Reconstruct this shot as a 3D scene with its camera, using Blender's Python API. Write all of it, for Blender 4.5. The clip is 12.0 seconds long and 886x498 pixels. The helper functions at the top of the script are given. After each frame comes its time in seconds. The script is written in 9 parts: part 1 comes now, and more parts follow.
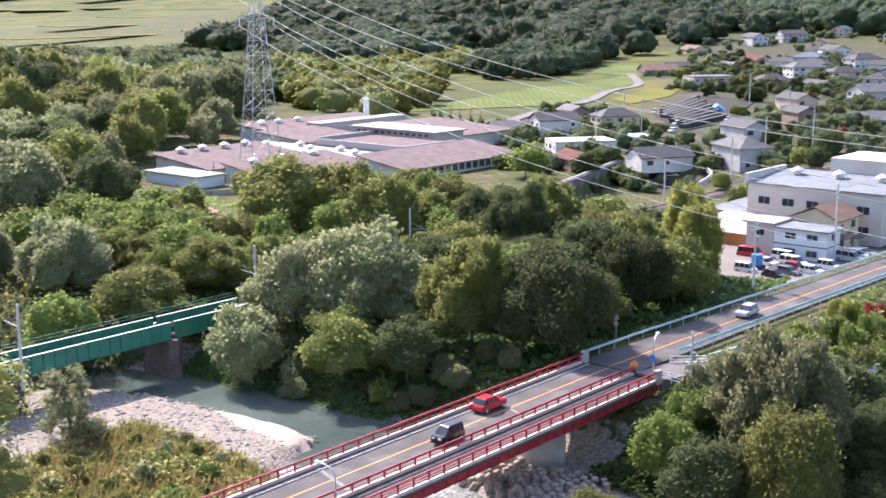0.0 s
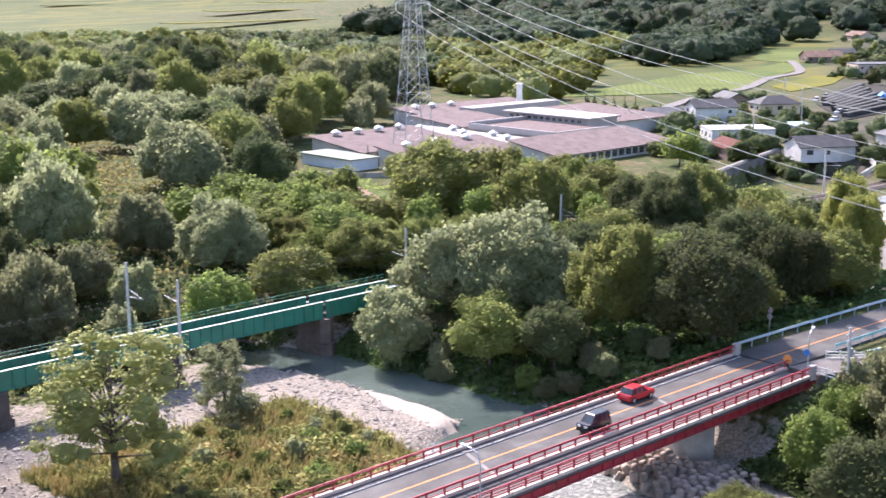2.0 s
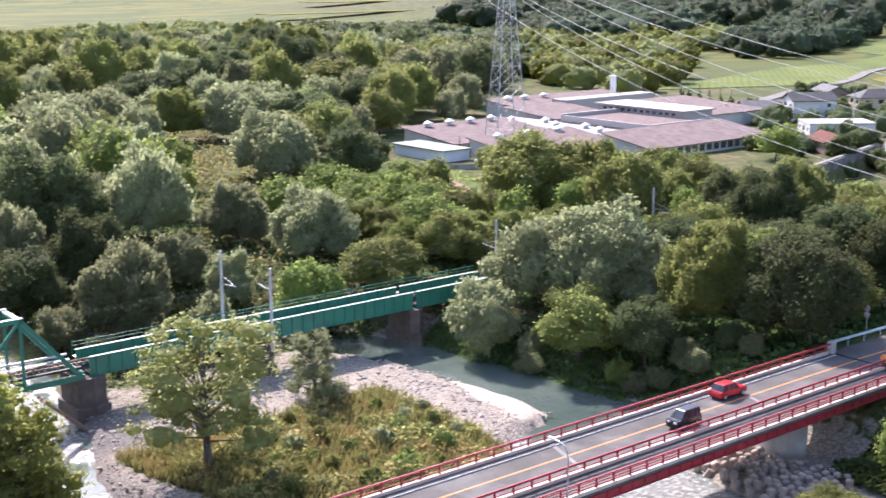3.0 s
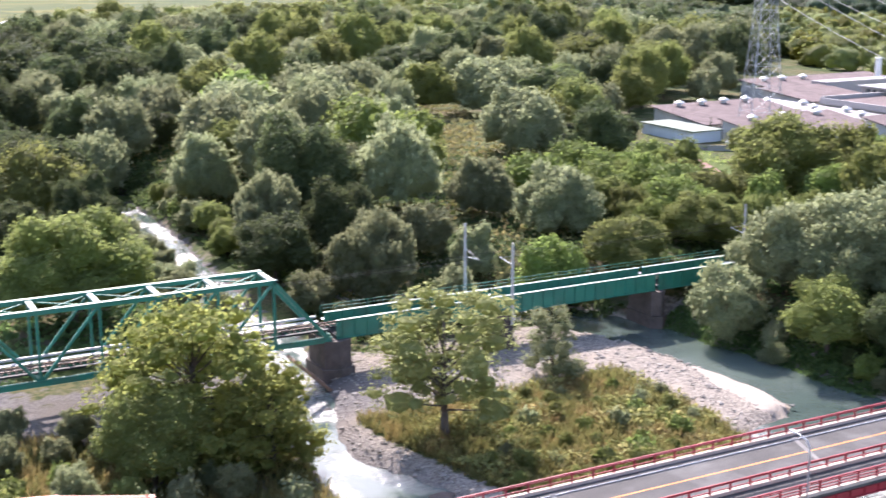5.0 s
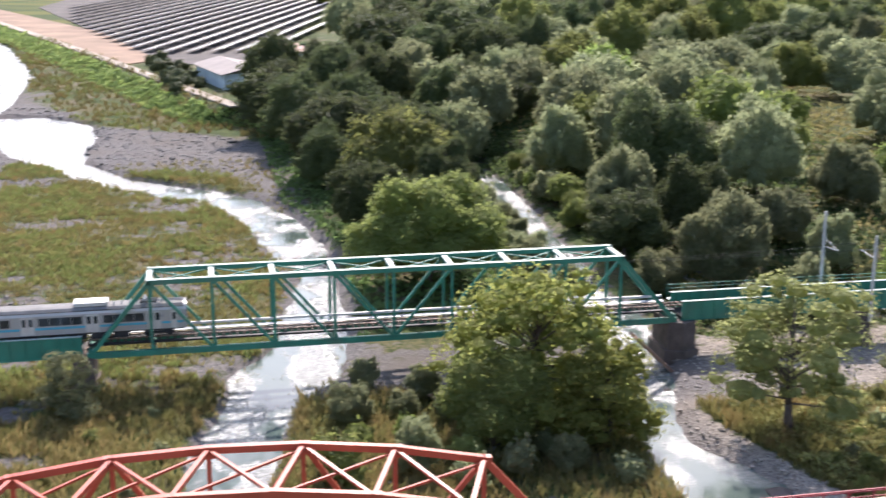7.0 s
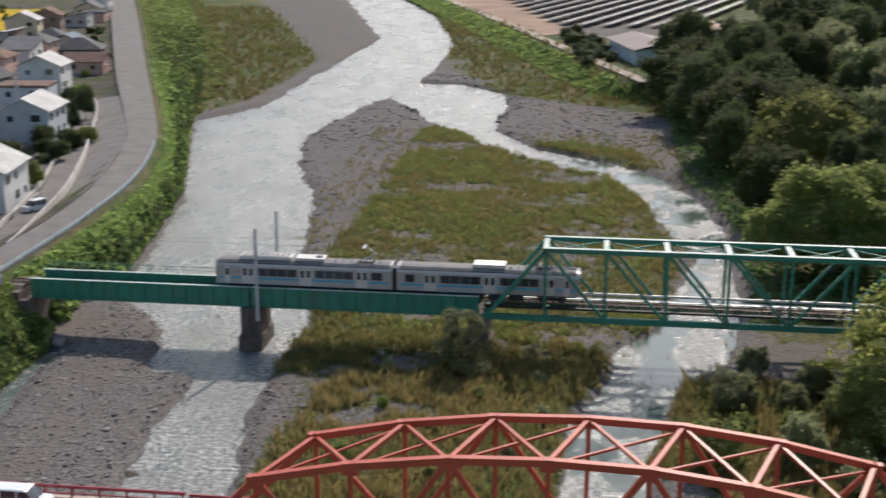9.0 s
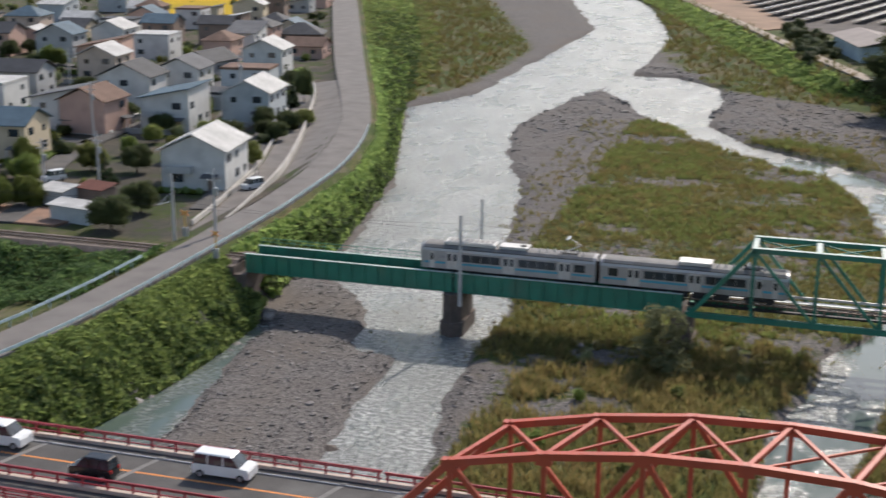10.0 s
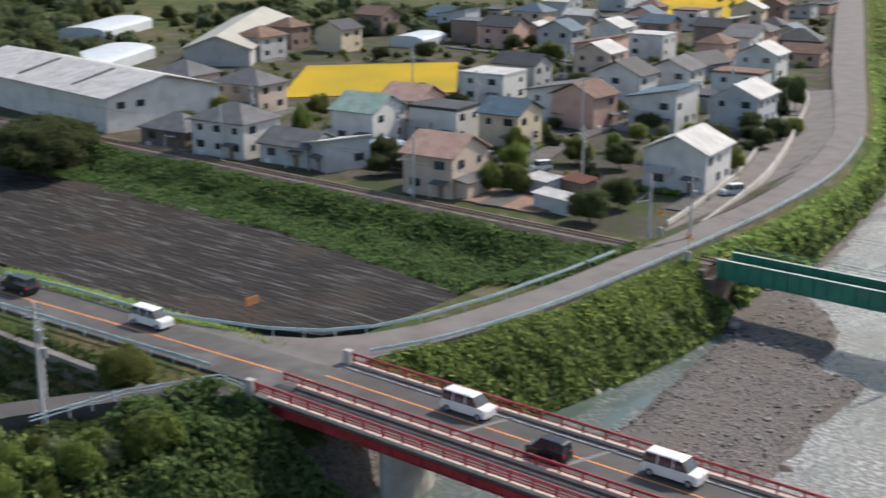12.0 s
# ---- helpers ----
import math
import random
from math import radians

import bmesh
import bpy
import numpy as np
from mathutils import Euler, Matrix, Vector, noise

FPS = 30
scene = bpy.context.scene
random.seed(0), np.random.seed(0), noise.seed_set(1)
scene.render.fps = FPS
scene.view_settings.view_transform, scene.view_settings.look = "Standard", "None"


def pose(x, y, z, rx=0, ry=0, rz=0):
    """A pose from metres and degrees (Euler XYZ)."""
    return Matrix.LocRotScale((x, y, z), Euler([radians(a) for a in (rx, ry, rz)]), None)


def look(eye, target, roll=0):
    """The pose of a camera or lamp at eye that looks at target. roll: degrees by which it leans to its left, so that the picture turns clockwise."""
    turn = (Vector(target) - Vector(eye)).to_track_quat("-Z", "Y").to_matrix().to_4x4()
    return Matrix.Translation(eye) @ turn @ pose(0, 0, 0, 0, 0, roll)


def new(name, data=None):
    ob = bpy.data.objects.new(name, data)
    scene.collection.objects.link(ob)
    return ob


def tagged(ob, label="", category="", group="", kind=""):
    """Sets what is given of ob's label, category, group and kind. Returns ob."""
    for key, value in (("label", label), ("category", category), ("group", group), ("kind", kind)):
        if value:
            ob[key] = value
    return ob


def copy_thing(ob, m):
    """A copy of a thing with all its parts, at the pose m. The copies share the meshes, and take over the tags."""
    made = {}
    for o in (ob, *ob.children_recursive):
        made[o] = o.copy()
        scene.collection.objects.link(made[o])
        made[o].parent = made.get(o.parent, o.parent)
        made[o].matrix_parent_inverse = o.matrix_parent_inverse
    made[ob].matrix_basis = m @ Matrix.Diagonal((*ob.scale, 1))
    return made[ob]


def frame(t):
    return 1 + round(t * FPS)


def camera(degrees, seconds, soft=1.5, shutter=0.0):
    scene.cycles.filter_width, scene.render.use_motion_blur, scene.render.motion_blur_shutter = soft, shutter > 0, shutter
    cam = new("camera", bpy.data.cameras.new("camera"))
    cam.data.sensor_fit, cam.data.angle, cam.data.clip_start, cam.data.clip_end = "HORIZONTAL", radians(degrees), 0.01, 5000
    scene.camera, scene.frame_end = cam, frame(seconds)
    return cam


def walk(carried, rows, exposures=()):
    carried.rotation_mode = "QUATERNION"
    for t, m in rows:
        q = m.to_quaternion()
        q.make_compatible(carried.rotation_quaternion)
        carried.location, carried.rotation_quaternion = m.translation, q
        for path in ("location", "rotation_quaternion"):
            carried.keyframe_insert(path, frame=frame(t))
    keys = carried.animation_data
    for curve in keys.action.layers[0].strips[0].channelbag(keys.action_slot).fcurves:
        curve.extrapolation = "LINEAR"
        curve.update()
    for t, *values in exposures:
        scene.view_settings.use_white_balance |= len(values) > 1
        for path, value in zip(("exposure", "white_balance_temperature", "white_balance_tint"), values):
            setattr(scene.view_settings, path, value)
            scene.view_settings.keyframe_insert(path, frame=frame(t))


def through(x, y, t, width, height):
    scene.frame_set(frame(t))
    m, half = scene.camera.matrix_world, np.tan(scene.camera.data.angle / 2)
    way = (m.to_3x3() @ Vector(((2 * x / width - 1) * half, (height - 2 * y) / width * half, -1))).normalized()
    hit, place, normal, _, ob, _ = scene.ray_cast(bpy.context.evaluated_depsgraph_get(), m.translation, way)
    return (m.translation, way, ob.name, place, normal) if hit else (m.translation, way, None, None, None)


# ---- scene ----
cam = camera(38.56, 12.0, soft=1.5, shutter=0.5)
EYE = (0.0, 0.0, 48.0)
# seconds, heading to the left of +y, tilt and roll in degrees
PATH = [
    (0, -49.861, -11.305, -0.166),
    (0.5, -48.251, -11.468, -0.187),
    (1, -46.612, -11.620, -0.213),
    (1.5, -44.844, -11.782, -0.226),
    (2, -42.947, -11.943, -0.231),
    (2.5, -40.973, -12.107, -0.238),
    (3, -38.764, -12.301, -0.312),
    (3.2, -37.79, -12.39, -0.29),
    (5, -27.526, -13.290, -0.217),
    (5.5, -23.707, -13.545, -0.136),
    (6, -19.769, -13.816, -0.096),
    (6.5, -15.676, -14.098, -0.000),
    (7, -11.338, -14.386, 0.061),
    (7.2, -9.56, -14.49, 0.08),
    (8.8, 5.12, -15.42, 0.19),
    (9, 7.051, -15.502, 0.218),
    (9.5, 11.842, -15.747, 0.295),
    (10, 16.612, -15.986, 0.367),
    (10.5, 21.618, -16.133, 0.414),
    (11, 27.059, -16.118, 0.499),
    (11.5, 32.846, -16.139, 0.442),
    (12, 38.581, -16.028, 0.271),
]


def aim(heading, tilt, roll):
    a, b = radians(heading), radians(tilt)
    ahead = Vector((-math.sin(a) * math.cos(b), math.cos(a) * math.cos(b), math.sin(b)))
    return look(EYE, Vector(EYE) + 10 * ahead, roll)


walk(cam, [(t, aim(h, p, r)) for t, h, p, r in PATH], exposures=[(0.0, 1.42, 6250, 25), (5.0, 1.45, 6150, 23), (7.0, 1.04, 6250, 19), (9.0, 0.06, 6500, 13), (12.0, 0.26, 6500, 12)])

# ---- light: sun beyond the river, high haze ----
SUN_AZ, SUN_EL = radians(-14.0), radians(43.0)   # to the left of +y; above the horizon
to_sun = Vector((-math.sin(SUN_AZ) * math.cos(SUN_EL), math.cos(SUN_AZ) * math.cos(SUN_EL), math.sin(SUN_EL)))
sun = new("sun", bpy.data.lights.new("sun", "SUN"))
sun.data.energy, sun.data.angle, sun.data.color = 4.0, radians(0.6), (1.0, 0.93, 0.82)
sun.matrix_world = look(to_sun * 300, (0, 0, 0))
world = bpy.data.worlds.new("sky")
scene.world = world
world.use_nodes = True
nt = world.node_tree
sky = nt.nodes.new("ShaderNodeTexSky")
sky.sky_type, sky.sun_disc = "NISHITA", False
sky.sun_elevation, sky.sun_rotation = SUN_EL, -SUN_AZ
sky.air_density, sky.dust_density = 1.2, 1.8
nt.links.new(sky.outputs[0], nt.nodes["Background"].inputs[0])
nt.nodes["Background"].inputs[1].default_value = 0.15


# ---- materials ----
def ramp_mix(tree, fac, a, b):
    n = tree.nodes.new("ShaderNodeMix")
    n.data_type = "RGBA"
    tree.links.new(fac, n.inputs[0])
    for k, c in ((6, a), (7, b)):
        if isinstance(c, tuple):
            n.inputs[k].default_value = (*c, 1)
        else:
            tree.links.new(c, n.inputs[k])
    return n.outputs[2]


def noise_fac(tree, scale, detail=4, lo=0.35, hi=0.65, stretch=None, space="Object"):
    tc = tree.nodes.new("ShaderNodeTexCoord")
    out = tc.outputs[space]
    if space == "World":
        out = tc.outputs["Object"]
    if stretch:
        mp = tree.nodes.new("ShaderNodeMapping")
        mp.inputs["Scale"].default_value = stretch
        tree.links.new(out, mp.inputs[0])
        out = mp.outputs[0]
    n = tree.nodes.new("ShaderNodeTexNoise")
    n.inputs["Scale"].default_value, n.inputs["Detail"].default_value = scale, detail
    tree.links.new(out, n.inputs["Vector"])
    r = tree.nodes.new("ShaderNodeMapRange")
    r.inputs[1].default_value, r.inputs[2].default_value = lo, hi
    tree.links.new(n.outputs[0], r.inputs[0])
    return r.outputs[0]


def bump(tree, fac, strength, distance):
    b = tree.nodes.new("ShaderNodeBump")
    b.inputs["Strength"].default_value, b.inputs["Distance"].default_value = strength, distance
    tree.links.new(fac, b.inputs["Height"])
    return b.outputs[0]


def shade(c, k):
    return tuple(min(1.0, v * k) for v in c)


def paint(name, colour, rough=0.6, metal=0.0, scale=1.5, vary=0.25, grain=12.0, relief=0.15, stain=None, stretch=None, piece=0.0):
    """A surface of one colour with patches, grain and wear."""
    m = bpy.data.materials.new(name)
    m.use_nodes = True
    t = m.node_tree
    p = t.nodes["Principled BSDF"]
    big = noise_fac(t, scale, 5, 0.3, 0.7, stretch)
    fine = noise_fac(t, grain, 3, 0.3, 0.7)
    col = ramp_mix(t, big, shade(colour, 1 - vary), shade(colour, 1 + vary))
    n = t.nodes.new("ShaderNodeMix")
    n.data_type, n.blend_type = "RGBA", "MULTIPLY"
    n.inputs[0].default_value = 1.0
    g = ramp_mix(t, fine, (1 - vary * 0.7,) * 3, (1.0,) * 3)
    t.links.new(col, n.inputs[6])
    t.links.new(g, n.inputs[7])
    col = n.outputs[2]
    if stain:
        col = ramp_mix(t, noise_fac(t, scale * 0.7, 8, 0.52, 0.72, stretch), col, stain)
    if piece:
        oi = t.nodes.new("ShaderNodeObjectInfo")
        h = t.nodes.new("ShaderNodeHueSaturation")
        r = t.nodes.new("ShaderNodeMapRange")
        r.inputs[3].default_value, r.inputs[4].default_value = 1 - piece, 1 + piece
        t.links.new(oi.outputs["Random"], r.inputs[0])
        t.links.new(r.outputs[0], h.inputs["Value"])
        t.links.new(col, h.inputs["Color"])
        col = h.outputs[0]
    t.links.new(col, p.inputs["Base Color"])
    p.inputs["Roughness"].default_value, p.inputs["Metallic"].default_value = rough, metal
    if relief:
        t.links.new(bump(t, fine, relief, 0.03), p.inputs["Normal"])
    return m


def foliage(name, dark, light, through=0.35, tip=None):
    """Leaves: each tree its own tint, each clump its own shade, light shining through."""
    m = bpy.data.materials.new(name)
    m.use_nodes = True
    t = m.node_tree
    p = t.nodes["Principled BSDF"]
    isl = t.nodes.new("ShaderNodeNewGeometry")
    oi = t.nodes.new("ShaderNodeObjectInfo")
    mixed = t.nodes.new("ShaderNodeMath")          # single sprays, and the grain of the leaf mass
    mixed.operation, mixed.inputs[1].default_value = "MULTIPLY_ADD", 0.5
    half = t.nodes.new("ShaderNodeMath")
    half.operation, half.inputs[1].default_value = "MULTIPLY", 0.5
    grain = noise_fac(t, 1.6, 5, 0.35, 0.65)
    t.links.new(grain, half.inputs[0])
    t.links.new(isl.outputs["Random Per Island"], mixed.inputs[0])
    t.links.new(half.outputs[0], mixed.inputs[2])
    col = ramp_mix(t, mixed.outputs[0], dark, light)
    if tip:
        tc = noise_fac(t, 0.35, 4, 0.5, 0.7)
        col = ramp_mix(t, tc, col, tip)
    h = t.nodes.new("ShaderNodeHueSaturation")
    for sock, lo, hi in (("Value", 0.75, 1.3), ("Hue", 0.485, 0.51)):
        r = t.nodes.new("ShaderNodeMapRange")
        r.inputs[3].default_value, r.inputs[4].default_value = lo, hi
        t.links.new(oi.outputs["Random"], r.inputs[0])
        t.links.new(r.outputs[0], h.inputs[sock])
    t.links.new(col, h.inputs["Color"])
    own = t.nodes.new("ShaderNodeAttribute")        # in joined woods: each tree's own tint
    own.attribute_name = "tone"
    g = t.nodes.new("ShaderNodeHueSaturation")
    for sock, base, k in (("Value", 1.0, 0.35), ("Hue", 0.5, 0.022), ("Saturation", 1.0, -0.2)):
        q = t.nodes.new("ShaderNodeMath")
        q.operation, q.inputs[1].default_value, q.inputs[2].default_value = "MULTIPLY_ADD", k, base
        t.links.new(own.outputs["Fac"], q.inputs[0])
        t.links.new(q.outputs[0], g.inputs[sock])
    t.links.new(h.outputs[0], g.inputs["Color"])
    h = g
    t.links.new(h.outputs[0], p.inputs["Base Color"])
    p.inputs["Roughness"].default_value, p.inputs["Specular IOR Level"].default_value = 0.6, 0.15
    relief = bump(t, noise_fac(t, 2.4, 4, 0.3, 0.7), 0.9, 0.45)
    t.links.new(relief, p.inputs["Normal"])
    tr = t.nodes.new("ShaderNodeBsdfTranslucent")
    t.links.new(h.outputs[0], tr.inputs[0])
    mix = t.nodes.new("ShaderNodeMixShader")
    mix.inputs[0].default_value = through
    t.links.new(p.outputs[0], mix.inputs[1])
    t.links.new(tr.outputs[0], mix.inputs[2])
    t.links.new(mix.outputs[0], t.nodes["Material Output"].inputs[0])
    return m


def glass(name, colour=(0.03, 0.04, 0.05)):
    m = bpy.data.materials.new(name)
    m.use_nodes = True
    t = m.node_tree
    p = t.nodes["Principled BSDF"]
    t.links.new(ramp_mix(t, noise_fac(t, 0.8, 2), shade(colour, 0.6), shade(colour, 1.5)), p.inputs["Base Color"])
    p.inputs["Roughness"].default_value = 0.06
    p.inputs["Specular IOR Level"].default_value = 0.6
    return m


RED = paint("red_bridge_paint", (0.33, 0.028, 0.04), 0.45, 0, 0.6, 0.2, 9, 0.05, (0.24, 0.04, 0.035))
ORANGE = paint("vermilion_truss_paint", (0.43, 0.07, 0.032), 0.45, 0, 0.5, 0.14, 9, 0.05, (0.4, 0.07, 0.04))
GREEN = paint("green_bridge_paint", (0.03, 0.20, 0.135), 0.42, 0, 0.5, 0.16, 8, 0.05, (0.06, 0.16, 0.11))
# paler green-grey for the top plates and struts of the rail bridge
PALE = paint("pale_upper_steel", (0.42, 0.5, 0.45), 0.5, 0, 0.8, 0.2, 6, 0.05, (0.2, 0.33, 0.27))
CONC = paint("concrete", (0.42, 0.40, 0.37), 0.85, 0, 0.5, 0.22, 10, 0.3, (0.26, 0.24, 0.21))
KERB = paint("pinkish_concrete_kerb", (0.55, 0.44, 0.37), 0.8, 0, 0.7, 0.15, 10, 0.2, (0.4, 0.32, 0.27))
ASPH = paint("asphalt", (0.075, 0.07, 0.067), 0.85, 0, 0.35, 0.25, 20, 0.3, (0.12, 0.115, 0.11))
ASPH_OLD = paint("old_pale_asphalt", (0.15, 0.135, 0.125), 0.9, 0, 0.3, 0.2, 16, 0.3, (0.15, 0.14, 0.13))
LINE_O = paint("orange_centre_line", (0.72, 0.26, 0.06), 0.7, 0, 1.0, 0.15, 18, 0.1)
LINE_W = paint("white_road_paint", (0.62, 0.60, 0.57), 0.7, 0, 1.0, 0.2, 18, 0.1)
STEEL = paint("galvanised_steel", (0.42, 0.44, 0.46), 0.45, 0.6, 2.0, 0.15, 14, 0.05)
RAILS = paint("worn_rail_steel", (0.3, 0.24, 0.2), 0.35, 0.8, 2.0, 0.2, 14, 0.05)
SLEEPER = paint("dark_sleeper_timber", (0.075, 0.06, 0.05), 0.9, 0, 1.5, 0.3, 8, 0.3, piece=0.3)
BALLAST = paint("rusty_ballast", (0.16, 0.125, 0.105), 0.95, 0, 0.8, 0.3, 7, 0.6, (0.1, 0.075, 0.06))
STONE = paint("dark_masonry", (0.13, 0.10, 0.085), 0.9, 0, 0.8, 0.3, 6, 0.5, (0.07, 0.06, 0.05))
BARK = paint("bark", (0.12, 0.095, 0.075), 0.95, 0, 1.5, 0.3, 9, 0.6)
DARK = paint("dark_underframe", (0.035, 0.035, 0.037), 0.7, 0.2, 2, 0.3, 9, 0.2)
STAINLESS = paint("brushed_stainless", (0.40, 0.39, 0.39), 0.42, 0.45, 0.6, 0.07, 20, 0.03)
ROOFGREY = paint("train_roof_grey", (0.17, 0.165, 0.16), 0.75, 0.1, 0.8, 0.2, 9, 0.15)
ROOFUNIT = paint("roof_unit_grey", (0.55, 0.54, 0.52), 0.5, 0.3, 1.0, 0.12, 9, 0.1)
AQUA = paint("aqua_band", (0.06, 0.34, 0.46), 0.45, 0, 1, 0.1, 9, 0.03)
BLACK = paint("black_paint", (0.012, 0.012, 0.014), 0.3, 0, 1, 0.2, 9, 0.02)
GLASS = glass("dark_window_glass")
CYAN = paint("cyan_guardrail_paint", (0.20, 0.46, 0.52), 0.5, 0, 1.0, 0.2, 9, 0.05, (0.35, 0.45, 0.45))
WHITE = paint("white_paint", (0.75, 0.74, 0.71), 0.5, 0, 0.8, 0.08, 9, 0.03)
WIRE = paint("power_line_alloy", (0.5, 0.5, 0.48), 0.4, 0.7, 1, 0.1, 5, 0)

LEAF_A = foliage("broad_leaves", (0.185, 0.22, 0.068), (0.275, 0.30, 0.10), 0.6, (0.25, 0.275, 0.09))
LEAF_B = foliage("willow_leaves", (0.235, 0.265, 0.14), (0.36, 0.38, 0.205), 0.55)
LEAF_C = foliage("dark_leaves", (0.08, 0.106, 0.046), (0.145, 0.17, 0.07), 0.5)
LEAF_D = foliage("bright_leaves", (0.165, 0.225, 0.06), (0.25, 0.305, 0.09), 0.6)
LEAF_E = foliage("autumn_leaves", (0.23, 0.285, 0.08), (0.42, 0.42, 0.13), 0.65)
LEAF_F = foliage("sunlit_pale_leaves", (0.29, 0.33, 0.13), (0.45, 0.47, 0.2), 0.65)
SCRUB = foliage("sunlit_scrub_leaves", (0.22, 0.24, 0.085), (0.42, 0.40, 0.16), 0.55, (0.40, 0.34, 0.15))
REED = foliage("tall_grass", (0.16, 0.165, 0.055), (0.27, 0.235, 0.09), 0.45, (0.29, 0.205, 0.09))
VINE = foliage("kudzu_leaves", (0.15, 0.235, 0.068), (0.41, 0.49, 0.165), 0.5)
GRASS = foliage("bar_grass", (0.15, 0.18, 0.055), (0.225, 0.245, 0.08), 0.45, (0.25, 0.20, 0.085))
# darker leaf green for bank plants: shade put into the colour
WEEDS_SHADE_TONE = foliage("bank_weeds_shade_tone", (0.065, 0.115, 0.04), (0.16, 0.225, 0.075), 0.5)
LEAF_FAR = foliage("dark_hill_wood_leaves", (0.05, 0.082, 0.045), (0.10, 0.14, 0.07), 0.45)


# ---- mesh building ----
class Geo:
    """Gathers boxes, beams and prisms into one mesh."""

    def __init__(self):
        self.v, self.f = [], []

    def add(self, verts, faces):
        o = len(self.v)
        self.v += [tuple(p) for p in verts]
        self.f += [tuple(i + o for i in q) for q in faces]
        return self

    def box(self, x0, y0, z0, x1, y1, z1):
        return self.add([(x, y, z) for z in (z0, z1) for x, y in ((x0, y0), (x1, y0), (x1, y1), (x0, y1))],
                        [(3, 2, 1, 0), (4, 5, 6, 7), (0, 1, 5, 4), (1, 2, 6, 5), (2, 3, 7, 6), (3, 0, 4, 7)])

    def beam(self, a, b, w, h, up=(0, 0, 1)):
        a, b = Vector(a), Vector(b)
        d = (b - a).normalized()
        s = d.cross(Vector(up))
        s = s.normalized() if s.length > 1e-4 else Vector((1, 0, 0))
        u = s.cross(d)
        c = [(-s * w - u * h) / 2, (s * w - u * h) / 2, (s * w + u * h) / 2, (-s * w + u * h) / 2]
        return self.add([a + k for k in c] + [b + k for k in c],
                        [(3, 2, 1, 0), (4, 5, 6, 7), (0, 1, 5, 4), (1, 2, 6, 5), (2, 3, 7, 6), (3, 0, 4, 7)])

    def tube(self, a, b, r0, r1=None, n=8, caps=True):
        a, b = Vector(a), Vector(b)
        r1 = r0 if r1 is None else r1
        d = (b - a).normalized()
        s = d.cross(Vector((0, 0, 1)))
        s = s.normalized() if s.length > 1e-3 else Vector((1, 0, 0))
        u = s.cross(d)
        ring = [s * math.cos(2 * math.pi * k / n) + u * math.sin(2 * math.pi * k / n) for k in range(n)]
        f = [(k, (k + 1) % n, n + (k + 1) % n, n + k) for k in range(n)]
        if caps:
            f += [tuple(range(n - 1, -1, -1)), tuple(range(n, 2 * n))]
        return self.add([a + q * r0 for q in ring] + [b + q * r1 for q in ring], f)

    def prism(self, poly, z0, z1):
        n = len(poly)
        return self.add([(x, y, z0) for x, y in poly] + [(x, y, z1) for x, y in poly],
                        [tuple(range(n - 1, -1, -1)), tuple(range(n, 2 * n))] + [(k, (k + 1) % n, n + (k + 1) % n, n + k) for k in range(n)])

    def loft(self, rows):
        """Quads between rows of points of one length."""
        n = len(rows[0])
        return self.add([p for r in rows for p in r], [(r * n + k, r * n + k + 1, (r + 1) * n + k + 1, (r + 1) * n + k) for r in range(len(rows) - 1) for k in range(n - 1)])

    def pipe(self, points, w, h):
        """One connected bar of width w and height h along points."""
        ps = [Vector(p) for p in points]
        rows = []
        for i, p in enumerate(ps):
            d = (ps[min(i + 1, len(ps) - 1)] - ps[max(i - 1, 0)]).normalized()
            s = d.cross(Vector((0, 0, 1)))
            s = s.normalized() if s.length > 1e-3 else Vector((1, 0, 0))
            u = s.cross(d)
            rows.append([p + (s * a * w + u * b * h) / 2 for a, b in ((-1, -1), (1, -1), (1, 1), (-1, 1), (-1, -1))])
        self.loft(rows)
        self.add(rows[0][:4], [(0, 1, 2, 3)])
        return self.add(rows[-1][:4], [(3, 2, 1, 0)])

    def mesh(self, name, mat, smooth=False):
        me = bpy.data.meshes.new(name)
        me.from_pydata(self.v, [], self.f)
        if mat:
            me.materials.append(mat)
        if smooth:
            me.polygons.foreach_set("use_smooth", [True] * len(me.polygons))
        me.update()
        return me


def part(name, geo, mat, parent, label="", smooth=False, at=None):
    """Links a Geo, or a mesh that is shared, as one mesh object under a thing or part."""
    data = geo if isinstance(geo, bpy.types.Mesh) else geo.mesh(name, mat, smooth)
    ob = new(name, data)
    ob.parent = parent
    if at is not None:
        ob.matrix_basis = at
    if label:
        ob["label"] = label
    return ob


def thing(name, m, label, category, group="", kind=""):
    ob = new(name)
    ob.matrix_basis = m
    return tagged(ob, label, category, group, kind)


def solid(name, geo, mat, label, category="", kind="", smooth=False):
    return tagged(new(name, geo.mesh(name, mat, smooth)), label, category, "", kind)


def along(points, step):
    """Places every step metres on a polyline, with the direction there."""
    out, left = [], 0.0
    for a, b in zip(points, points[1:]):
        a, b = Vector(a), Vector(b)
        n = (b - a).length
        s = left
        while s < n:
            out.append((a + (b - a) * s / n, (b - a).normalized()))
            s += step
        left = s - n
    return out


def rnd(a, b):
    return random.uniform(a, b)


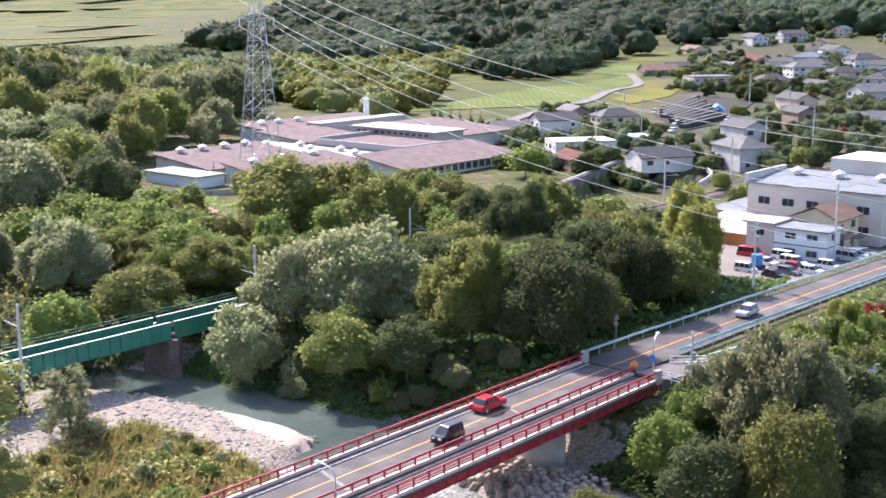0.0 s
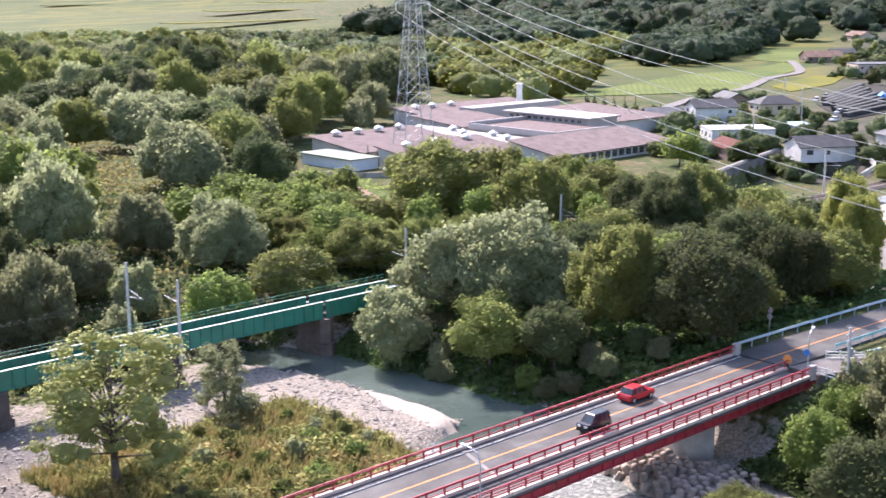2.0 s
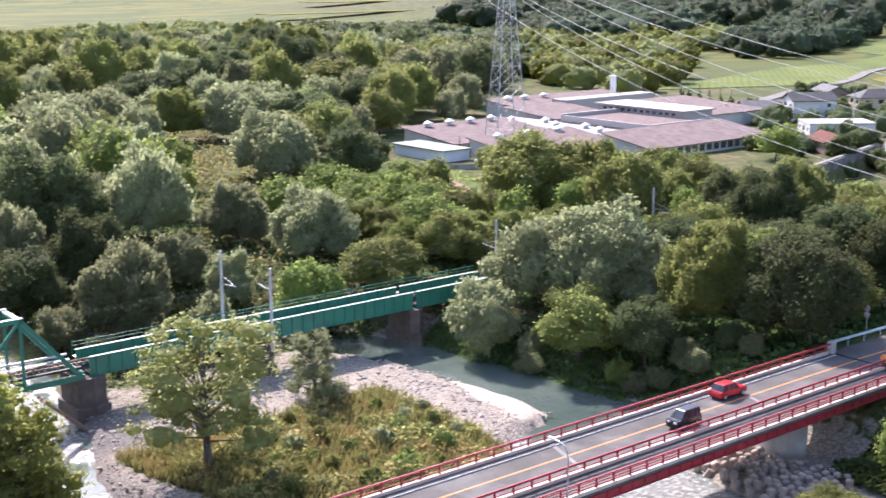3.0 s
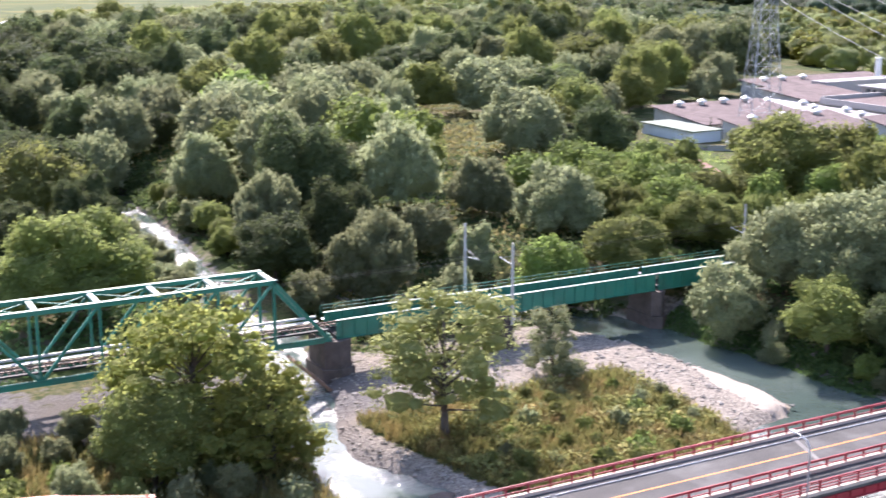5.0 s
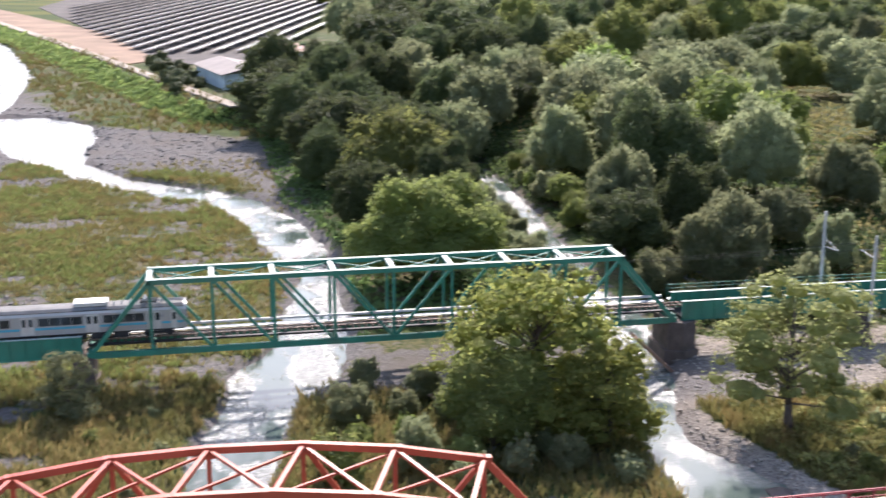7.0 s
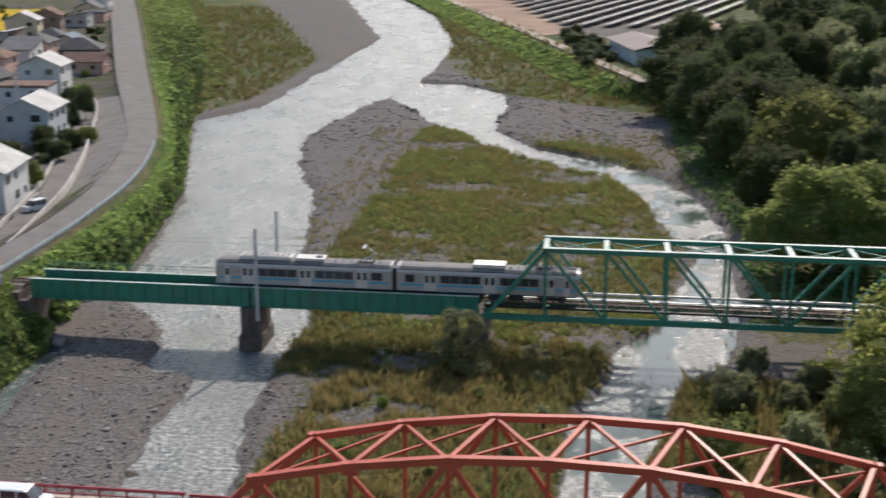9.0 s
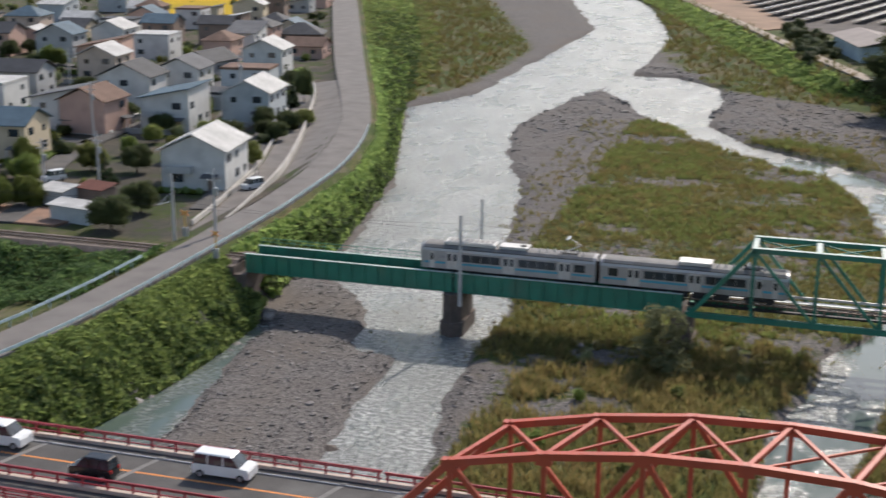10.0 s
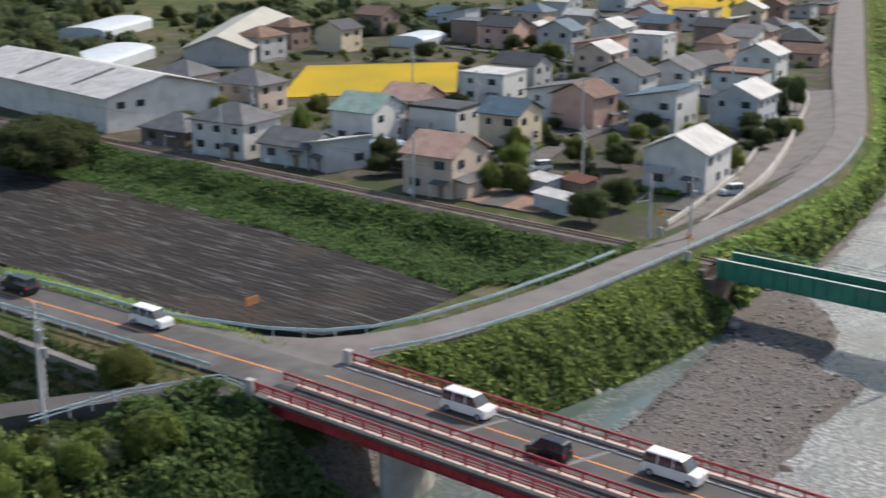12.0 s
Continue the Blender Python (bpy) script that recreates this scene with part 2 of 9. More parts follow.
def ribbon(left, right, z, thick=0.3):
    """A slab between two edges of equally many points; z: one height or one a row."""
    zs = z if isinstance(z, (list, tuple)) else [z] * len(left)
    g = Geo()
    rows = [[(l[0], l[1], h - thick), (l[0], l[1], h), (r[0], r[1], h), (r[0], r[1], h - thick)] for l, r, h in zip(left, right, zs)]
    g.loft(rows)
    g.add(rows[0], [(0, 1, 2, 3)])
    g.add(rows[-1], [(3, 2, 1, 0)])
    return g


def offset(points, d):
    out = []
    for i, p in enumerate(points):
        a, b = Vector(points[max(i - 1, 0)][:2]), Vector(points[min(i + 1, len(points) - 1)][:2])
        n = (b - a).normalized()
        out.append((p[0] - n.y * d, p[1] + n.x * d))
    return out


def curve(points, n=8):
    """A smooth line through the points."""
    ps = [Vector(p) for p in points]
    out = []
    for i in range(len(ps) - 1):
        a, b, c, d = ps[max(i - 1, 0)], ps[i], ps[i + 1], ps[min(i + 2, len(ps) - 1)]
        for k in range(n):
            t = k / n
            out.append(tuple(0.5 * (2 * b + (c - a) * t + (2 * a - 5 * b + 4 * c - d) * t * t + (3 * b - a - 3 * c + d) * t ** 3)))
    return out + [tuple(ps[-1])]


def ribbon_flat(points, half, z):
    pts = [(p[0], p[1]) for p in points]
    return ribbon(offset(pts, half), offset(pts, -half), z, 0.35)


def slab(g, corners, t):
    v = [Vector(p) for p in corners]
    g.add(v + [p - Vector((0, 0, t)) for p in v], [(0, 1, 2, 3), (7, 6, 5, 4), (0, 4, 5, 1), (1, 5, 6, 2), (2, 6, 7, 3), (3, 7, 4, 0)])


# ---- the land: one sheet with the river bed, banks and plain ----
def by_y(*rows):
    """x as a function of y, from (y, x) pairs."""
    ys, xs = zip(*rows)
    return lambda y: np.interp(y, ys, xs)


LEFT_TOP = by_y((-200, -76), (40, -76), (81, -71.6), (93, -69.0), (102, -66.8), (125, -65.6), (155, -65.3), (178, -67.3), (204, -73.2), (232, -82.6), (304, -110.5), (497, -184), (900, -345), (4500, -1800))
LEFT_FOOT = by_y((-200, -66), (70, -64), (92, -61.8), (101, -60.3), (112, -59.2), (124, -59.2), (139, -61.5), (156, -61.5), (197, -68.5), (269, -90), (304, -101), (364, -119), (425, -140), (497, -166), (600, -206), (900, -310), (4500, -1700))
RIGHT_FOOT = by_y((-200, 104), (60, 104), (72, 105), (80, 105), (94, 104), (109, 102.5), (127, 100), (140, 93), (160, 68), (200, 60), (250, 58), (290, 34), (310, 0), (356, -16), (437, -42), (594, -94), (900, -195), (4500, -1500))
RIGHT_TOP = by_y((-200, 115), (60, 114), (80, 113), (109, 112), (127, 106), (140, 108), (160, 90), (200, 84), (250, 74), (290, 48), (310, 8), (356, -6), (437, -31), (594, -82), (900, -180), (4500, -1480))

# water: (name, left edge, right edge, from y, to y)
WATERS = [
    (by_y((118, -45), (124, -46), (130, -47.5), (136, -51), (142, -57.5), (150, -60.5), (157, -60.5), (197, -67.5), (269, -89), (291, -78.5), (364, -76), (425, -73), (598, -121), (900, -230)),
     by_y((118, -34), (136, -32), (158, -39.6), (196, -45.6), (227, -55.7), (256, -60.8), (294, -54.7), (333, -48), (412, -48), (507, -68.5), (602, -100), (900, -205)), 120, 900),
    (by_y((0, -66), (93, -62.6), (106, -60.4), (124, -59.4)), by_y((0, -54), (93, -54.6), (102, -55.6), (108, -56.2), (118, -57.8), (124, -57.5)), -100, 124),
    (by_y((0, -34), (60, -36), (91, -38.2), (102, -39.4), (122, -40)), by_y((0, -22), (60, -26), (94, -30.2), (108, -32.3), (122, -33.5)), -100, 124),
    (by_y((0, -9), (102, -2), (113, -0.3), (119, 1), (130, 2.3), (143, 9.3), (172, 13.9), (189, 10.3), (203, 8), (222, 3), (229, -6), (252, -24), (270, -34), (304, -49), (333, -51)),
     by_y((0, 0), (102, 4.8), (111, 6.4), (120, 8.2), (132, 14.7), (143, 17.4), (177, 19.3), (203, 17), (224, 11), (235, 2.4), (247, -12), (268, -22.8), (300, -22), (317, -24), (333, -40)), -100, 330),
    (by_y((0, 30), (60, 37), (96, 40.5), (109, 41.2), (116, 44.3), (124, 44.5), (133, 46.6), (150, 48), (181, 49.5), (218, 52), (252, 52)),
     by_y((0, 52), (80, 51.5), (96, 49), (106, 45.6), (118, 48), (124, 50), (133, 53), (150, 54), (181, 55), (218, 58), (252, 58)), -100, 260),
    (by_y((0, 66), (60, 72), (80, 78), (93, 83), (96, 93), (103, 92), (120, 92), (131, 88), (140, 81), (165, 62)),
     by_y((0, 92), (72, 91.4), (80, 97), (94, 103), (109, 101.7), (127, 99), (140, 93), (165, 68)), -100, 165),
]


def smooth(a, b, x):
    t = np.clip((x - a) / (b - a), 0, 1)
    return t * t * (3 - 2 * t)


def lumps(x, y, scale, seed=0.0):
    """Gentle unevenness from a few waves."""
    s, k = 0.0, 1.0 / scale
    for i in range(5):
        a = 1.3 + 2.1 * i + seed
        s = s + np.sin((x * math.cos(a) + y * math.sin(a)) * k * (1 + 0.37 * i) + 5.1 * i + seed) / (1 + 0.25 * i)
    return s / 3.2


def wet(x, y):
    """How far inside open water a place lies, in metres (negative: on land)."""
    best = np.full(np.shape(x), -99.0)
    wob = 0.9 * lumps(x, y, 4.0) + 0.5 * lumps(x, y, 1.3, 2.0)
    for lo, hi, y0, y1 in WATERS:
        d = np.minimum(np.minimum(x - lo(y), hi(y) - x), np.minimum(y - y0, y1 - y))
        best = np.maximum(best, d + wob)
    return best


def plain(x, y):
    """The land beside the river, with the far hills."""
    d = np.hypot(x, y)
    hill = 62 * smooth(760, 1900, x + 0.25 * y) * smooth(1500, 850, y - 0.35 * x + 200)
    hill = hill + 190 * smooth(1700, 4600, d)
    low = 2.5 * smooth(-79, -84, x) * smooth(127, 120, y) * smooth(77, 82, y) * smooth(-205, -195, x)     # the sunken plot by the railway
    bank = 1.0 * smooth(-160, -90, x) * smooth(60, 40, y) + 1.5 * smooth(-85, -87, x) * smooth(62.4, 61.2, y) * smooth(-160, -140, x)
    cut = 3.8 * smooth(204, 214, x) * smooth(282, 272, x) * smooth(137, 143, y) * smooth(158.6, 157.2, y - 0.27 * (x - 222))     # the railway cutting
    return 5.5 + hill - low - cut - bank * 2 + 0.2 * lumps(x, y, 14.0) * smooth(260, 200, d)


def road_mid(x):
    """The middle line of the main road: y at x."""
    return np.interp(x, [-240, -119, -97, -75, -38, 0, 90, 117, 145, 181, 260], [66, 69.2, 70.9, 72.2, 73.6, 74.0, 74.2, 74.2, 73.1, 71.3, 66])


BANK_MID = by_y((79, -76), (88, -72), (103, -69.6), (125, -68.9), (142, -69), (155, -69.3), (178, -71.6), (206, -78.2), (234, -88), (305, -116.5), (496, -191), (900, -350))


def raised(x, y):
    """How far the roads' banks lift the land, 0 to 1."""
    a = smooth(8.5, 4.6, np.abs(y - road_mid(x))) * np.maximum(smooth(-72.5, -74, x), smooth(116, 118, x))
    b = smooth(6.5, 3.4, np.abs(x - BANK_MID(y))) * smooth(76, 80, y)
    return np.maximum(a, b)


def height(x, y):
    x, y = np.asarray(x, float), np.asarray(y, float)
    bed = 0.75 + 0.35 * lumps(x, y, 9.0) + 0.12 * lumps(x, y, 2.5, 1.0)
    bed = bed + 0.9 * smooth(14, 24, x) * smooth(48, 38, x) * smooth(128, 140, y)
    bed = bed + 0.012 * np.maximum(y - 280, 0)
    a = smooth(LEFT_TOP(y) - 0.5, LEFT_FOOT(y) + 0.5, x)
    b = smooth(RIGHT_TOP(y), RIGHT_FOOT(y), x)
    inside = a * b
    up = raised(x, y)
    z = (plain(x, y) * (1 - up) + 6.72 * up) * (1 - inside) + bed * inside
    w = wet(x, y)
    return np.where(inside > 0.3, z * (1 - smooth(-1.6, 0.4, w)) + (-0.35 - 0.3 * smooth(0, 3, w)) * smooth(-1.6, 0.4, w), z)


def green(x, y):
    """Where plants cover the ground, 0 to 1."""
    inside = smooth(LEFT_TOP(y), LEFT_FOOT(y) - 0.5, x) * smooth(RIGHT_TOP(y), RIGHT_FOOT(y), x)
    n = 0.5 + 0.5 * lumps(x, y, 6.0, 4.0) + 0.25 * lumps(x, y, 2.0, 7.0)
    isle = smooth(-40, -33, x) * smooth(14, 8, x) * smooth(112, 122, y) * smooth(258, 236, y + 0.6 * x)
    low = smooth(-31, -25, x) * smooth(46, 40, x) * smooth(126, 118, y)
    tuft = smooth(50, 53, x - 0.25 * (100 - y)) * smooth(84, 79, x) * smooth(84, 88, y) * smooth(116, 111, y)
    wood = smooth(16, 22, x) * smooth(128, 140, y)
    shore = smooth(LEFT_FOOT(y) + 44, LEFT_FOOT(y) + 32, x) * smooth(262, 285, y) * smooth(-2, -9, wet(x, y))
    right = smooth(RIGHT_FOOT(y) - 32, RIGHT_FOOT(y) - 16, x) * smooth(250, 300, y)
    g = np.maximum.reduce([isle * (0.16 + 0.84 * smooth(-0.15, 0.75, n + 0.3 * lumps(x, y, 0.9, 6.0) + 0.35 * lumps(0.5 * x, y, 3.0, 2.0))), low * smooth(-0.1, 0.6, n), tuft, wood, shore * smooth(-0.25, 0.3, n), right * smooth(-0.1, 0.4, n)])
    g = g * smooth(0.3, -1.8, wet(x, y))
    return g * inside + (1 - inside)


def yard(x, y):
    """Trodden and paved ground between the houses."""
    a = smooth(LEFT_TOP(y) - 1, LEFT_TOP(y) - 3, x) * smooth(133, 136, y) * smooth(-330, -260, x) * smooth(620, 480, y)
    b = smooth(-79, -84, x) * smooth(112, 107, y) * smooth(78, 82, y) * smooth(-175, -155, x)
    c = smooth(150, 158, x) * smooth(77, 80, y) * smooth(112, 104, y) * smooth(230, 220, x)
    d = smooth(255, 265, x) * smooth(1000, 800, x) * smooth(0.55 * x + 30, 0.55 * x + 5, y) * smooth(0.2 * x + 20, 0.2 * x + 50, y)
    return np.clip(a * 0.85 + b + c + 0.85 * d, 0, 1)


def spread(dense, far, steps, ratio):
    out, s, v = [], steps, dense
    while v < far:
        s *= ratio
        v += s
        out.append(v)
    return out


gx = np.r_[[-v for v in spread(200, 4600, 2.2, 1.10)][::-1], np.arange(-200, 260.1, 1.6), spread(260, 4600, 2.2, 1.09)]
gy = np.r_[[-v for v in spread(-20, 1500, 2.2, 1.3)][::-1], np.arange(20, 330, 1.6), spread(330, 4600, 1.7, 1.04)]
X, Y = np.meshgrid(gx, gy)
Z = height(X, Y)
nx, ny = len(gx), len(gy)
idx = np.arange(nx * ny).reshape(ny, nx)
quads = np.stack([idx[:-1, :-1], idx[:-1, 1:], idx[1:, 1:], idx[1:, :-1]], -1).reshape(-1, 4)
me = bpy.data.meshes.new("ground")
me.from_pydata(np.stack([X, Y, Z], -1).reshape(-1, 3).tolist(), [], quads.tolist())
cover = me.attributes.new("cover", "FLOAT_COLOR", "POINT")
cover.data.foreach_set("color", np.stack([green(X, Y), yard(X, Y), smooth(44, 52, X) * smooth(118, 110, Y + 0.0 * X) * smooth(0, 1, Y) + smooth(52, 60, X) * smooth(150, 130, Y) * smooth(105, 112, Y), smooth(480, 640, np.hypot(X, Y)) * smooth(12, 7.5, plain(X, Y) - 190 * smooth(1700, 4600, np.hypot(X, Y)))], -1).astype(np.float32).ravel())
me.polygons.foreach_set("use_smooth", [True] * len(me.polygons))


def ground_material():
    m = bpy.data.materials.new("river_gravel_and_grass")
    m.use_nodes = True
    t = m.node_tree
    p = t.nodes["Principled BSDF"]
    at = t.nodes.new("ShaderNodeAttribute")
    at.attribute_name = "cover"
    sep = t.nodes.new("ShaderNodeSeparateColor")
    t.links.new(at.outputs["Color"], sep.inputs[0])
    vor = t.nodes.new("ShaderNodeTexVoronoi")
    tc = t.nodes.new("ShaderNodeTexCoord")
    vor.inputs["Scale"].default_value = 4.2
    t.links.new(tc.outputs["Object"], vor.inputs["Vector"])
    vs = t.nodes.new("ShaderNodeSeparateColor")
    t.links.new(vor.outputs["Color"], vs.inputs[0])
    wetg = ramp_mix(t, vs.outputs[0], (0.068, 0.062, 0.059), (0.19, 0.175, 0.166))
    wetg = ramp_mix(t, noise_fac(t, 0.11, 6, 0.45, 0.7), wetg, (0.135, 0.118, 0.105))
    dryg = ramp_mix(t, vs.outputs[0], (0.16, 0.138, 0.115), (0.34, 0.30, 0.255))
    dryg = ramp_mix(t, noise_fac(t, 0.12, 6, 0.5, 0.7), dryg, (0.36, 0.30, 0.24))
    gravel = ramp_mix(t, sep.outputs[2], wetg, dryg)
    grass = ramp_mix(t, noise_fac(t, 0.25, 6, 0.3, 0.7), (0.03, 0.058, 0.014), (0.085, 0.10, 0.028))
    grass = ramp_mix(t, noise_fac(t, 0.09, 7, 0.45, 0.65), grass, (0.135, 0.105, 0.05))
    grass = ramp_mix(t, noise_fac(t, 1.4, 7, 0.42, 0.68), grass, (0.03, 0.045, 0.012))
    grass = ramp_mix(t, noise_fac(t, 0.35, 7, 0.56, 0.7, (1.0, 0.5, 1.0)), grass, (0.15, 0.125, 0.085))
    dirt = ramp_mix(t, noise_fac(t, 0.12, 5, 0.35, 0.65), (0.05, 0.047, 0.045), (0.12, 0.095, 0.078))
    dirt = ramp_mix(t, noise_fac(t, 0.16, 7, 0.5, 0.56), dirt, (0.045, 0.062, 0.018))
    dirt = ramp_mix(t, noise_fac(t, 1.1, 6, 0.45, 0.7), dirt, (0.05, 0.046, 0.042))
    cell = t.nodes.new("ShaderNodeTexVoronoi")
    cell.inputs["Scale"].default_value = 0.02
    mp = t.nodes.new("ShaderNodeMapping")
    mp.inputs["Scale"].default_value, mp.inputs["Rotation"].default_value = (0.55, 1.5, 1), (0, 0, 0.5)
    t.links.new(tc.outputs["Object"], mp.inputs[0])
    t.links.new(mp.outputs[0], cell.inputs["Vector"])
    cs = t.nodes.new("ShaderNodeSeparateColor")
    t.links.new(cell.outputs["Color"], cs.inputs[0])
    crops = ramp_mix(t, cs.outputs[0], (0.045, 0.068, 0.018), (0.125, 0.118, 0.028))
    hem = t.nodes.new("ShaderNodeTexVoronoi")
    hem.feature = "DISTANCE_TO_EDGE"
    hem.inputs["Scale"].default_value = 0.02
    t.links.new(mp.outputs[0], hem.inputs["Vector"])
    rim = t.nodes.new("ShaderNodeMapRange")
    rim.inputs[1].default_value, rim.inputs[2].default_value, rim.inputs[3].default_value, rim.inputs[4].default_value = 0.03, 0.09, 1.0, 0.0
    t.links.new(hem.outputs["Distance"], rim.inputs[0])
    crops = ramp_mix(t, rim.outputs[0], crops, (0.05, 0.07, 0.02))
    grass = ramp_mix(t, at.outputs["Alpha"], grass, crops)
    edge = t.nodes.new("ShaderNodeMath")
    edge.operation = "ADD"
    k = t.nodes.new("ShaderNodeMath")
    k.operation, k.inputs[1].default_value = "MULTIPLY_ADD", 0.9
    k.inputs[2].default_value = -0.45
    t.links.new(noise_fac(t, 0.7, 6, 0.25, 0.75), k.inputs[0])
    t.links.new(sep.outputs[0], edge.inputs[0])
    t.links.new(k.outputs[0], edge.inputs[1])
    sharp = t.nodes.new("ShaderNodeMapRange")
    sharp.inputs[1].default_value, sharp.inputs[2].default_value = 0.35, 0.6
    t.links.new(edge.outputs[0], sharp.inputs[0])
    col = ramp_mix(t, sharp.outputs[0], gravel, grass)
    col = ramp_mix(t, sep.outputs[1], col, dirt)
    t.links.new(col, p.inputs["Base Color"])
    p.inputs["Roughness"].default_value, p.inputs["Specular IOR Level"].default_value = 0.95, 0.15
    rough_ = bump(t, vor.outputs["Distance"], 0.8, 0.14)
    less = t.nodes.new("ShaderNodeMapRange")
    less.inputs[3].default_value, less.inputs[4].default_value = 0.8, 0.12
    t.links.new(sharp.outputs[0], less.inputs[0])
    t.links.new(less.outputs[0], rough_.node.inputs["Strength"])
    t.links.new(rough_, p.inputs["Normal"])
    return m


me.materials.append(ground_material())
ground = tagged(new("ground", me), "grey gravel river bed between grassy banks and fields", "ground", "", "structure")


def water_material():
    m = bpy.data.materials.new("river_water")
    m.use_nodes = True
    t = m.node_tree
    p = t.nodes["Principled BSDF"]
    at = t.nodes.new("ShaderNodeAttribute")
    at.attribute_name = "riffle"
    def calc(op, a, b, c=None, clamp=False):
        n = t.nodes.new("ShaderNodeMath")
        n.operation, n.use_clamp = op, clamp
        for k, v in enumerate((a, b, c)):
            if isinstance(v, (int, float)):
                n.inputs[k].default_value = v
            elif v is not None:
                t.links.new(v, n.inputs[k])
        return n.outputs[0]
    run = at.outputs["Fac"]                         # broken runs between smooth slicks, strongest where neither prevails
    slick = calc("SUBTRACT", noise_fac(t, 0.2, 6, 0.42, 0.56, (1.0, 0.55, 1.0)), 0.5)
    swing = calc("MULTIPLY", calc("MULTIPLY", run, calc("SUBTRACT", 1.0, run)), 5.0)
    rif = calc("MULTIPLY_ADD", slick, swing, run, True)
    # pale streaks: foam, and part of the sun's glitter put into colour
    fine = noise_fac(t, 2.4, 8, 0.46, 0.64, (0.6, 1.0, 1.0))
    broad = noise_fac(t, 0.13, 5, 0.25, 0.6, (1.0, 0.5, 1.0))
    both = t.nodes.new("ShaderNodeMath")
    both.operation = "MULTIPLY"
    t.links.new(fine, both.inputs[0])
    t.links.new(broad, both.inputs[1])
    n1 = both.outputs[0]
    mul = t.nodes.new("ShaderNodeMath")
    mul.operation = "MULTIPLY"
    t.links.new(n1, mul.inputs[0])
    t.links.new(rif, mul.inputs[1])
    foam_glitter = mul.outputs[0]
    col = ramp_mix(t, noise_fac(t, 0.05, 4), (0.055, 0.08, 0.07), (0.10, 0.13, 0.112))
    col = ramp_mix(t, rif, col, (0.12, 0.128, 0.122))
    col = ramp_mix(t, foam_glitter, col, (0.46, 0.47, 0.46))
    t.links.new(col, p.inputs["Base Color"])
    rr = t.nodes.new("ShaderNodeMapRange")
    rr.inputs[3].default_value, rr.inputs[4].default_value = 0.06, 0.34
    t.links.new(rif, rr.inputs[0])
    t.links.new(rr.outputs[0], p.inputs["Roughness"])
    p.inputs["Specular IOR Level"].default_value = 1.0
    p.inputs["IOR"].default_value = 1.333
    a = bump(t, noise_fac(t, 1.7, 5, 0.2, 0.8, (1, 0.7, 1)), 0.9, 0.22)
    st = t.nodes.new("ShaderNodeMapRange")
    st.inputs[3].default_value, st.inputs[4].default_value = 0.04, 0.9
    t.links.new(rif, st.inputs[0])
    t.links.new(st.outputs[0], a.node.inputs["Strength"])
    b = t.nodes.new("ShaderNodeBump")
    b.inputs["Distance"].default_value = 0.10
    t.links.new(st.outputs[0], b.inputs["Strength"])
    t.links.new(noise_fac(t, 7.0, 3, 0.2, 0.8, (1, 0.8, 1)), b.inputs["Height"])
    t.links.new(a, b.inputs["Normal"])
    t.links.new(b.outputs[0], p.inputs["Normal"])
    return m


WATER = water_material()
wy = np.r_[np.arange(-100, 330, 4.0), spread(330, 880, 4, 1.06)]
geo = Geo()
def riffle(x, y):
    """How broken the water runs: 0 in pools and backwaters, 1 in the rapids and the open river."""
    calm = np.maximum.reduce([0.93 * smooth(-52, -55, x) * smooth(124, 118, y), smooth(40, 41, x) * smooth(58, 54, x) * smooth(124, 116, y), smooth(84, 88, x) * smooth(80, 88, y) * smooth(150, 140, y)])
    creek = smooth(40, 43, x) * smooth(64, 60, x) * smooth(128, 140, y)
    right = smooth(60, 66, x) * smooth(150, 140, y) * (1 - 0.9 * smooth(15, 6, np.hypot(x - 89, y - 74)))
    side = smooth(-12, -4, x) * smooth(30, 24, x) * smooth(270, 235, y)
    return (1 - 0.92 * calm) * (1 - 0.75 * creek) * (1 - 0.55 * right) * (1 - 0.62 * side) * 0.9


geo.loft([[(float(LEFT_FOOT(y)) - 6 + (float(RIGHT_FOOT(y)) - float(LEFT_FOOT(y)) + 12) * k / 90, float(y), float(0.012 * max(y - 280, 0))) for k in range(91)] for y in wy])
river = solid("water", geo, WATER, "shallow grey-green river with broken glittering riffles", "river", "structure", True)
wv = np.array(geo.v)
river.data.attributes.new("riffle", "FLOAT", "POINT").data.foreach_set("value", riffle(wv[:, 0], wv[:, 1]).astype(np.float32))


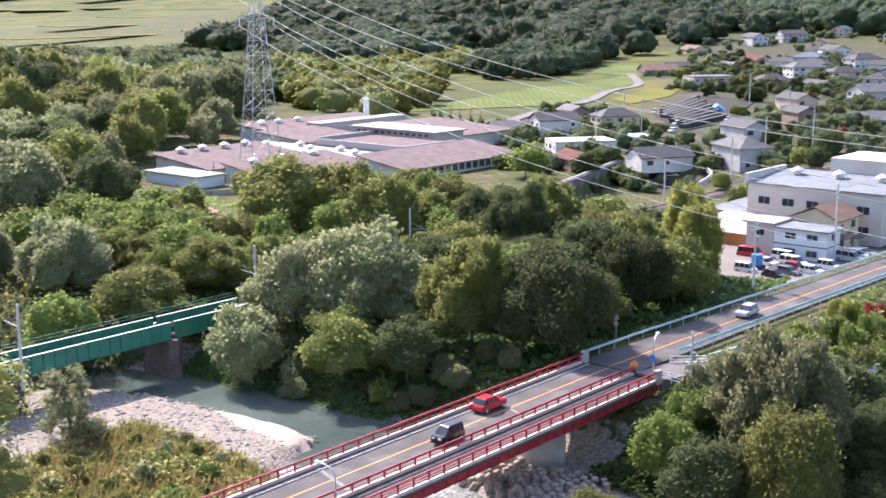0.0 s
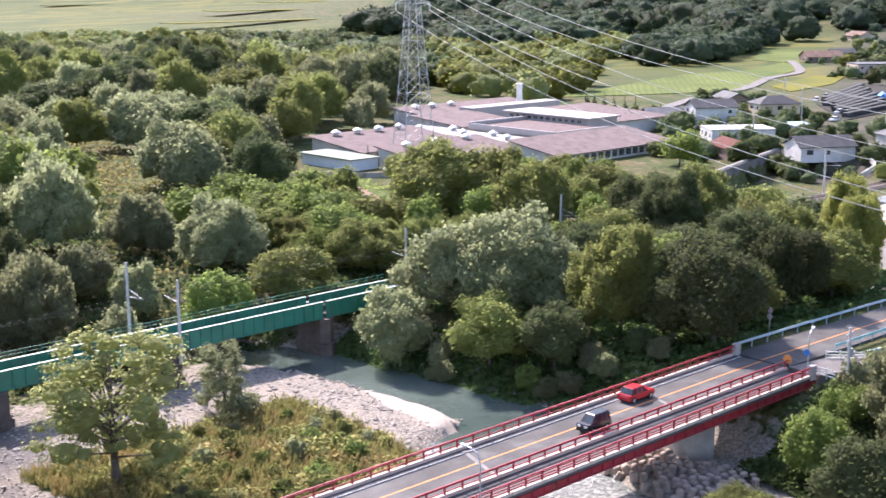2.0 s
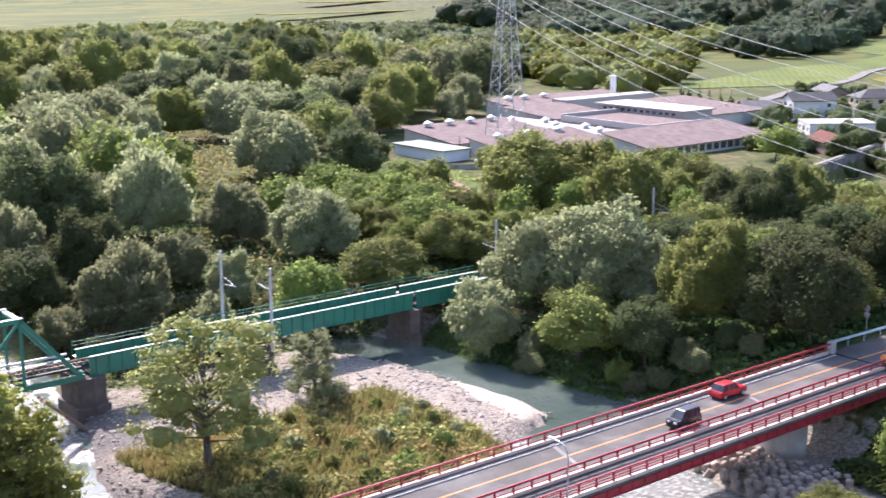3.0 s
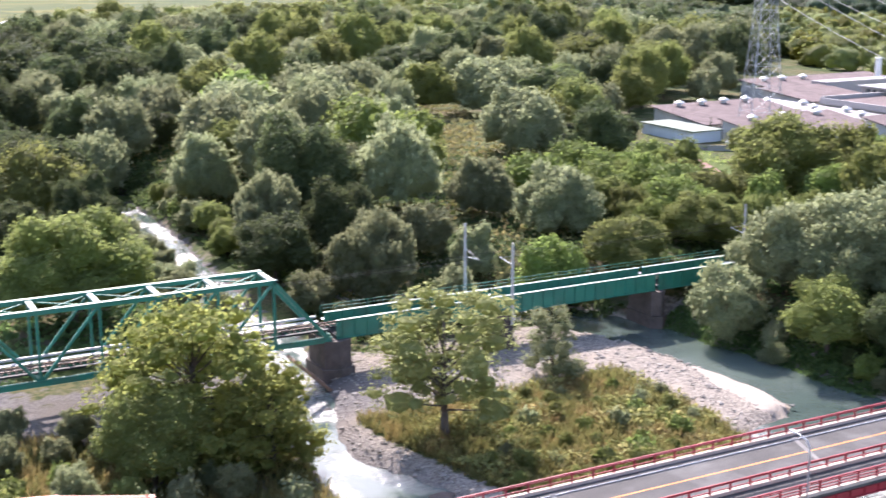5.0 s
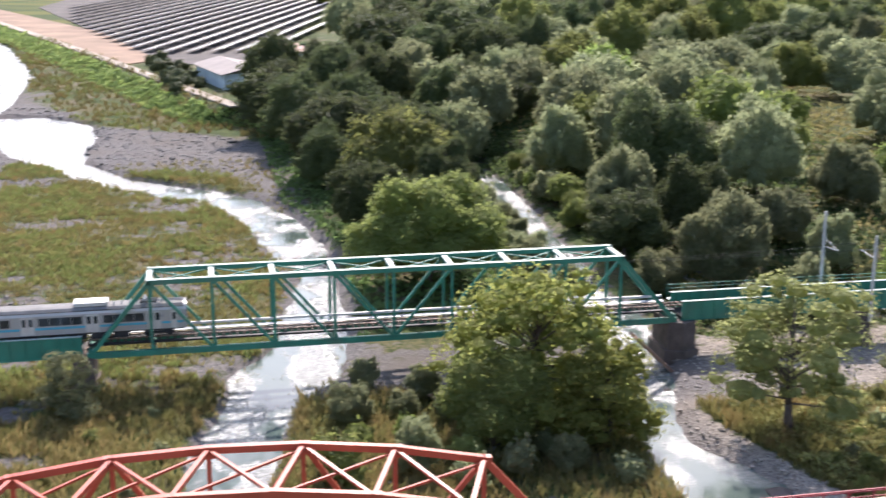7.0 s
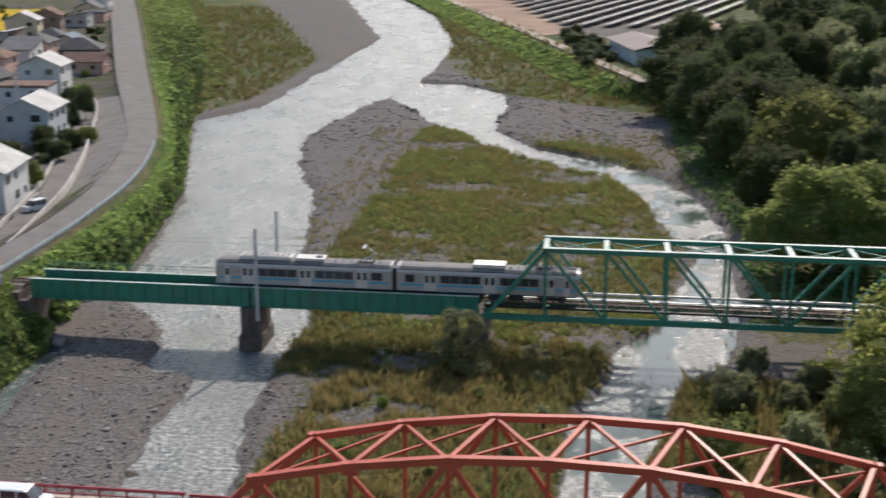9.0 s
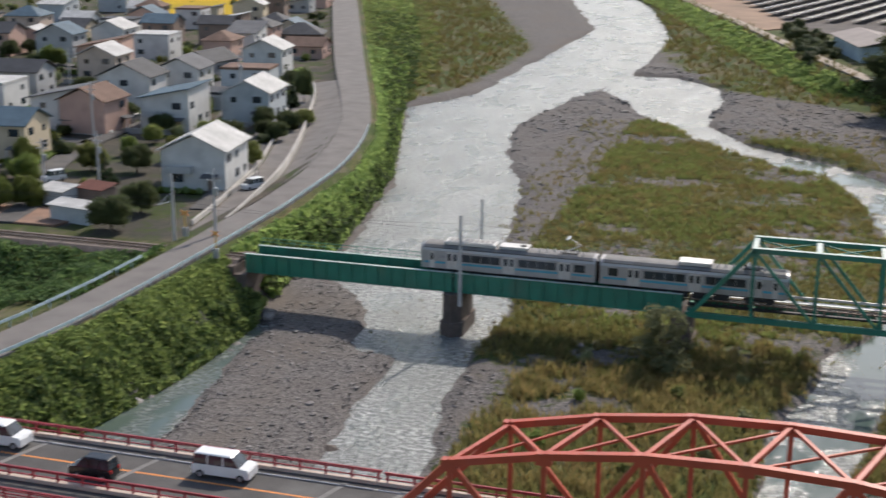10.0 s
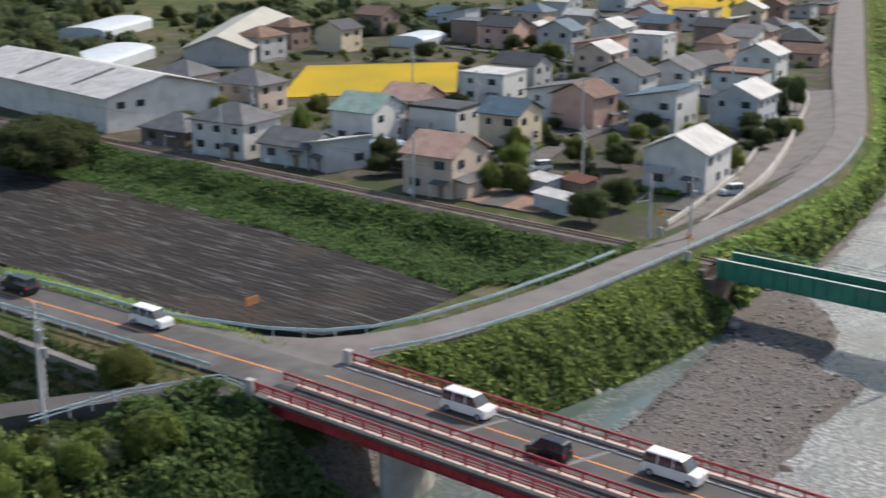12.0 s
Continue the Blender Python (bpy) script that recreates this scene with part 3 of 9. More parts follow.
# ---- fields ----
def rows_material(name, a, b, scale, turn, c=None, bend=3.0, flecks=False):
    """Crops in drills: soft stripes with patches."""
    m = bpy.data.materials.new(name)
    m.use_nodes = True
    t = m.node_tree
    p = t.nodes["Principled BSDF"]
    tc = t.nodes.new("ShaderNodeTexCoord")
    mp = t.nodes.new("ShaderNodeMapping")
    mp.inputs["Rotation"].default_value = (0, 0, radians(turn))
    wv = t.nodes.new("ShaderNodeTexWave")
    wv.inputs["Scale"].default_value, wv.inputs["Distortion"].default_value, wv.inputs["Detail"].default_value = scale, bend, 3
    t.links.new(tc.outputs["Object"], mp.inputs[0])
    t.links.new(mp.outputs[0], wv.inputs["Vector"])
    col = ramp_mix(t, wv.outputs["Fac"], a, b)
    col = ramp_mix(t, noise_fac(t, 0.03, 6, 0.45, 0.7), col, c or shade(a, 0.7))
    if flecks:      # torn strips of pale mulch film along the drills
        col = ramp_mix(t, noise_fac(t, 1.5, 7, 0.54, 0.72, (0.12, 1.7, 1)), col, (0.14, 0.137, 0.135))
        col = ramp_mix(t, noise_fac(t, 0.09, 5, 0.52, 0.68), col, (0.05, 0.042, 0.036))
    t.links.new(col, p.inputs["Base Color"])
    p.inputs["Roughness"].default_value, p.inputs["Specular IOR Level"].default_value = 0.95, 0.1
    t.links.new(bump(t, noise_fac(t, 1.2, 5, 0.3, 0.7, (0.4, 1.4, 1)) if flecks else wv.outputs["Fac"], 0.5, 0.3), p.inputs["Normal"])
    return m


RICE = rows_material("ripe_rice", (0.40, 0.26, 0.015), (0.52, 0.36, 0.03), 0.35, 20, (0.33, 0.25, 0.03))
RICE_FAR = rows_material("ripening_rice", (0.125, 0.118, 0.022), (0.175, 0.16, 0.032), 0.1, 10, (0.10, 0.115, 0.028))
MEADOW = rows_material("mown_meadow", (0.10, 0.13, 0.036), (0.14, 0.16, 0.048), 0.12, 50, (0.07, 0.1, 0.028))
SOIL = rows_material("ploughed_dark_soil", (0.025, 0.023, 0.022), (0.033, 0.031, 0.03), 0.3, 82, (0.035, 0.03, 0.026), 9.0, True)
SAND = paint("bare_sandy_soil", (0.27, 0.175, 0.115), 0.95, 0, 0.06, 0.3, 1.2, 0.4, (0.19, 0.125, 0.08))


def field(poly, mat, label, z=5.75, name="field"):
    solid(name, Geo().prism(poly, z - 0.6, z), mat, label, "field", "structure")


field([(-188.4, 182), (-165, 211), (-194, 249), (-218, 220)], RICE, "bright yellow field of ripe rice")
field([(-221, 389), (-176, 401), (-212, 478), (-257, 466)], RICE, "bright yellow field of ripe rice")
field([(399, 294), (421, 285), (546, 334), (600, 372), (524, 348), (477, 352), (400, 330), (348, 318)], MEADOW, "pale green mown meadow")
field([(450, 288), (512, 306), (529, 298), (478, 276), (434, 268)], RICE_FAR, "yellow rice field beside the lane")
field([(595, 392), (581, 355), (706, 424), (702, 456)], MEADOW, "green meadow below the woods")
field([(256, 637), (330, 627), (433, 730), (445, 852), (392, 881), (330, 800)], RICE_FAR, "yellow rice fields up the valley")
r = random.Random(5)
for k in range(44):
    x, y = r.uniform(-500, 2300), r.uniform(900, 2600)
    if 60 < x < 200 and y < 1000:
        continue
    w, d = r.uniform(60, 190), r.uniform(22, 60)
    z = max(float(height(x + i * w / 2, y + j * d / 2)) for i in (-1, 0, 1) for j in (-1, 0, 1)) - 0.6
    a = r.uniform(-0.2, 0.3)
    c, s = math.cos(a), math.sin(a)
    field([(x + c * u - s * v, y + s * u + c * v) for u, v in ((-w / 2, -d / 2), (w / 2, -d / 2), (w / 2, d / 2), (-w / 2, d / 2))], r.choice([RICE_FAR, RICE_FAR, MEADOW]), "terraced rice field in the distance", z)
field([(-141, 82), (-104, 81.5), (-86, 88), (-80, 103), (-84, 108), (-118, 113.5), (-150, 116), (-184, 113), (-192, 100)], SOIL, "dark ploughed plot with drills below the railway", 3.55, "field")
field([(-75, 700), (-12, 430), (-2, 405), (22, 400), (34, 470), (75, 690), (90, 830), (-60, 830)], paint("dark_bare_soil", (0.085, 0.07, 0.062), 0.95, 0, 0.1, 0.3, 3, 0.3), "dark bare soil under the solar panels", 5.7)
field([(-92, 684), (-34, 534), (-9.5, 419), (-18, 408), (-30, 432), (-82, 594), (-120, 690)], SAND, "bare sandy ground beside the river path", 5.78)
PATH_UP = curve([(11, 306), (-5, 356), (-30, 437), (-81, 594), (-150, 800)], 6)
solid("path", ribbon_flat(PATH_UP, 1.7, 5.86), paint("pale_dirt_path", (0.36, 0.30, 0.24), 0.95, 0, 0.1, 0.15, 3, 0.3), "pale dirt path along the flood bank", "path", "structure")
solid("road", ribbon_flat(curve([(345, 262), (385, 277), (434, 289), (487, 312), (531, 324), (600, 372)], 6), 2.3, 5.9), ASPH_OLD, "pale lane between the fields", "road", "structure")

# ---- solar farm ----
# base colour carries the pale lilac of sky reflected in the panels
PANEL = paint("panel_glass_sky_tone", (0.42, 0.41, 0.45), 0.2, 0.3, 0.5, 0.15, 6, 0.0)
solar = thing("solar_farm", pose(0, 0, 5.6), "rows of tilted solar panels on bare ground", "solar panels")
for k in range(-9, 15):
    start = float(np.interp(k, [-9, -5, 0, 4, 5.5, 14], [690, 600, 515, 453, 437, 437]))
    for y in np.arange(start, 830, 22):
        xx = -52 + 8.2 * k + 0.285 * (y - 450)
        if xx > 30 + 0.3 * (y - 440):
            continue
        g = Geo()
        slab(g, [(xx - 2.2, y, 1.0), (xx + 2.0, y, 1.75), (xx + 2.0 + 6.0, y + 21, 1.75), (xx - 2.2 + 6.0, y + 21, 1.0)], 0.06)
        for q in (3, 17):
            g.beam((xx + 1.2 + 0.285 * q, y + q, -0.2), (xx + 1.2 + 0.285 * q, y + q, 1.55), 0.12, 0.12)
        part("panel", g, PANEL, solar)


# ---- plants on the ground ----
def scatter(n, x0, x1, y0, y1, keep, seed):
    rng = np.random.default_rng(seed)
    x, y = rng.uniform(x0, x1, n), rng.uniform(y0, y1, n)
    k = keep(x, y) > rng.random(n)
    return rng, x[k], y[k], height(x[k], y[k])


def stuff(name, verts, faces, mat, label, category):
    me = bpy.data.meshes.new(name)
    me.from_pydata(verts.reshape(-1, 3).tolist(), [], faces.tolist())
    me.materials.append(mat)
    return tagged(new(name, me), label, category, "", "stuff")


def blades(n, box, keep, seed, tall, width, mat, label):
    """Tufts of bent grass blades."""
    rng, x, y, z = scatter(n, *box, keep, seed)
    per, m = 4, len(x)
    x, y, z = (np.repeat(a, per) for a in (x, y, z))
    k = len(x)
    h = rng.uniform(*tall, k) * np.repeat(rng.uniform(0.6, 1.3, m), per)
    a = rng.uniform(0, 6.28, k)
    lean = rng.uniform(0.1, 0.55, k) * h
    x, y = x + rng.normal(size=k) * 0.22, y + rng.normal(size=k) * 0.22
    w = width * rng.uniform(0.7, 1.4, k)
    c, s = np.cos(a), np.sin(a)
    v = np.stack([np.stack([x - s * w, y + c * w, z - 0.05], -1), np.stack([x + s * w, y - c * w, z - 0.05], -1),
                  np.stack([x + c * lean * 0.4 + s * w * 0.6, y + s * lean * 0.4 - c * w * 0.6, z + h * 0.6], -1), np.stack([x + c * lean, y + s * lean, z + h], -1)], 1)
    f = np.arange(k)[:, None] * 4 + np.array([[0, 1, 2, 0, 2, 3]])
    return stuff("grass", v, f.reshape(-1, 3), mat, label, "grass")


blades(26000, (-44, 48, 60, 132), lambda x, y: smooth(0.35, 0.75, green(x, y)) * smooth(-32, -26, x), 1, (0.5, 1.3), 0.065, REED, "tall yellow-green grass on the gravel islands")
blades(20000, (-46, 16, 120, 262), lambda x, y: 0.15 + 0.85 * smooth(0.3, 0.8, green(x, y)) * smooth(-0.8, -0.3, -wet(x, y) - 1), 2, (0.3, 0.9), 0.10, REED, "dry and green grass tufts on the gravel island")
blades(9000, (49, 86, 84, 118), lambda x, y: smooth(0.3, 0.8, green(x, y)), 3, (0.5, 1.4), 0.065, REED, "tall grass on the bank below the bridge")
blades(12000, (-190, 40, 258, 520), lambda x, y: smooth(0.35, 0.8, green(x, y)) * smooth(0.2, 0.0, yard(x, y)) * smooth(LEFT_TOP(y), LEFT_TOP(y) + 4, x) * smooth(RIGHT_TOP(y) + 4, RIGHT_TOP(y), x), 4, (0.6, 1.6), 0.2, REED, "rough grass along the upper river")
blades(14000, (-190, 40, 258, 520), lambda x, y: smooth(0.35, 0.8, green(x, y)) * smooth(0.2, 0.0, yard(x, y)) * smooth(-0.2, 0.4, lumps(x, y, 7.0, 9.0)) * smooth(LEFT_TOP(y), LEFT_TOP(y) + 4, x) * smooth(RIGHT_TOP(y) + 4, RIGHT_TOP(y), x), 6, (0.5, 1.3), 0.22, GRASS, "fresh green growth along the upper river")
blades(20000, (-46, 16, 120, 262), lambda x, y: smooth(0.3, 0.8, green(x, y)) * smooth(-0.3, 0.3, lumps(x, y, 6.0, 3.0) + 0.5 * smooth(-30, -40, x)), 7, (0.4, 0.9), 0.14, GRASS, "green weeds on the gravel island")

TAN = foliage("dry_tan_grass", (0.25, 0.19, 0.08), (0.42, 0.33, 0.14), 0.45, (0.30, 0.27, 0.10))
blades(9000, (-32, 46, 92, 128), lambda x, y: smooth(0.35, 0.75, green(x, y)) * smooth(-0.15, 0.35, lumps(x, y, 5.0, 8.0)), 8, (0.6, 1.5), 0.08, TAN, "dry tan grass on the gravel islands")
blades(5000, (-122, -80, 73, 83), lambda x, y: smooth(4.3, 5.2, y - road_mid(x)) * smooth(9.5, 8, y - road_mid(x)), 5, (0.25, 0.7), 0.12, VINE, "bright green grass verge beside the main road")


def creepers(n, box, keep, seed, mat, label, size=0.42, mound=1.1):
    """Leaves of creepers heaped over a slope in mounds."""
    rng, x, y, z = scatter(n, *box, keep, seed)
    k = len(x)
    z = z + mound * (0.5 + 0.5 * lumps(x, y, 1.7, 3.0)) * rng.uniform(0.45, 1.0, k)
    nrm = np.stack([rng.normal(size=k) * 0.9 + 0.3, rng.normal(size=k) * 0.9 - 0.1, np.full(k, 0.9)], -1)
    nrm /= np.linalg.norm(nrm, axis=1)[:, None]
    t = np.cross(nrm, rng.normal(size=(k, 3)))
    t /= np.linalg.norm(t, axis=1)[:, None]
    b = np.cross(nrm, t)
    s = (size * rng.uniform(0.6, 1.4, k))[:, None]
    c = np.stack([x, y, z], -1)
    v = np.stack([c - t * s * 0.6, c + b * s * 0.5 - nrm * s * 0.15, c + t * s * 0.6, c - b * s * 0.5 - nrm * s * 0.15], 1)
    f = np.arange(k)[:, None] * 4 + np.array([[0, 1, 2, 0, 2, 3]])
    return stuff("creepers", v, f.reshape(-1, 3), mat, label, "creepers")


def creeper_band(n, y0, y1, lo, hi, seed, mat, label, size, mound):
    """Creepers between two edges that follow the river."""
    rng = np.random.default_rng(seed)
    y = rng.uniform(y0, y1, n)
    x = lo(y) + (hi(y) - lo(y)) * rng.random(n)
    across = (x - lo(y)) / (hi(y) - lo(y))
    z = height(x, y) + mound * (0.3 + 0.7 * np.clip(2.5 * across, 0, 1)) * (0.45 + 0.45 * lumps(x, y, 2.3, 3.0) + 0.3 * lumps(x, y, 0.8, 5.0)) * rng.uniform(0.2, 1.0, n) ** 0.7
    nrm = np.stack([rng.normal(size=n) * 0.9 + 0.25, rng.normal(size=n) * 0.9 - 0.1, np.full(n, 0.8)], -1)
    nrm /= np.linalg.norm(nrm, axis=1)[:, None]
    t = np.cross(nrm, rng.normal(size=(n, 3)))
    t /= np.linalg.norm(t, axis=1)[:, None]
    b = np.cross(nrm, t)
    s = (size * rng.uniform(0.5, 1.5, n))[:, None]
    c = np.stack([x, y, z], -1)
    v = np.stack([c - t * s * 0.6, c + b * s * 0.5 - nrm * s * 0.15, c + t * s * 0.6, c - b * s * 0.5 - nrm * s * 0.15], 1)
    f = np.arange(n)[:, None] * 4 + np.array([[0, 1, 2, 0, 2, 3]])
    return stuff("creepers", v, f.reshape(-1, 3), mat, label, "creepers")


creeper_band(26000, 78, 128, lambda y: LEFT_TOP(y) + 0.2, lambda y: LEFT_FOOT(y) + 0.3, 1, VINE, "lush creepers covering the flood bank", 0.55, 2.2)
creeper_band(28000, 131, 330, lambda y: LEFT_TOP(y) + 0.2, lambda y: LEFT_FOOT(y) + 0.6, 2, VINE, "lush creepers along the river road", 0.75, 2.6)
# dark gaps between the creeper mounds, made with shade-coloured leaves
creeper_band(9000, 131, 430, lambda y: LEFT_TOP(y) + 1.0, lambda y: LEFT_FOOT(y) + 0.8 + 2.5 * smooth(262, 300, y), 36, WEEDS_SHADE_TONE, "heaps of weeds toned dark like shaded gaps among the creepers", 0.8, 3.6)
creeper_band(2600, 82, 126, lambda y: LEFT_TOP(y) + 1.5, lambda y: LEFT_FOOT(y) + 0.3, 37, WEEDS_SHADE_TONE, "heaps of weeds toned dark like shaded gaps on the flood bank", 0.6, 2.9)
creeper_band(16000, 330, 640, lambda y: LEFT_TOP(y) + 0.4, lambda y: LEFT_FOOT(y) + 3, 38, VINE, "lush creepers along the upper river road", 1.0, 2.6)
creeper_band(24000, 262, 620, lambda y: LEFT_TOP(y) + 0.5, lambda y: LEFT_FOOT(y) + 1 + 8 * smooth(266, 330, y) + 1.5 * np.sin(y * 0.3), 12, GRASS, "rough green growth below the river road", 0.9, 1.5)
# slope's shade in the dark leaf colour, its lit top in the bright
creepers(34000, (-190, -72, 107, 127.2), lambda x, y: smooth(0, 2.5, y - np.interp(x, [-182, -118, -84], [113, 112, 107.5]) + 1.2 * lumps(x, y, 5.0)), 3, WEEDS_SHADE_TONE, "creepers and weeds on the railway slope, toned dark for shade", 0.5, 1.5)
creepers(3500, (-190, -72, 123, 127.4), lambda x, y: np.ones_like(x), 13, VINE, "weeds toned bright along the lit top of the railway slope", 0.5, 0.8)
creepers(7000, (-104, -62, 28, 62), lambda x, y: smooth(-98, -92, x) * smooth(0, 3, 54 + 0.4 * (x + 80) - y) * smooth(-0.5, 0.1, lumps(x, y, 3.0, 8.0)), 4, VINE, "creepers and scrub below the bridge end", 0.5, 2.8)
# shade at the bridge end, carried by the dark leaf colour
creepers(9000, (-80, -60, 50, 66.5), lambda x, y: smooth(-0.6, 0.0, lumps(x, y, 3.0, 2.0)) * smooth(-80, -77, x + 0.3 * (66 - y)), 24, WEEDS_SHADE_TONE, "creepers heaped against the bridge end", 0.55, 3.2)
creepers(26000, (-104, -60, 24, 65), lambda x, y: np.ones_like(x), 14, WEEDS_SHADE_TONE, "weeds toned dark for the shade of the bridge end", 0.45, 1.2)
creeper_band(22000, 296, 640, lambda y: RIGHT_FOOT(y) - 1.0, lambda y: RIGHT_TOP(y) - 3.2, 5, VINE, "hedge of creepers on the flood bank", 0.8, 2.6)
creepers(26000, (94, 118, 62, 142), lambda x, y: smooth(RIGHT_FOOT(y) - 0.5, RIGHT_FOOT(y) + 1.5, x) * smooth(66, 64, np.minimum(y, 66)), 6, VINE, "undergrowth on the wooded river bank", 0.42, 1.4)
creepers(20000, (112, 200, 130, 215), lambda x, y: smooth(134, 136, y) * smooth(0.0, 0.4, lumps(x, y, 8.0, 2.0)), 7, VINE, "undergrowth between the trees", 0.55, 1.6)
creepers(22000, (108, 172, 77.8, 126), lambda x, y: smooth(79, 81, y - road_mid(x) + 74), 34, WEEDS_SHADE_TONE, "dark undergrowth below the trees beside the road", 0.6, 2.0)
creepers(16000, (108, 175, 25, 68), lambda x, y: smooth(67.5, 64, y + 0 * x), 8, VINE, "undergrowth below the road", 0.5, 1.6)
creepers(14000, (99, 118, 36, 66), lambda x, y: smooth(-0.5, 0.2, lumps(x, y, 5.0, 1.0)), 18, WEEDS_SHADE_TONE, "dark scrub on the bank below the bridge", 0.5, 1.8)
creepers(24000, (56, 150, 138, 300), lambda x, y: smooth(-0.1, 0.5, lumps(x, y, 9.0, 5.0)), 9, REED, "pale reeds and scrub in the flood plain wood", 0.6, 2.2)
creepers(24000, (58, 160, 134, 235), lambda x, y: np.ones_like(x), 19, WEEDS_SHADE_TONE, "dark undergrowth between the trees", 0.6, 1.5)
creeper_band(12000, 78, 128, lambda y: RIGHT_FOOT(y) - 3.0, lambda y: RIGHT_FOOT(y) + 5, 20, WEEDS_SHADE_TONE, "dark undergrowth down to the water", 0.5, 1.4)


creepers(9000, (52, 84, 86, 114), lambda x, y: smooth(0.45, 0.8, green(x, y)) * smooth(-0.5, 0.2, lumps(x, y, 3.0, 1.0)), 31, SCRUB, "pale yellow-green scrub on the gravel bank", 0.4, 2.2)
creepers(26000, (84, 175, 150, 330), lambda x, y: smooth(12, 7, np.abs(x - np.interp(y, [150, 196, 240, 325], [95, 112, 132, 162])) + 2 * lumps(x, y, 6.0)), 32, SCRUB, "pale reeds and scrub in a clearing of the wood", 0.5, 2.6)
creepers(16000, (15, 46, 140, 330), lambda x, y: smooth(0.5, 2.0, -wet(x, y)), 35, WEEDS_SHADE_TONE, "dark undergrowth in the island wood", 0.7, 1.8)
creepers(14000, (40, 80, 236, 340), lambda x, y: np.ones_like(x), 33, WEEDS_SHADE_TONE, "dark undergrowth where the creek leaves the wood", 0.7, 2.0)


def stones(n, box, keep, seed, size, mat, label):
    rng, x, y, z = scatter(n, *box, keep, seed)
    bm = bmesh.new()
    bmesh.ops.create_icosphere(bm, subdivisions=1, radius=1.0)
    V0 = np.array([v.co[:] for v in bm.verts])
    F0 = np.array([[v.index for v in f.verts] for f in bm.faces])
    bm.free()
    k = len(x)
    s = size * rng.lognormal(0, 0.45, k)
    v = V0[None] * (s[:, None, None] * rng.uniform(0.7, 1.25, (k, len(V0), 1))) * np.array([1, 1, 0.6])
    v = v + np.stack([x, y, z + 0.1 * s], -1)[:, None]
    f = (np.arange(k) * len(V0))[:, None, None] + F0[None]
    return stuff("stones", v, f.reshape(-1, 3), mat, label, "stones")


COBBLE = bpy.data.materials.new("river_cobbles")
COBBLE.use_nodes = True
_t = COBBLE.node_tree
_g = _t.nodes.new("ShaderNodeNewGeometry")
_t.links.new(ramp_mix(_t, _g.outputs["Random Per Island"], (0.07, 0.064, 0.06), (0.24, 0.22, 0.205)), _t.nodes["Principled BSDF"].inputs["Base Color"])
_t.nodes["Principled BSDF"].inputs["Roughness"].default_value = 0.85
COBBLE_DRY = COBBLE.copy()
COBBLE_DRY.name = "dry_river_cobbles"
for _n in COBBLE_DRY.node_tree.nodes:
    if _n.bl_idname == "ShaderNodeMix":
        _n.inputs[6].default_value, _n.inputs[7].default_value = (0.16, 0.14, 0.12, 1), (0.42, 0.37, 0.315, 1)
bare = lambda x, y: smooth(0.5, 0.2, green(x, y)) * smooth(1.2, -0.5, wet(x, y))
stones(6500, (-58, -20, 78, 140), bare, 1, 0.11, COBBLE, "grey cobbles on the gravel bar")
stones(3000, (-60, 12, 140, 250), bare, 2, 0.16, COBBLE, "grey cobbles on the gravel island")
stones(4500, (-75, 30, 245, 345), bare, 12, 0.24, COBBLE, "grey cobbles on the upper gravel bars")
stones(5000, (46, 99, 84, 136), bare, 3, 0.14, COBBLE_DRY, "pale dry cobbles on the gravel bar")
stones(500, (-62, 98, 90, 200), lambda x, y: smooth(0.0, 1.0, wet(x, y)), 4, 0.5, STONE, "wet boulders in the riffles")


# ---- roads ----
ROAD_Z = 7.0


mid = [(x, float(road_mid(x))) for x in np.linspace(-240, -71.9, 34)]
solid("road", ribbon(offset(mid, 3.4), offset(mid, -3.4), ROAD_Z, 1.2), ASPH, "worn grey asphalt road with orange centre line", "road", "structure")
solid("road_marking", ribbon(offset(mid, 0.1), offset(mid, -0.1), ROAD_Z + 0.012, 0.01), LINE_O, "orange centre line", "marking", "structure")
mid = [(x, float(road_mid(x))) for x in np.linspace(117, 260, 30)]
solid("road", ribbon(offset(mid, 3.6), offset(mid, -3.4), ROAD_Z, 1.2), ASPH, "worn asphalt road with orange centre line", "road", "structure")
solid("road_marking", ribbon(offset(mid, 0.09), offset(mid, -0.09), ROAD_Z + 0.012, 0.01), LINE_O, "faded orange centre line", "marking", "structure")
BANK_ROAD_R = curve([(-72.8, 79.5), (-69.4, 88.2), (-67.2, 103.4), (-66.6, 125.4), (-66.6, 142), (-66.9, 154.3), (-69.0, 178.4), (-74.9, 204.6), (-84.3, 232.2), (-112.2, 304.2), (-186.5, 496.6), (-345, 900)], 6)
BANK_ROAD_L = curve([(-79.5, 79.5), (-74.6, 88.2), (-72.0, 103.4), (-71.2, 125.4), (-71.4, 142), (-71.7, 156.7), (-74.2, 178.4), (-81.6, 208.9), (-92, 236), (-121, 306), (-196, 495), (-356, 900)], 6)
solid("road", ribbon(BANK_ROAD_L, BANK_ROAD_R, ROAD_Z - 0.02, 0.8), ASPH_OLD, "pale narrow asphalt road along the river bank", "road", "structure")
solid("road_junction", Geo().prism([(-96, 72.5), (-72, 68.9), (-72, 77.2), (-71.6, 80), (-69.6, 87), (-74.6, 88.2), (-76.5, 84), (-79.5, 80), (-84, 77.4), (-91, 75.6)], ROAD_Z - 1.2, ROAD_Z - 0.012), ASPH_OLD, "paved junction where the bank road meets the bridge road", "road", "structure")
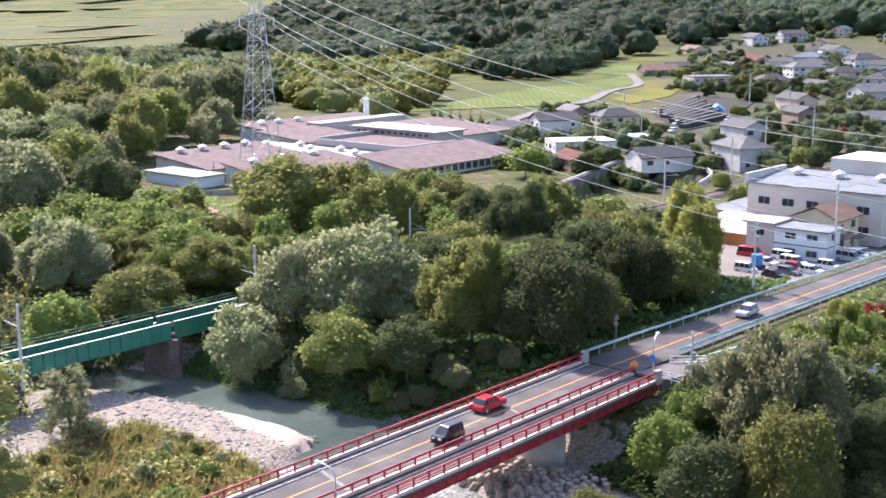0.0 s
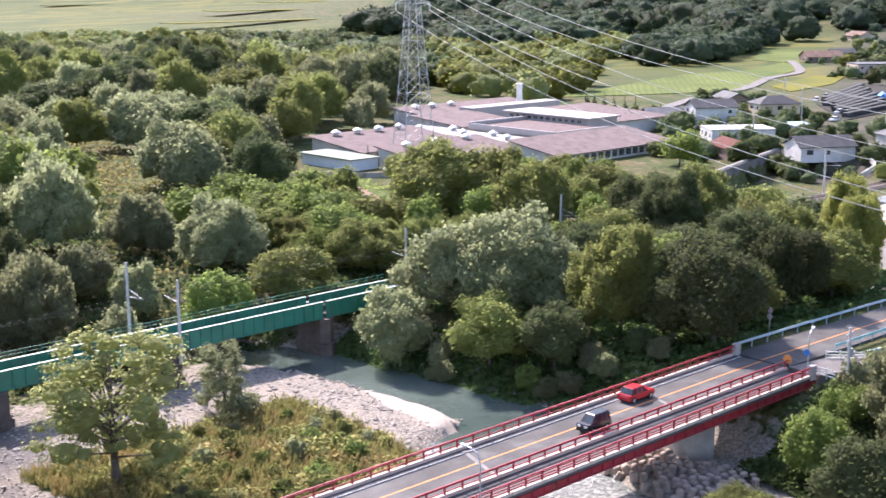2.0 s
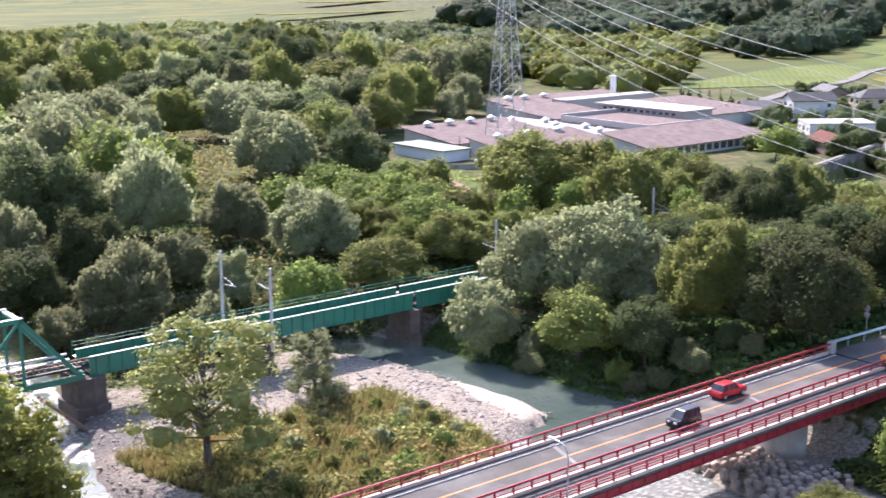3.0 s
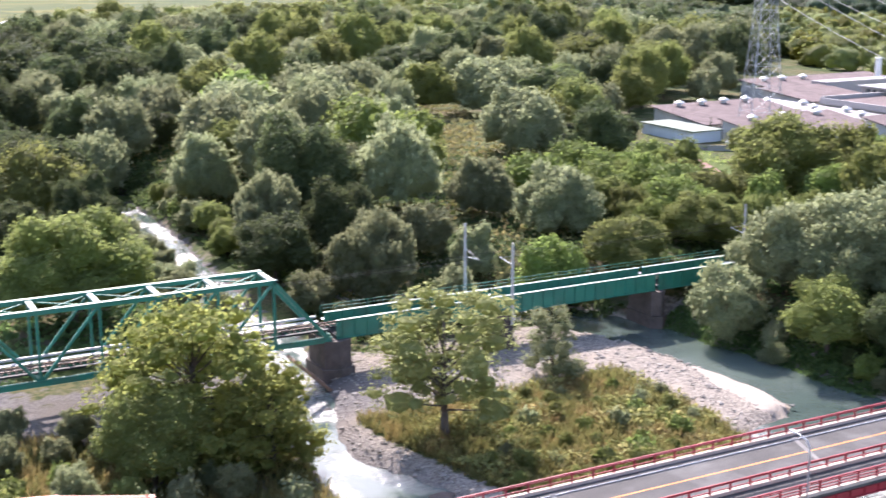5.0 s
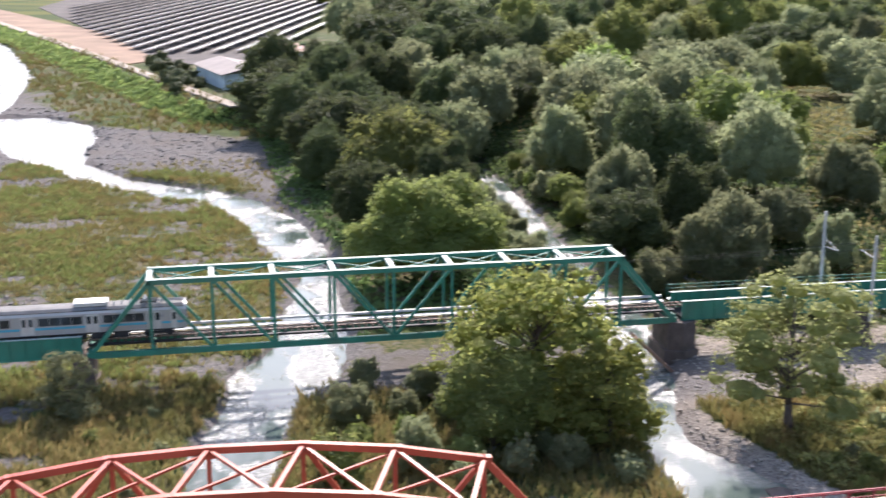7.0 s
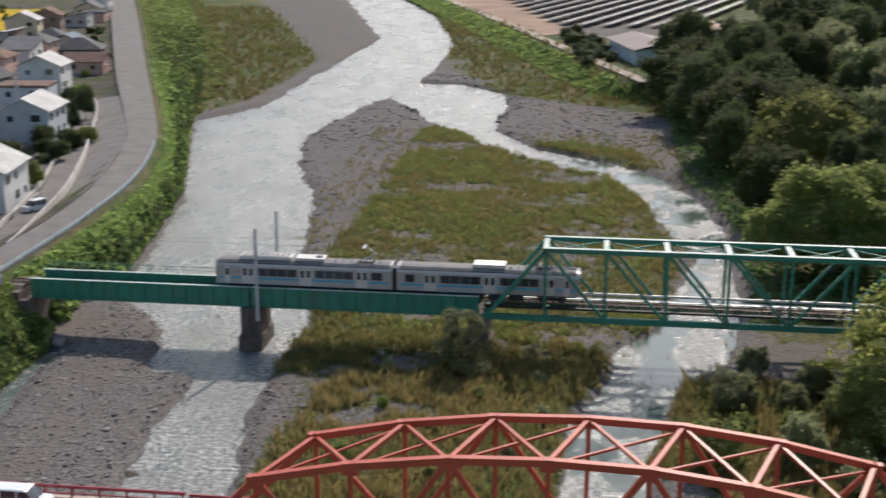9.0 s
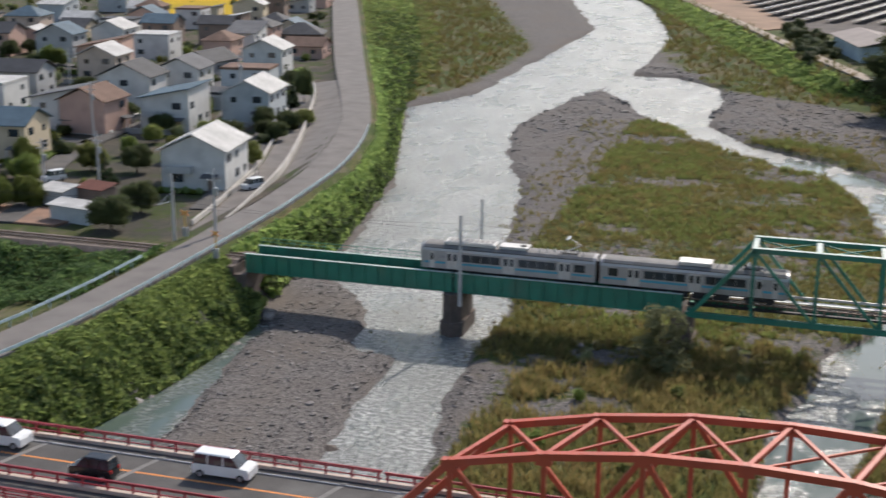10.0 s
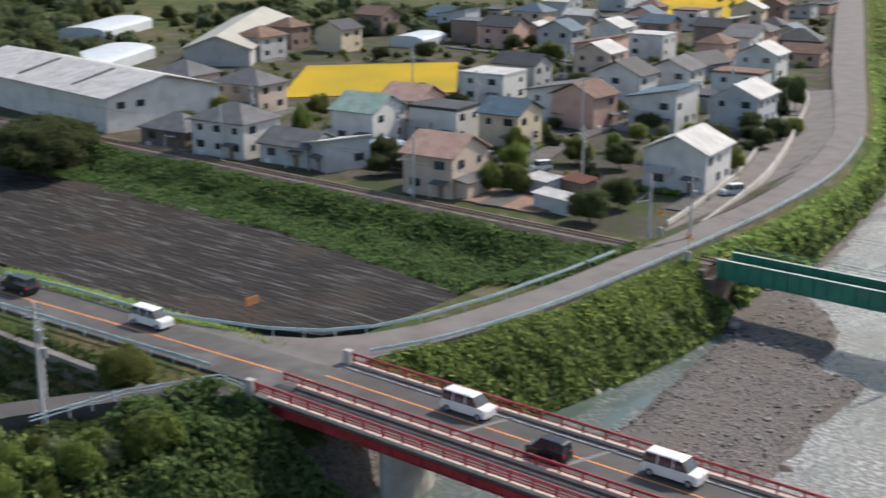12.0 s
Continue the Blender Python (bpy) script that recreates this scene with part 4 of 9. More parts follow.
solid("road_junction", Geo().prism([(116.6, 66.9), (133, 61), (137, 63), (124, 69.6), (117, 70.8)], ROAD_Z - 1.2, ROAD_Z - 0.012), ASPH_OLD, "paved side road at the bridge end", "road", "structure")
solid("road_junction", Geo().prism([(-73.6, 67.2), (-80.5, 67.4), (-84.5, 60.5), (-89.5, 52), (-92, 44), (-88.5, 44), (-86, 52), (-81.5, 60), (-77.5, 65), (-74, 66.6)], 4.6, ROAD_Z - 0.3), ASPH, "narrow side road dropping beside the bridge end", "road", "structure")
LANE = curve([(-73.6, 140), (-75.5, 152), (-80, 174), (-86.5, 196), (-95, 221), (-104, 246), (-112, 262)], 6)
verge = [p for p in LANE if p[1] < 262]
solid("pavement", Geo().loft([[(p[0] + 2.6, p[1], 5.75), (float(BANK_MID(p[1])) - 2.6, p[1] + 0.6, 6.9)] for p in verge]), ASPH_OLD, "sloping worn paving between the lane and the bank road", "pavement", "structure")
solid("road", ribbon(offset(LANE, 1.9), offset(LANE, -1.9), 5.72, 0.4), ASPH_OLD, "narrow lane between a low wall and houses", "road", "structure")

# ---- the road bridge ----
road_bridge = thing("road_bridge", pose(0, 0, 0), "red girder road bridge with an orange truss span over the river", "bridge")
Y_OUT, Y_MID, Y_FAR = 67.3, 70.6, 77.3
XL, XR = -72.0, 116.5
deck = part("deck", Geo().box(XL, Y_MID - 0.2, ROAD_Z - 0.35, XR, Y_FAR + 0.1, ROAD_Z), ASPH, road_bridge, "grey asphalt carriageway")
part("walkway", Geo().box(XL - 2.0, Y_OUT - 0.25, ROAD_Z - 0.3, XR - 1, Y_MID - 0.25, ROAD_Z - 0.05), ASPH, road_bridge, "asphalt footway")
part("centre_line", Geo().box(XL, 74.0 - 0.09, ROAD_Z + 0.004, XR, 74.0 + 0.09, ROAD_Z + 0.012), LINE_O, deck, "orange centre line")
for y, nm in ((Y_FAR - 0.75, "edge_line"), (Y_MID + 0.7, "edge_line")):
    part(nm, Geo().box(XL, y - 0.07, ROAD_Z + 0.004, XR, y + 0.07, ROAD_Z + 0.012), LINE_W, deck)
joint = Geo().prism([(-1.2, Y_MID + 0.4), (-0.75, Y_MID + 0.4), (1.2, Y_FAR - 0.4), (0.75, Y_FAR - 0.4)], 0.004, 0.016).mesh("expansion_joint", paint("patched_joint", (0.2, 0.19, 0.18), 0.8, 0, 1.2, 0.3, 10, 0.2, (0.1, 0.1, 0.1)))
for x in (-55, -45.5, -31, -26.5, 25, 48.5, 73, 98):
    part("expansion_joint", joint, None, deck, at=pose(x, 0, ROAD_Z))
for y0, y1 in ((Y_FAR - 0.05, Y_FAR + 0.3), (Y_MID - 0.28, Y_MID + 0.12), (Y_OUT - 0.3, Y_OUT - 0.02)):
    kerb = Geo().box(0.02, y0, 0, 1.98, y1, 0.28).mesh("kerb_block", KERB)
    for k in range(int((XR - XL) / 2)):
        part("kerb_block", kerb, None, road_bridge, at=pose(XL + 2 * k, 0, ROAD_Z - 0.02))
for y in (Y_OUT - 0.1, Y_MID + 1.0, Y_FAR - 0.2):
    for a, b in ((XL, -26.5), (24.5, XR)):
        g = Geo().box(a, y - 0.02, ROAD_Z - 1.05, b, y + 0.02, ROAD_Z - 0.36).box(a, y - 0.2, ROAD_Z - 1.1, b, y + 0.2, ROAD_Z - 1.04).box(a, y - 0.2, ROAD_Z - 0.4, b, y + 0.2, ROAD_Z - 0.35)
        for x in np.arange(a + 1.5, b, 1.5):
            g.box(x - 0.02, y - 0.14, ROAD_Z - 1.04, x + 0.02, y + 0.14, ROAD_Z - 0.4)
        part("girder", g, RED, road_bridge, "dark red plate girder with stiffeners")


def railing(y, z, a, b, height_, bars, step, label):
    """Posts and rails between a and b on the bridge."""
    r = part("railing", Geo().box(a, y - 0.06, z + height_ - 0.1, b, y + 0.06, z + height_), RED, road_bridge, label)
    for k in range(bars):
        h = height_ * (0.28 + 0.5 * k / max(bars - 1, 1)) if bars > 1 else height_ * 0.55
        part("bar", Geo().box(a, y - 0.035, z + h - 0.04, b, y + 0.035, z + h + 0.04), RED, r)
    post = Geo().box(-0.07, -0.07, 0, 0.07, 0.07, height_ - 0.1).mesh("post", RED)
    for x in np.arange(a + 0.2, b, step):
        part("post", post, None, r, at=pose(x, y, z))
    return r


for a, b in ((XL, -27.5), (25.5, XR)):
    railing(Y_FAR + 0.15, ROAD_Z + 0.26, a, b, 0.85, 2, 2.0, "red steel parapet railing")
    a = a - 1.6 if a < 0 else a
    railing(Y_MID - 0.1, ROAD_Z + 0.26, a, b, 0.75, 2, 2.0, "red steel railing beside the footway")
    railing(Y_OUT - 0.15, ROAD_Z + 0.2, a, b, 0.95, 3, 2.0, "red steel footway railing")
railing(Y_FAR + 0.15, ROAD_Z + 0.26, -27.3, 25.3, 0.75, 2, 2.0, "red steel railing inside the truss")
railing(Y_OUT - 0.15, ROAD_Z + 0.2, -27.3, 25.3, 0.95, 3, 2.0, "red steel footway railing")

# truss: polygonal top chords, skewed across the road
NEAR_X = [-20.3 + 6.02 * k for k in range(7)]
FAR_X = [-18.0 + 6.03 * k for k in range(7)]
TOP_Z = [13.3, 14.55, 15.3, 15.5, 15.3, 14.55, 13.3]
YN, YF = 69.8, 76.6
truss = part("truss", Geo().box(-27, YN - 0.3, ROAD_Z - 1.2, 24.2, YN + 0.3, ROAD_Z - 0.4).box(-25, YF - 0.3, ROAD_Z - 1.2, 26.5, YF + 0.3, ROAD_Z - 0.4), ORANGE, road_bridge, "vermilion painted steel truss with curved top chord")
for xs, y in ((NEAR_X, YN), (FAR_X, YF)):
    n = [Vector((x, y, z)) for x, z in zip(xs, TOP_Z)]
    foot = [Vector((xs[0] - 6.4, y, ROAD_Z - 0.6)), Vector((xs[-1] + 6.0, y, ROAD_Z - 0.6))]
    chain = [foot[0]] + n + [foot[1]]
    for a, b in zip(chain, chain[1:]):
        d = (b - a).normalized() * 0.22
        part("top_chord", Geo().beam(a - d, b + d, 0.5, 0.46), ORANGE, truss)
    low = [Vector((x, y, ROAD_Z - 0.8)) for x in xs]
    for k in range(7):
        part("vertical", Geo().beam(n[k], low[k], 0.24, 0.3, (1, 0, 0)), ORANGE, truss)
        part("gusset", Geo().box(n[k].x - 0.5, y - 0.28, n[k].z - 0.55, n[k].x + 0.5, y + 0.28, n[k].z + 0.2), ORANGE, truss)
    for k in range(6):
        a, b = (n[k], low[k + 1]) if k % 2 == 0 else (low[k], n[k + 1])
        part("diagonal", Geo().beam(a, b, 0.28, 0.34), ORANGE, truss)
for k in range(7):
    a, b = Vector((NEAR_X[k], YN, TOP_Z[k] - 0.05)), Vector((FAR_X[k], YF, TOP_Z[k] - 0.05))
    part("cross_strut", Geo().beam(a, b, 0.3, 0.3), ORANGE, truss)
    if k:
        part("lateral_brace", Geo().beam(a, Vector((FAR_X[k - 1], YF, TOP_Z[k - 1] - 0.05)), 0.24, 0.2), ORANGE, truss)
        part("lateral_brace", Geo().beam(Vector((NEAR_X[k - 1], YN, TOP_Z[k - 1] - 0.2)), b - Vector((0, 0, 0.2)), 0.16, 0.16), ORANGE, truss)


def pier(x, y0, y1, base, top):
    g = Geo()
    n = 20
    ring = [((y1 - y0) / 2 * math.cos(2 * math.pi * k / n), 1.25 * math.sin(2 * math.pi * k / n)) for k in range(n)]
    g.prism([(x + s * 1.25, (y0 + y1) / 2 + c * 0.66) for c, s in ring], base, top - 1.4)
    part("pier", g, CONC, road_bridge, "pale rounded concrete pier")
    part("pier_cap", Geo().add([(x - 1.3, y0 + 1.4, top - 1.4), (x + 1.3, y0 + 1.4, top - 1.4), (x + 1.3, y1 - 1.4, top - 1.4), (x - 1.3, y1 - 1.4, top - 1.4),
                                (x - 1.4, y0, top - 0.5), (x + 1.4, y0, top - 0.5), (x + 1.4, y1, top - 0.5), (x - 1.4, y1, top - 0.5),
                                (x - 1.4, y0, top), (x + 1.4, y0, top), (x + 1.4, y1, top), (x - 1.4, y1, top)],
                               [(3, 2, 1, 0), (0, 1, 5, 4), (1, 2, 6, 5), (2, 3, 7, 6), (3, 0, 4, 7), (4, 5, 9, 8), (5, 6, 10, 9), (6, 7, 11, 10), (7, 4, 8, 11), (8, 9, 10, 11)]), CONC, road_bridge)


for x in (-61.5, -26, 25.5, 73, 101.5):
    pier(x, 68.0, 77.0, -1.0, ROAD_Z - 1.12)
for x0, x1 in ((-77.5, -71.4), (115.8, 122)):
    part("abutment", Geo().box(x0, Y_OUT - 0.4, -0.5, x1, Y_FAR + 0.4, ROAD_Z - 1.3), CONC, road_bridge, "concrete abutment")
for x, y in ((XL - 0.5, Y_FAR + 0.15), (XR + 0.4, Y_FAR + 0.15), (XL - 2.1, Y_OUT - 0.15), (XR - 1.0, Y_OUT - 0.15)):
    part("end_post", Geo().box(x - 0.4, y - 0.3, ROAD_Z - 0.3, x + 0.4, y + 0.3, ROAD_Z + 1.25), CONC, road_bridge, "stone end post")

# ---- the rail bridge ----
rail_bridge = thing("rail_bridge", pose(0, 0, 0), "green steel railway bridge with a truss span and plate girders", "bridge")
RZ = 6.35          # rail head
GT, GB = 7.1, 4.95   # girder top and foot
YA, YB = 128.0, 131.7


def plate_girder(a, b):
    for y in (YA, YB):
        g = Geo().box(a, y - 0.02, GB, b, y + 0.02, GT)
        g.box(a, y - 0.2, GB - 0.05, b, y + 0.2, GB)
        for x in np.arange(a + 0.75, b - 0.3, 1.55):
            g.box(x - 0.02, y - 0.15, GB, x + 0.02, y + 0.15, GT - 0.02)
        gi = part("girder", g, GREEN, rail_bridge, "green plate girder with stiffeners")
        part("top_flange", Geo().box(a, y - 0.2, GT, b, y + 0.2, GT + 0.05), PALE, gi, "pale green-grey top flange")
    part("cross_beams", Geo().box(a, YA + 0.03, GB + 0.1, b, YB - 0.03, GB + 0.35), DARK, rail_bridge)


for a, b in ((-62, -37.1), (-36.9, -12), (53, 75), (75.2, 97.7), (98.2, 112)):
    plate_girder(a, b)
# side handrail beyond the far girder
for a, b in ((-62, -12), (53, 112)):
    g = Geo().box(a, YB + 0.95, GT + 0.6, b, YB + 1.0, GT + 0.66).box(a, YB + 0.95, GT + 0.2, b, YB + 1.0, GT + 0.24)
    for x in np.arange(a, b, 2.0):
        g.box(x - 0.03, YB + 0.94, GT - 0.9, x + 0.03, YB + 1.0, GT + 0.6)
    part("handrail", g, GREEN, rail_bridge)
    part("side_walk", Geo().box(a, YB + 0.25, GT - 0.95, b, YB + 1.0, GT - 0.9), STEEL, rail_bridge)
# truss span
TYA, TYB = 127.9, 132.7
TX = [-5.0 + 6.33 * k for k in range(9)]
TZ, BZ = 12.55, 5.05
rt = part("truss", Geo().box(-11.6, TYA - 0.25, BZ - 0.3, 52.3, TYA + 0.25, BZ + 0.3).box(-11.6, TYB - 0.25, BZ - 0.3, 52.3, TYB + 0.25, BZ + 0.3), GREEN, rail_bridge, "green riveted through truss")
for y in (TYA, TYB):
    part("top_chord", Geo().box(TX[0] - 0.2, y - 0.22, TZ - 0.25, TX[-1] + 0.2, y + 0.22, TZ + 0.22), GREEN, rt)
    part("cover_plate", Geo().box(TX[0] - 0.3, y - 0.26, TZ + 0.22, TX[-1] + 0.3, y + 0.26, TZ + 0.27), PALE, rt, "pale green-grey cover plate")
    for e, f in ((-11.2, TX[0]), (52.0, TX[-1])):
        part("end_post", Geo().beam((e, y, BZ), (f, y, TZ), 0.44, 0.44), GREEN, rt)
    for k, x in enumerate(TX):
        part("vertical", Geo().beam((x, y, BZ), (x, y, TZ), 0.22, 0.3, (1, 0, 0)), GREEN, rt)
        if k < 8:
            a, b = ((x, y, TZ), (TX[k + 1], y, BZ)) if k < 4 else ((x, y, BZ), (TX[k + 1], y, TZ))
            part("diagonal", Geo().beam(a, b, 0.24, 0.3), GREEN, rt)
for k, x in enumerate(TX):
    part("top_strut", Geo().box(x - 0.28, TYA + 0.2, TZ - 0.1, x + 0.28, TYB - 0.2, TZ + 0.14), PALE, rt, "pale green-grey strut")
    if k < 8:
        for a, b in (((x, TYA), (TX[k + 1], TYB)), ((x, TYB), (TX[k + 1], TYA))):
            part("lateral_brace", Geo().beam((*a, TZ - 0.1), (*b, TZ - 0.1), 0.13, 0.13), GREEN, rt)
for k in range(11):
    x = -11.2 + 6.32 * k
    part("floor_beam", Geo().box(x - 0.2, TYA, BZ - 0.3, x + 0.2, TYB, BZ + 0.6), GREEN, rt)
for y in (129.2, 131.2):
    part("stringer", Geo().box(-11.5, y - 0.15, BZ + 0.6, 52.2, y + 0.15, RZ - 0.45), DARK, rt)
# walkway with pale pipe inside the far truss plane
part("walk_plate", Geo().box(-11.5, 131.5, RZ - 0.25, 52.2, 132.3, RZ - 0.18), STEEL, rt, "grey steel walkway plates")
part("cable_duct", Geo().box(-11.5, 132.35, RZ + 0.05, 52.2, 132.55, RZ + 0.3), ROOFUNIT, rt, "pale cable duct")
part("near_walk", Geo().box(-11.5, 128.3, RZ - 0.3, 52.2, 128.75, RZ - 0.24), DARK, rt)


def rail_pier(x, w=1.3, base=-1.2):
    poly = [(x - w, 127.4), (x, 126.6), (x + w, 127.4), (x + w, 132.8), (x, 133.8), (x - w, 132.8)]
    g = Geo().prism(poly, base, 1.6).prism([(px + (x - px) * 0.18, py + (130 - py) * 0.1) for px, py in poly], 1.6, GB - 0.1)
    part("pier", g, STONE, rail_bridge, "dark weathered masonry pier")


for x in (-37, -12, 53, 75.1, 98):
    rail_pier(x, 2.0 if x == 53 else 1.3)
part("abutment", Geo().box(-70, 126.8, 0, -61.6, 133.2, GB - 0.1).box(-70, 126.8, GB - 0.1, -63, 133.2, RZ - 0.6), STONE, rail_bridge, "concrete abutment")
part("abutment", Geo().box(112, 126.8, 0, 118, 133.2, RZ - 0.6), CONC, rail_bridge, "concrete abutment")

slab_ = thing("fallen_slab", pose(0, 0, 0), "rusty brown concrete slab leaning on the bridge pier", "slab")
for y in (125.2, 126.6):
    part("beam", Geo().beam((46.6, y, 4.2), (51.4, y - 0.3, -0.4), 1.0, 0.35), paint("rusty_concrete", (0.26, 0.16, 0.11), 0.9, 0, 0.6, 0.25, 6, 0.4), slab_)

# ---- the railway: embankment, ballast, rails, sleepers ----
TRACK_Y = 129.9
for a, b in ((-420, -63), (113, 330)):
    g = Geo()
    g.loft([[(x, TRACK_Y - 2.4, RZ - 0.75), (x, TRACK_Y - 1.6, RZ - 0.2), (x, TRACK_Y + 1.6, RZ - 0.2), (x, TRACK_Y + 2.4, RZ - 0.75)] for x in np.linspace(a, b, 60)])
    solid("ballast", g, BALLAST, "rusty brown stone ballast", "ballast", "structure")
track = thing("railway_track", pose(0, 0, 0), "single railway track on wooden sleepers", "railway track")
for y in (TRACK_Y - 0.53, TRACK_Y + 0.53):
    part("rail", Geo().box(-420, y - 0.035, RZ - 0.15, 330, y + 0.035, RZ), RAILS, track, "rusty steel rail with a bright head")
sl = Geo().box(-0.11, -1.05, -0.16, 0.11, 1.05, 0).mesh("sleeper", SLEEPER)
for k in range(230):
    part("sleeper", sl, None, track, at=pose(-110 + 0.72 * k, TRACK_Y, RZ - 0.15))
g = Geo()
for k in range(180):
    x = -112 - 0.8 * k
    g.box(x - 0.11, TRACK_Y - 1.05, RZ - 0.3, x + 0.11, TRACK_Y + 1.05, RZ - 0.15)
for k in range(220):
    x = 57 + 0.8 * k
    g.box(x - 0.11, TRACK_Y - 1.05, RZ - 0.3, x + 0.11, TRACK_Y + 1.05, RZ - 0.15)
tagged(part("sleeper_rest", g, SLEEPER, track), kind="stuff")


# ---- trees ----
def leaves_on(rng, centre, radius, count, size, squash, droop):
    """Leaf sprays on and just inside a lump, facing outwards unevenly: corner points and faces."""
    d = rng.normal(size=(count, 3))
    d /= np.linalg.norm(d, axis=1)[:, None] + 1e-9
    d[:, 2] = np.where(d[:, 2] < -0.35, -0.5 * d[:, 2], d[:, 2])
    r = radius * (0.66 + 0.42 * rng.random(count) ** 0.8)
    c = np.array(centre) + d * r[:, None] * np.array([1, 1, squash])
    n = d * 0.95 + rng.normal(size=(count, 3)) * 0.45 + np.array([0, 0, 0.3])
    n /= np.linalg.norm(n, axis=1)[:, None]
    t = np.cross(n, rng.normal(size=(count, 3)))
    t /= np.linalg.norm(t, axis=1)[:, None] + 1e-9
    t[:, 2] -= droop
    b = np.cross(n, t)
    s = (size * (0.55 + 0.9 * rng.random(count)))[:, None]
    bend = n * s * 0.2
    v = np.stack([c - t * s * 0.6, c + b * s * 0.36 - bend, c + t * s * 0.7 - bend * 0.6, c - b * s * 0.36 - bend], 1).reshape(-1, 3)
    k = np.arange(count)[:, None] * 4
    f = np.concatenate([k + [0, 1, 2], k + [0, 2, 3]], 1).reshape(-1, 3)
    return v, f


def sphere(level):
    bm = bmesh.new()
    bmesh.ops.create_icosphere(bm, subdivisions=level, radius=1.0)
    v = np.array([q.co[:] for q in bm.verts])
    f = np.array([[q.index for q in p.verts] for p in bm.faces])
    bm.free()
    return v, f


BALLS = {k: sphere(k) for k in (2, 3, 4, 5)}
ICO_V, ICO_F = sphere(1)


def boughs(rng, tall, wide, stem, n, bulk, twigs=3):
    """The rounded boughs of a domed crown: centres and radii."""
    half, z0 = wide / 2, tall * stem
    zc = z0 + (tall - z0) * 0.42
    out = []
    limbs = rng.normal(size=(6, 3)) + np.array([0, 0, 0.5])
    limbs /= np.linalg.norm(limbs, axis=1)[:, None]
    for k in range(n):
        u = -0.6 + 1.58 * (k + 0.5) / n
        a = 2.4 * k + rng.normal() * 0.35
        q = math.sqrt(max(0.0, 1 - u * u))
        j = rng.uniform(0.58, 0.84)
        r = half * bulk * rng.uniform(0.7, 1.3)
        d = np.array([math.cos(a) * q, math.sin(a) * q, u])
        j *= 0.78 + 0.36 * max(0.0, float((limbs @ d).max())) ** 5
        c = d * np.array([half, half, (tall - zc) if u > 0 else (zc - z0)]) * j
        out.append((c, r))
        for _ in range(twigs):
            w = rng.normal(size=3) * 0.7 + d
            w /= np.linalg.norm(w)
            out.append((c + w * r * 0.8, r * rng.uniform(0.3, 0.5)))
    return zc, out


def crown_shell(rng, zc, lobes, tall, wide, stem, level, ragged):
    """A crown's leafy surface: as far out as its boughs reach on every side."""
    d, f = BALLS[level]
    half = wide / 2
    up = np.where(d[:, 2] > 0, tall - zc, zc - tall * stem)
    r = 0.58 / np.sqrt((d[:, 0] / half) ** 2 + (d[:, 1] / half) ** 2 + (d[:, 2] / up) ** 2)
    for c, k in lobes:
        b = d @ c
        e = b * b - (c @ c - k * k)
        r = np.maximum(r, np.where((e > 0) & (b > 0), b + np.sqrt(np.maximum(e, 0)), 0))
    v = d * (r + rng.uniform(-1, 0.6, len(d)) * ragged)[:, None]
    return v + np.array([0, 0, zc]), f


def sprays(rng, v, f, count, size, droop, lift):
    """Small leaf sprays spread over a crown's surface."""
    a, b, c = v[f[:, 0]], v[f[:, 1]], v[f[:, 2]]
    n = np.cross(b - a, c - a)
    area = np.linalg.norm(n, axis=1)
    n = n / (area[:, None] + 1e-9)
    w = area * np.clip(n[:, 2] + 0.9, 0.05, 1.3)
    k = rng.choice(len(f), count, p=w / w.sum())
    s, t = rng.random(count), rng.random(count)
    s, t = np.where(s + t > 1, 1 - s, s)[:, None], np.where(s + t > 1, 1 - t, t)[:, None]
    m = n[k] + rng.normal(size=(count, 3)) * 0.5 + np.array([0, 0, 0.25])
    m /= np.linalg.norm(m, axis=1)[:, None]
    p = a[k] + (b[k] - a[k]) * s + (c[k] - a[k]) * t + n[k] * (rng.uniform(-0.3, 1.0, count) ** 3 * lift)[:, None]
    g = np.cross(m, rng.normal(size=(count, 3)))
    g /= np.linalg.norm(g, axis=1)[:, None] + 1e-9
    g[:, 2] -= droop
    h = np.cross(m, g)
    z = (size * (0.5 + rng.random(count)))[:, None]
    q = np.stack([p - g * z * 0.5 + h * z * 0.42, p - g * z * 0.5 - h * z * 0.42, p + g * z * 0.8 - m * z * 0.2], 1).reshape(-1, 3)
    return q, np.arange(count * 3).reshape(-1, 3)


def dome_mesh(seed, tall, wide, stem, n, bulk, leaves, leaf, mat, droop, level):
    rng = np.random.default_rng(seed)
    zc, lobes = boughs(rng, tall, wide, stem, n, bulk)
    v, f = crown_shell(rng, zc, lobes, tall, wide, stem, level, 0.03 * wide)
    q, g = sprays(rng, v, f, leaves, leaf, droop, leaf * 3.2)
    v = (v - np.array([0, 0, zc])) * 0.94 + np.array([0, 0, zc])
    me = bpy.data.meshes.new("crown")
    me.from_pydata(np.concatenate([v, q]).tolist(), [], np.concatenate([f, g + len(v)]).tolist())
    me.materials.append(mat)
    me.polygons.foreach_set("use_smooth", [True] * len(f) + [False] * len(g))
    return me, zc, lobes


